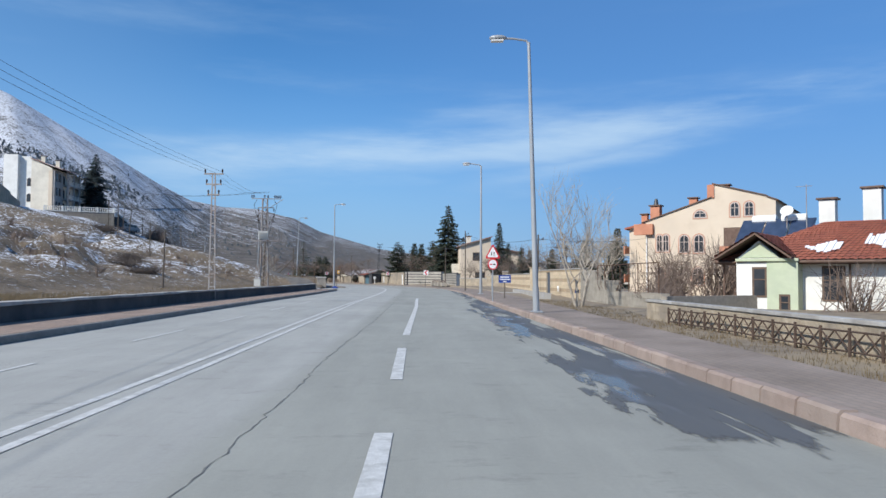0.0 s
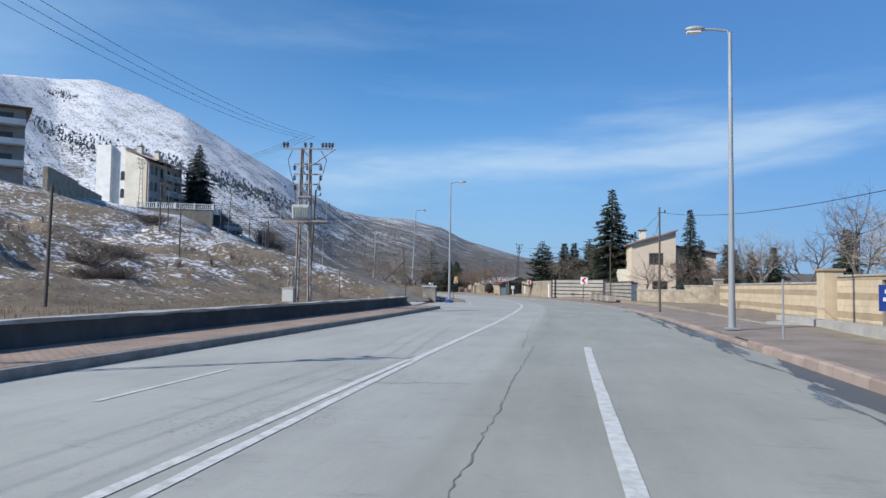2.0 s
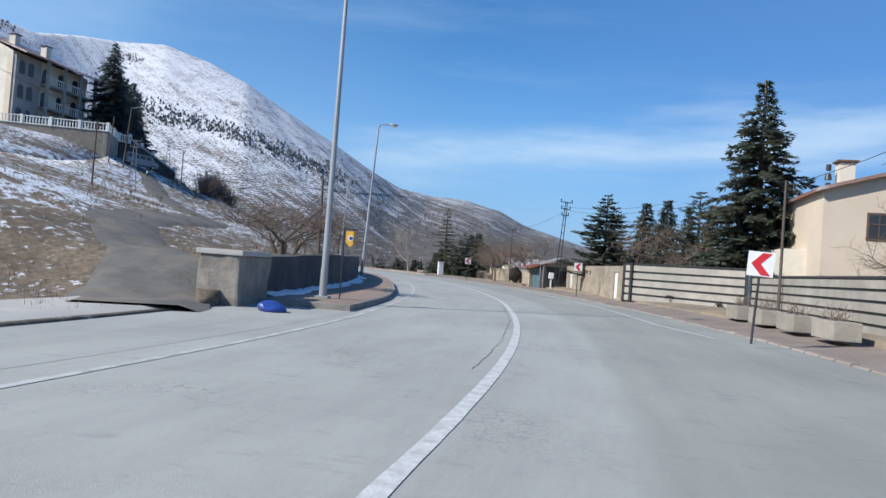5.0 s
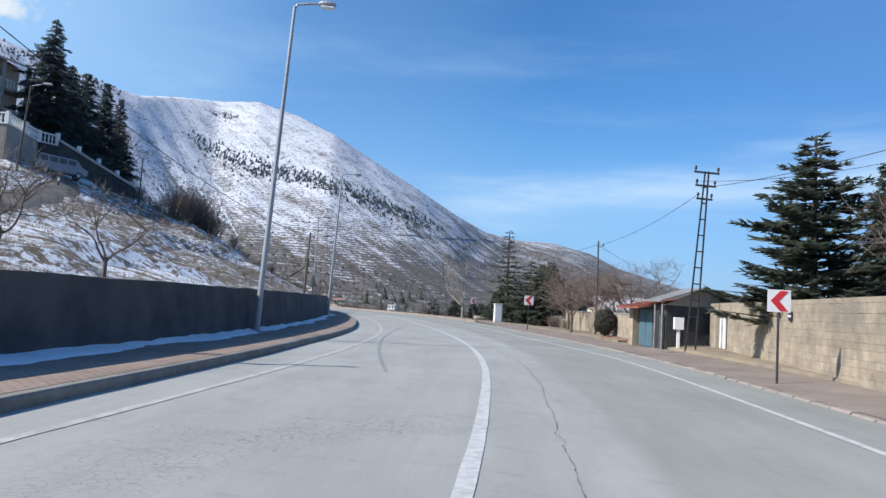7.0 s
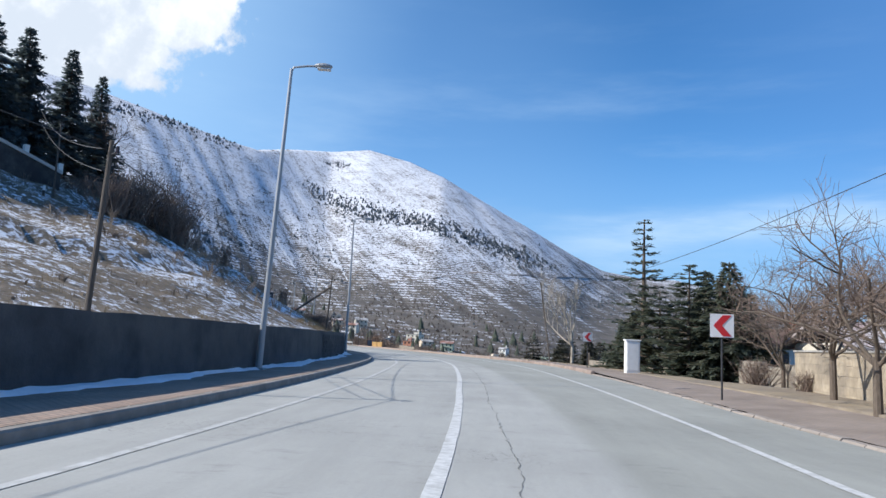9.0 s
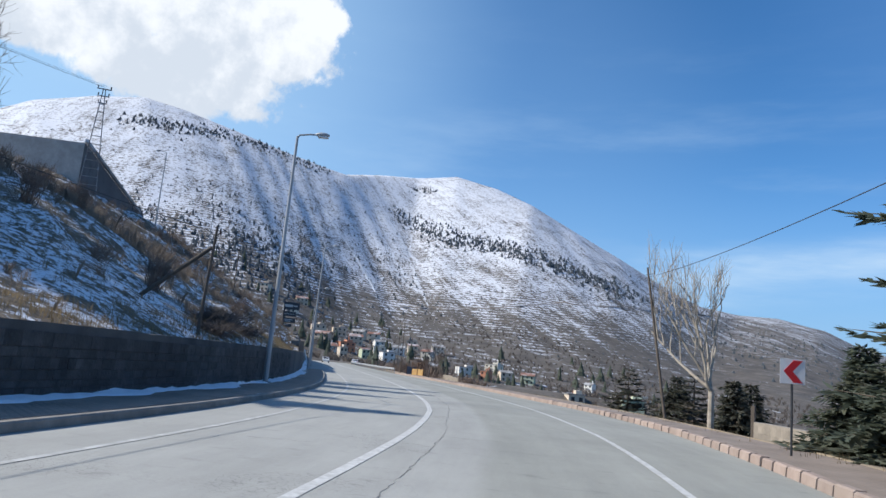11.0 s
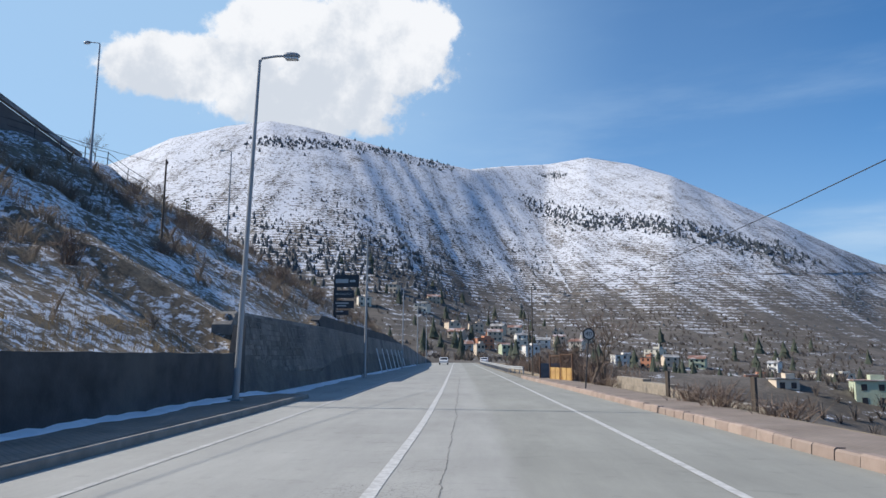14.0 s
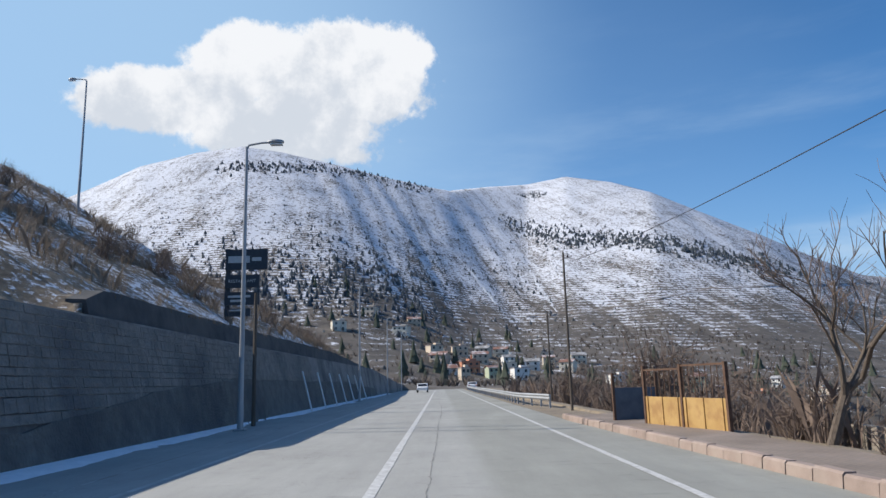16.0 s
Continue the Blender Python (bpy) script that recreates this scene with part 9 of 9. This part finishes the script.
def low_snow(s0, s1, d_fn, width):
    n = int((s1 - s0) * 2)
    ss = np.linspace(s0, s1, n)
    k = np.linspace(s0, s1, max(n // 6, 3))
    w = np.clip(width * (0.8 + np.interp(ss, k, rng.normal(0, 0.35, len(k))) + rng.normal(0, 0.1, n)), 0.03, None)
    rows = [(d_fn(ss), 0.1), (d_fn(ss) + w * 0.6, 0.07), (d_fn(ss) + w, 0.012)]
    verts = [(x, y, z) for d, z in rows for x, y in road_xy(ss, d)]
    faces = [(j * n + i, (j + 1) * n + i, (j + 1) * n + i + 1, j * n + i + 1) for j in range(2) for i in range(n - 1)]
    tagged(mesh_object("snow_strip", verts, faces, M["snow"], smooth_shade=True), "strip of old snow along the wall foot", "snow", kind="stuff")


low_snow(236, 345, lambda s: wall_l(s) + 0.005, 0.7)


def tufts(name, count, s_range, d_range, h, mat, label, on_snow=True, clump=1):
    verts, faces = [], []
    s, d = rng.uniform(*s_range, count), rng.uniform(*d_range, count)
    xy = road_xy(s, d)
    z = height(xy[:, 0], xy[:, 1])
    for (x, y), g in zip(xy, z):
        k = rng.uniform(0.5, 1.2) * h
        for j in range(5):
            a, l = rng.uniform(0, 6.28), rng.uniform(0.1, 0.5) * k
            bx, by = x + rng.normal(0, 0.12), y + rng.normal(0, 0.12)
            w = 0.01 + 0.01 * k
            base = len(verts)
            verts += [(bx - w * math.sin(a), by + w * math.cos(a), g - 0.05), (bx + w * math.sin(a), by - w * math.cos(a), g - 0.05), (bx + l * math.cos(a), by + l * math.sin(a), g + k * rng.uniform(0.6, 1.0))]
            faces.append((base, base + 1, base + 2))
    tagged(mesh_object(name, verts, faces, mat), label, "grass", kind="stuff")


tufts("dry_grass", 7000, (-5, 92), (-30, -8.2), 0.17, M["grass"], "dry straw-coloured grass on the bank")
tufts("dry_grass", 12000, (95, 330), (-30, -8.4), 0.22, M["grass"], "dry straw-coloured grass on the bank")
tufts("dry_grass", 2600, (-5, 45), (9.2, 12.6), 0.12, M["grass"], "dry grass and weeds on the verge")
tufts("dry_brush", 1500, (176, 233), (-10.0, -7.9), 0.26, M["grass"], "straw-coloured brush along the wall top")
tufts("dry_grass", 2200, (172, 300), (9.4, 18.0), 0.16, M["grass"], "dry grass and weeds below the road")
tufts("dead_stalks", 2600, (4, 30), (-14, -8.5), 0.3, M["grass"], "tall dead stalks along the farm track")


def brush(name, count, s_range, d_range, low, high, mat, label, patch=0.0):
    """Thin leafless shoots in clumps, thicker where the ground's own undulation is high."""
    verts, faces = [], []
    s, d = rng.uniform(*s_range, count), rng.uniform(*d_range, count)
    xy = road_xy(s, d)
    z = height(xy[:, 0], xy[:, 1])
    keep = rough(xy[:, 0], xy[:, 1], 21, 3) > patch
    for (x, y), g in zip(xy[keep], z[keep]):
        h = rng.uniform(low, high)
        for j in range(15):
            a, q = rng.uniform(0, 6.28), rng.uniform(0.1, 0.6) * h
            k, w = h * rng.uniform(0.45, 1.0), 0.005 + 0.003 * h
            bx, by = x + rng.normal(0, 0.1) * h, y + rng.normal(0, 0.1) * h
            mx_, my_ = bx + 0.35 * q * math.cos(a) + rng.normal(0, 0.05), by + 0.35 * q * math.sin(a) + rng.normal(0, 0.05)
            ex, ey = bx + q * math.cos(a), by + q * math.sin(a)
            n_ = (-math.sin(a) * w, math.cos(a) * w)
            base = len(verts)
            verts += [(bx - n_[0], by - n_[1], g - 0.1), (bx + n_[0], by + n_[1], g - 0.1), (mx_ + n_[0], my_ + n_[1], g + k * 0.55), (ex, ey, g + k), (mx_ - n_[0], my_ - n_[1], g + k * 0.55)]
            faces.append((base, base + 1, base + 2, base + 3, base + 4))
            for i in range(2):
                b = a + rng.normal(0, 1.0)
                base = len(verts)
                px_, py_, pz_ = mx_ + (ex - mx_) * 0.3 * i, my_ + (ey - my_) * 0.3 * i, g + k * (0.5 + 0.15 * i)
                verts += [(px_, py_, pz_ - w), (px_, py_, pz_ + w), (px_ + 0.3 * h * math.cos(b), py_ + 0.3 * h * math.sin(b), pz_ + 0.22 * h)]
                faces.append((base, base + 1, base + 2))
    tagged(mesh_object(name, verts, faces, mat), label, "brush", kind="stuff")


brush("bank_brush", 1200, (240, 330), (-27, -10.5), 0.5, 1.4, M["twig_tan"], "dense tan and brown leafless brush on the steep bank", -0.15)
brush("bank_brush", 700, (205, 250), (-24, -15), 0.5, 1.4, M["twig_tan"], "tan leafless brush on the steep bank", 0.05)
brush("bank_brush", 700, (170, 240), (-29, -9), 0.4, 1.1, M["twig_tan"], "low straw-coloured brush on the bank", 0.1)
brush("bank_brush", 420, (112, 168), (-30, -10), 0.12, 0.4, M["twig_tan"], "low straw-coloured grass tufts on the bank", 0.1)
brush("bank_brush", 420, (18, 92), (-34, -17), 0.4, 1.0, M["twig"], "low brown brush on the hillside", 0.15)
brush("valley_brush", 900, (250, 330), (8.6, 30), 0.8, 2.4, M["twig"], "brown leafless brush below the road", -0.2)

# ---- village and woods ----
def along(az, el_or_r, by_r=True):
    a = radians(az)
    x, y = HUB[0] - math.sin(a) * el_or_r, HUB[1] + math.cos(a) * el_or_r
    return x, y


def village_house(x, y, turn, w, dp, floors, wall, roof, pitched, label, seed):
    r = random.Random(seed)
    z = min(ground_z(x + dx, y + dy) for dx in (-3, 3) for dy in (-3, 3))
    h = floors * 2.9
    t = thing("village_house", pose(x, y, z, 0, 0, turn), label, "house", "village houses")
    part("wall", box(BM(), (0, 0, h / 2 - 0.5), (w, dp, h + 1.0)), M[wall], t)
    if pitched:
        for sgn in (-1, 1):
            plate_roof(t, [(-w / 2 - 0.5, sgn * (dp / 2 + 0.5), h - 0.1), (w / 2 + 0.5, sgn * (dp / 2 + 0.5), h - 0.1), (w / 2 + 0.5, 0, h + dp * 0.22), (-w / 2 - 0.5, 0, h + dp * 0.22)], 0.2, M[roof])
        part("gable", prism(BM(), [(-dp / 2, h - 0.02), (dp / 2, h - 0.02), (0, h + dp * 0.2)], -w / 2 + 0.02, w / 2 - 0.02), M[wall], t).matrix_basis = pose(0, 0, 0, 0, 0, 90)
    else:
        part("roof", box(BM(), (0, 0, h + 0.1), (w + 0.7, dp + 0.7, 0.22)), M[roof], t)
        part("parapet", box(BM(), (w * 0.2, 0, h + 0.7), (w * 0.4, dp * 0.5, 1.2)), M[wall], t)
    n = max(2, int(w / 2.8))
    for f in range(floors):
        for k in range(n):
            u = -w / 2 + w * (k + 0.5) / n
            win = part("window", box(BM(), (u, -dp / 2 - 0.02, 1.5 + 2.9 * f), (1.15, 0.1, 1.35)), M["glass"], t)
        if f and r.random() < 0.75:
            b = part("balcony", box(BM(), (r.uniform(-0.2, 0.2) * w, -dp / 2 - 0.5, 0.2 + 2.9 * f), (w * 0.5, 1.0, 0.15)), M["concrete"], t)
            part("railing", box(BM(), (b.bound_box[0][0] * 0 + (b.bound_box[0][0] + b.bound_box[6][0]) / 2, -dp / 2 - 0.95, 0.65 + 2.9 * f), (w * 0.5, 0.08, 0.8)), M[wall], b)
    if r.random() < 0.7:
        chimney(t, w * 0.25, 0.5, h, h + dp * 0.25 + 1.2, 0.6, wall)


UPPER = [(53.4, 386, 8.8, 3, "cream"), (51.4, 413, 10.3, 3, "cream"), (49.5, 434, 9.8, 3, "cream"), (48.1, 445, 9.7, 3, "pale"), (49.8, 399, 10, 3, "cream"), (47.6, 408, 7.6, 3, "white"), (44.5, 457, 9.3, 3, "cream"), (44.4, 431, 8, 3, "cream"),
         (42.1, 459, 10.4, 3, "pale"), (50.8, 352, 11, 3, "orange"), (47.5, 375, 8.6, 2, "pale"), (53.0, 355, 9.8, 2, "cream"), (45.7, 407, 9.3, 2, "white"), (42.9, 417, 9.5, 2, "pale")]
LOWER = [(52.5, 333, 10.7, 1, "white"), (48.9, 338, 6, 2, "green"), (46.7, 348, 8.8, 2, "white"), (51.1, 316, 5, 2, "cream"), (39.2, 376, 12, 2, "white"), (36.7, 431, 11.7, 2, "pale"), (37.2, 383, 7, 3, "orange"), (35.5, 398, 9.1, 2, "cream"), (33.4, 408, 10.2, 3, "green")]
VALLEY = [(29.1, 387, 12.5, 1, "orange"), (27.9, 430, 7, 2, "white"), (25.0, 160, 6.0, 1, "cream"), (25.5, 427, 8.7, 1, "pale"), (23.6, 443, 13, 1, "pale"), (19.1, 166, 8, 2, "green"), (56, 420, 10, 3, "pale"), (58.5, 455, 10, 3, "cream"), (61, 400, 9, 2, "pale"), (55, 470, 10, 3, "cream"), (16, 240, 9, 1, "pale"), (31, 300, 8, 1, "white")]
for k, (az, r_, w, fl_, wm) in enumerate(UPPER + LOWER + VALLEY):
    x, y = along(az, r_)
    rr_ = random.Random(500 + k)
    pitched = rr_.random() < 0.6
    tone_ = {"pale": "beige", "white": "white", "cream": "cream", "orange": "terracotta", "green": "pale green"}[wm]
    village_house(x, y, az + rr_.uniform(-28, 28), w * 0.86, w * 0.75, min(fl_, 2), wm, rr_.choice(["roof_brown", "roof_grey", "roof_brown"]), pitched, f"{tone_} {'pitched' if pitched else 'flat'}-roofed village house below the mountain", 500 + k)


def cone_trees(name, spots, mat, label, low, high, stout=1.0):
    verts, faces = [], []
    for x, y, z in spots:
        h = rng.uniform(low, high)
        w = h * rng.uniform(0.26, 0.38) * stout
        for z0, z1, ww in ((0.0, 0.62, 1.0), (0.3, 0.85, 0.72), (0.55, 1.05, 0.45)):
            n, base, a0 = 6, len(verts), rng.uniform(0, 6.28)
            for k in range(n):
                q = ww * w * rng.uniform(0.7, 1.2)
                verts.append((x + q * math.cos(a0 + 6.283 * k / n), y + q * math.sin(a0 + 6.283 * k / n), z + h * (z0 + rng.uniform(-0.04, 0.04))))
            verts.append((x, y, z + h * z1))
            faces += [(base + k, base + (k + 1) % n, base + n) for k in range(n)]
    tagged(mesh_object(name, verts, faces, mat), label, "woods", kind="stuff")


def slope_spots(count, az0, az1, el_fn, spread):
    """Places on the mountain seen from the hub at an azimuth and a height angle."""
    az = rng.uniform(az0, az1, count)
    el = el_fn(az) + rng.normal(0, 1, count) * spread
    rs = np.arange(300, 1700, 12.0)
    out = []
    for a, e in zip(az, el):
        x, y = HUB[0] - np.sin(np.radians(a)) * rs, HUB[1] + np.cos(np.radians(a)) * rs
        ang = np.degrees(np.arctan2(far_height(x, y) - 1.5, rs))
        hit = np.nonzero(ang >= e)[0]
        if len(hit):
            i = hit[0]
            jx, jy = x[i] + rng.normal(0, 9), y[i] + rng.normal(0, 9)
            out.append((jx, jy))
    xy = np.array(out)
    return [(x, y, z) for (x, y), z in zip(xy, height(xy[:, 0], xy[:, 1]) - 0.5)]


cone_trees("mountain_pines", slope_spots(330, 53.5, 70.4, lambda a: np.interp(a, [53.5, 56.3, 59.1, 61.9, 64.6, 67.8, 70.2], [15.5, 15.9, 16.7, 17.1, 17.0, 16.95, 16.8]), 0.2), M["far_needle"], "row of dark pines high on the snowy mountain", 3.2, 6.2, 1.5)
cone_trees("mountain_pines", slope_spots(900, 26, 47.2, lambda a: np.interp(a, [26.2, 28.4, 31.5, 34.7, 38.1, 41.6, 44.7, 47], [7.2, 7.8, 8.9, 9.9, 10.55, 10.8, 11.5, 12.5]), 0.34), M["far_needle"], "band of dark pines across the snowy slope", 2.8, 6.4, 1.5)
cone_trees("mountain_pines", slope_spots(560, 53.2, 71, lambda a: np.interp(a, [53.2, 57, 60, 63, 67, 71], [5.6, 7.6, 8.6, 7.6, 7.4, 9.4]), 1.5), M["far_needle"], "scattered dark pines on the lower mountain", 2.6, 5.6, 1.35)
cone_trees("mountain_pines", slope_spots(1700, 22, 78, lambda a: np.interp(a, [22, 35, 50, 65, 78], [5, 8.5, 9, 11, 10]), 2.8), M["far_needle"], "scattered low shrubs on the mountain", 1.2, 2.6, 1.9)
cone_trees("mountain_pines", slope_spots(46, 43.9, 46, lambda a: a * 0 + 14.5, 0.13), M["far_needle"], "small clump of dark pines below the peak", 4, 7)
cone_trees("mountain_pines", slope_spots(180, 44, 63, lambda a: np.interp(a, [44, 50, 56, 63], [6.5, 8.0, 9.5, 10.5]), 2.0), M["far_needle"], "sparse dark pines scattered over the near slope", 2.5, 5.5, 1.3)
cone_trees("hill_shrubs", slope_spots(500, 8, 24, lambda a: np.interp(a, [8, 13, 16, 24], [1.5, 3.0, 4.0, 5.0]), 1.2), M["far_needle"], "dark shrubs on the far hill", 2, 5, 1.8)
spots = []
for k in range(520):
    az, r_ = rng.uniform(16, 66), rng.uniform(240, 540)
    x, y = along(az, r_)
    spots.append((x, y, ground_z(x, y) - 0.3))
cone_trees("village_trees", spots[:110], M["needle"], "dark conifers among the village houses", 5, 11)


def twig_clumps(name, places, label):
    verts, faces = [], []
    for x, y, z in places:
        h = rng.uniform(2, 4.6)
        for j in range(26):
            a, q = rng.uniform(0, 6.28), rng.uniform(0.1, 0.55) * h
            w, zz = 0.03 + 0.006 * h, rng.uniform(0.5, 1.0) * h
            base = len(verts)
            mx_, my_ = x + q * 0.4 * math.cos(a), y + q * 0.4 * math.sin(a)
            verts += [(x - w, y, z), (x + w, y, z), (mx_ + w, my_, z + zz * 0.55), (x + q * math.cos(a), y + q * math.sin(a), z + zz), (mx_ - w, my_, z + zz * 0.55)]
            faces.append((base, base + 1, base + 2, base + 3, base + 4))
    tagged(mesh_object(name, verts, faces, M["orchard"]), label, "woods", kind="stuff")


more = []
for k in range(3200):
    az, r_ = (rng.uniform(5, 68), rng.uniform(60, 640)) if k < 1500 else (rng.uniform(6, 42), rng.uniform(120, 620))
    x, y = along(az, r_)
    if abs(to_road(x, y)[1][0]) < 75 and to_road(x, y)[0][0] < 400:
        continue
    more.append((x, y, ground_z(x, y) - 0.3))
twig_clumps("valley_orchards", spots[170:] + more, "brown leafless orchard trees across the valley")


def draped(name, pairs, width, mat, label, lift=0.35, crown=0.1):
    """A ribbon laid on the mountain through points of (azimuth, height angle) seen from the hub."""
    pts = []
    rs = np.arange(300, 1900, 8.0)
    a = np.array(pairs, float)
    t = np.linspace(0, len(a) - 1, 50)
    for az, el in zip(np.interp(t, range(len(a)), a[:, 0]), np.interp(t, range(len(a)), a[:, 1])):
        x, y = HUB[0] - np.sin(np.radians(az)) * rs, HUB[1] + np.cos(np.radians(az)) * rs
        ang = np.degrees(np.arctan2(far_height(x, y) - 1.5, rs))
        hit = np.nonzero(ang >= el)[0]
        if len(hit):
            pts.append((x[hit[0]], y[hit[0]]))
    p = np.array(pts)
    way = np.gradient(p, axis=0)
    way /= np.hypot(*way.T)[:, None] + 1e-9
    n = len(p)
    rows = []
    taper = (0.08 + 0.92 * np.sin(np.pi * np.linspace(0.02, 0.98, n)) ** 0.6)[:, None]
    for off in (-width / 2, 0, width / 2):
        q = p + np.stack([way[:, 1], -way[:, 0]], 1) * (off + rng.normal(0, width * 0.12, n)[:, None]) * taper
        rows += [(x, y, z) for (x, y), z in zip(q, height(q[:, 0], q[:, 1]) + (lift + crown if off == 0 else -0.3))]
    faces = [(j * n + i, j * n + i + 1, (j + 1) * n + i + 1, (j + 1) * n + i) for j in range(2) for i in range(n - 1)]
    tagged(mesh_object(name, rows, faces, mat, smooth_shade=True), label, "snow", kind="structure")


draped("snow_gully", [(52.0, 14.9), (49.3, 12.9), (46.6, 10.7), (45.0, 7.7), (43.4, 4.9)], 9, M["far_snow"], "straight snow-filled gully between the two summits")
draped("snow_gully", [(56.7, 16.2), (53.6, 12.5), (50.4, 8.8), (48.3, 6.0)], 6, M["far_snow"], "narrow snow-filled firebreak down the mountain")
draped("mountain_road", [(14, 5.0), (22, 6.0), (27, 6.2), (32, 6.3), (37, 5.6), (42, 5.0), (46, 4.9)], 3.2, M["far_track"], "brown track cut across the mountain foot", 0.9, 0.2)

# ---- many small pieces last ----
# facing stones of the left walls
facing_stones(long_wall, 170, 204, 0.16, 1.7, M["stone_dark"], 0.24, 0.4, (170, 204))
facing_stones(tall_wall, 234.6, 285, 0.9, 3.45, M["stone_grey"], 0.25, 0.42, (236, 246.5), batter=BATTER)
# pink kerb stones
bm = BM()
prof = [(0.0, -0.15), (0.025, 0.15), (0.06, 0.185), (0.22, 0.185), (0.22, -0.15)]
f = [bm.verts.new((-0.365, y, z)) for y, z in prof]
g = [bm.verts.new((0.365, y, z)) for y, z in prof]
bm.faces.new(f)
bm.faces.new(g[::-1])
for k in range(5):
    bm.faces.new((f[k], g[k], g[(k + 1) % 5], f[(k + 1) % 5]))
bmesh.ops.recalc_face_normals(bm, faces=bm.faces)
kerb_mesh = bpy.data.meshes.new("kerb_stone")
bm.to_mesh(kerb_mesh)
bm.free()
kerb_mesh.materials.append(M["kerb_pink"])


dusty_mesh = kerb_mesh.copy()
dusty_mesh.materials.clear()
dusty_mesh.materials.append(M["kerb_dusty"])


def kerb_row(s0, s1, label, height_step=0.0, stone=None):
    owner = tagged(new("kerb_row"), label, "kerb", kind="structure")
    s = s0
    while s < s1:
        d = float(kerb_r(s + 0.375))
        slope = math.degrees(math.atan2(float(kerb_r(s + 0.75) - kerb_r(s)), 0.75))
        x, y = at_road(s + 0.375, d)
        ob = new("kerb_stone", stone or kerb_mesh)
        ob.parent = owner
        ob.matrix_basis = pose(x, y, height_step + rng.normal(0, 0.008), 0, rng.normal(0, 0.5), turn_at(s) + 90 - slope + rng.normal(0, 0.6)) @ Matrix.Rotation(math.pi, 4, "Z")
        s += 0.75


kerb_row(-20, 49, "row of worn pink concrete kerb stones")
kerb_row(49, 79, "row of low worn pink kerb stones", -0.075)
kerb_row(79, 172, "row of sunken dusty concrete kerb stones", -0.142, dusty_mesh)
kerb_row(172, 264, "row of worn pink concrete kerb stones", 0.02)
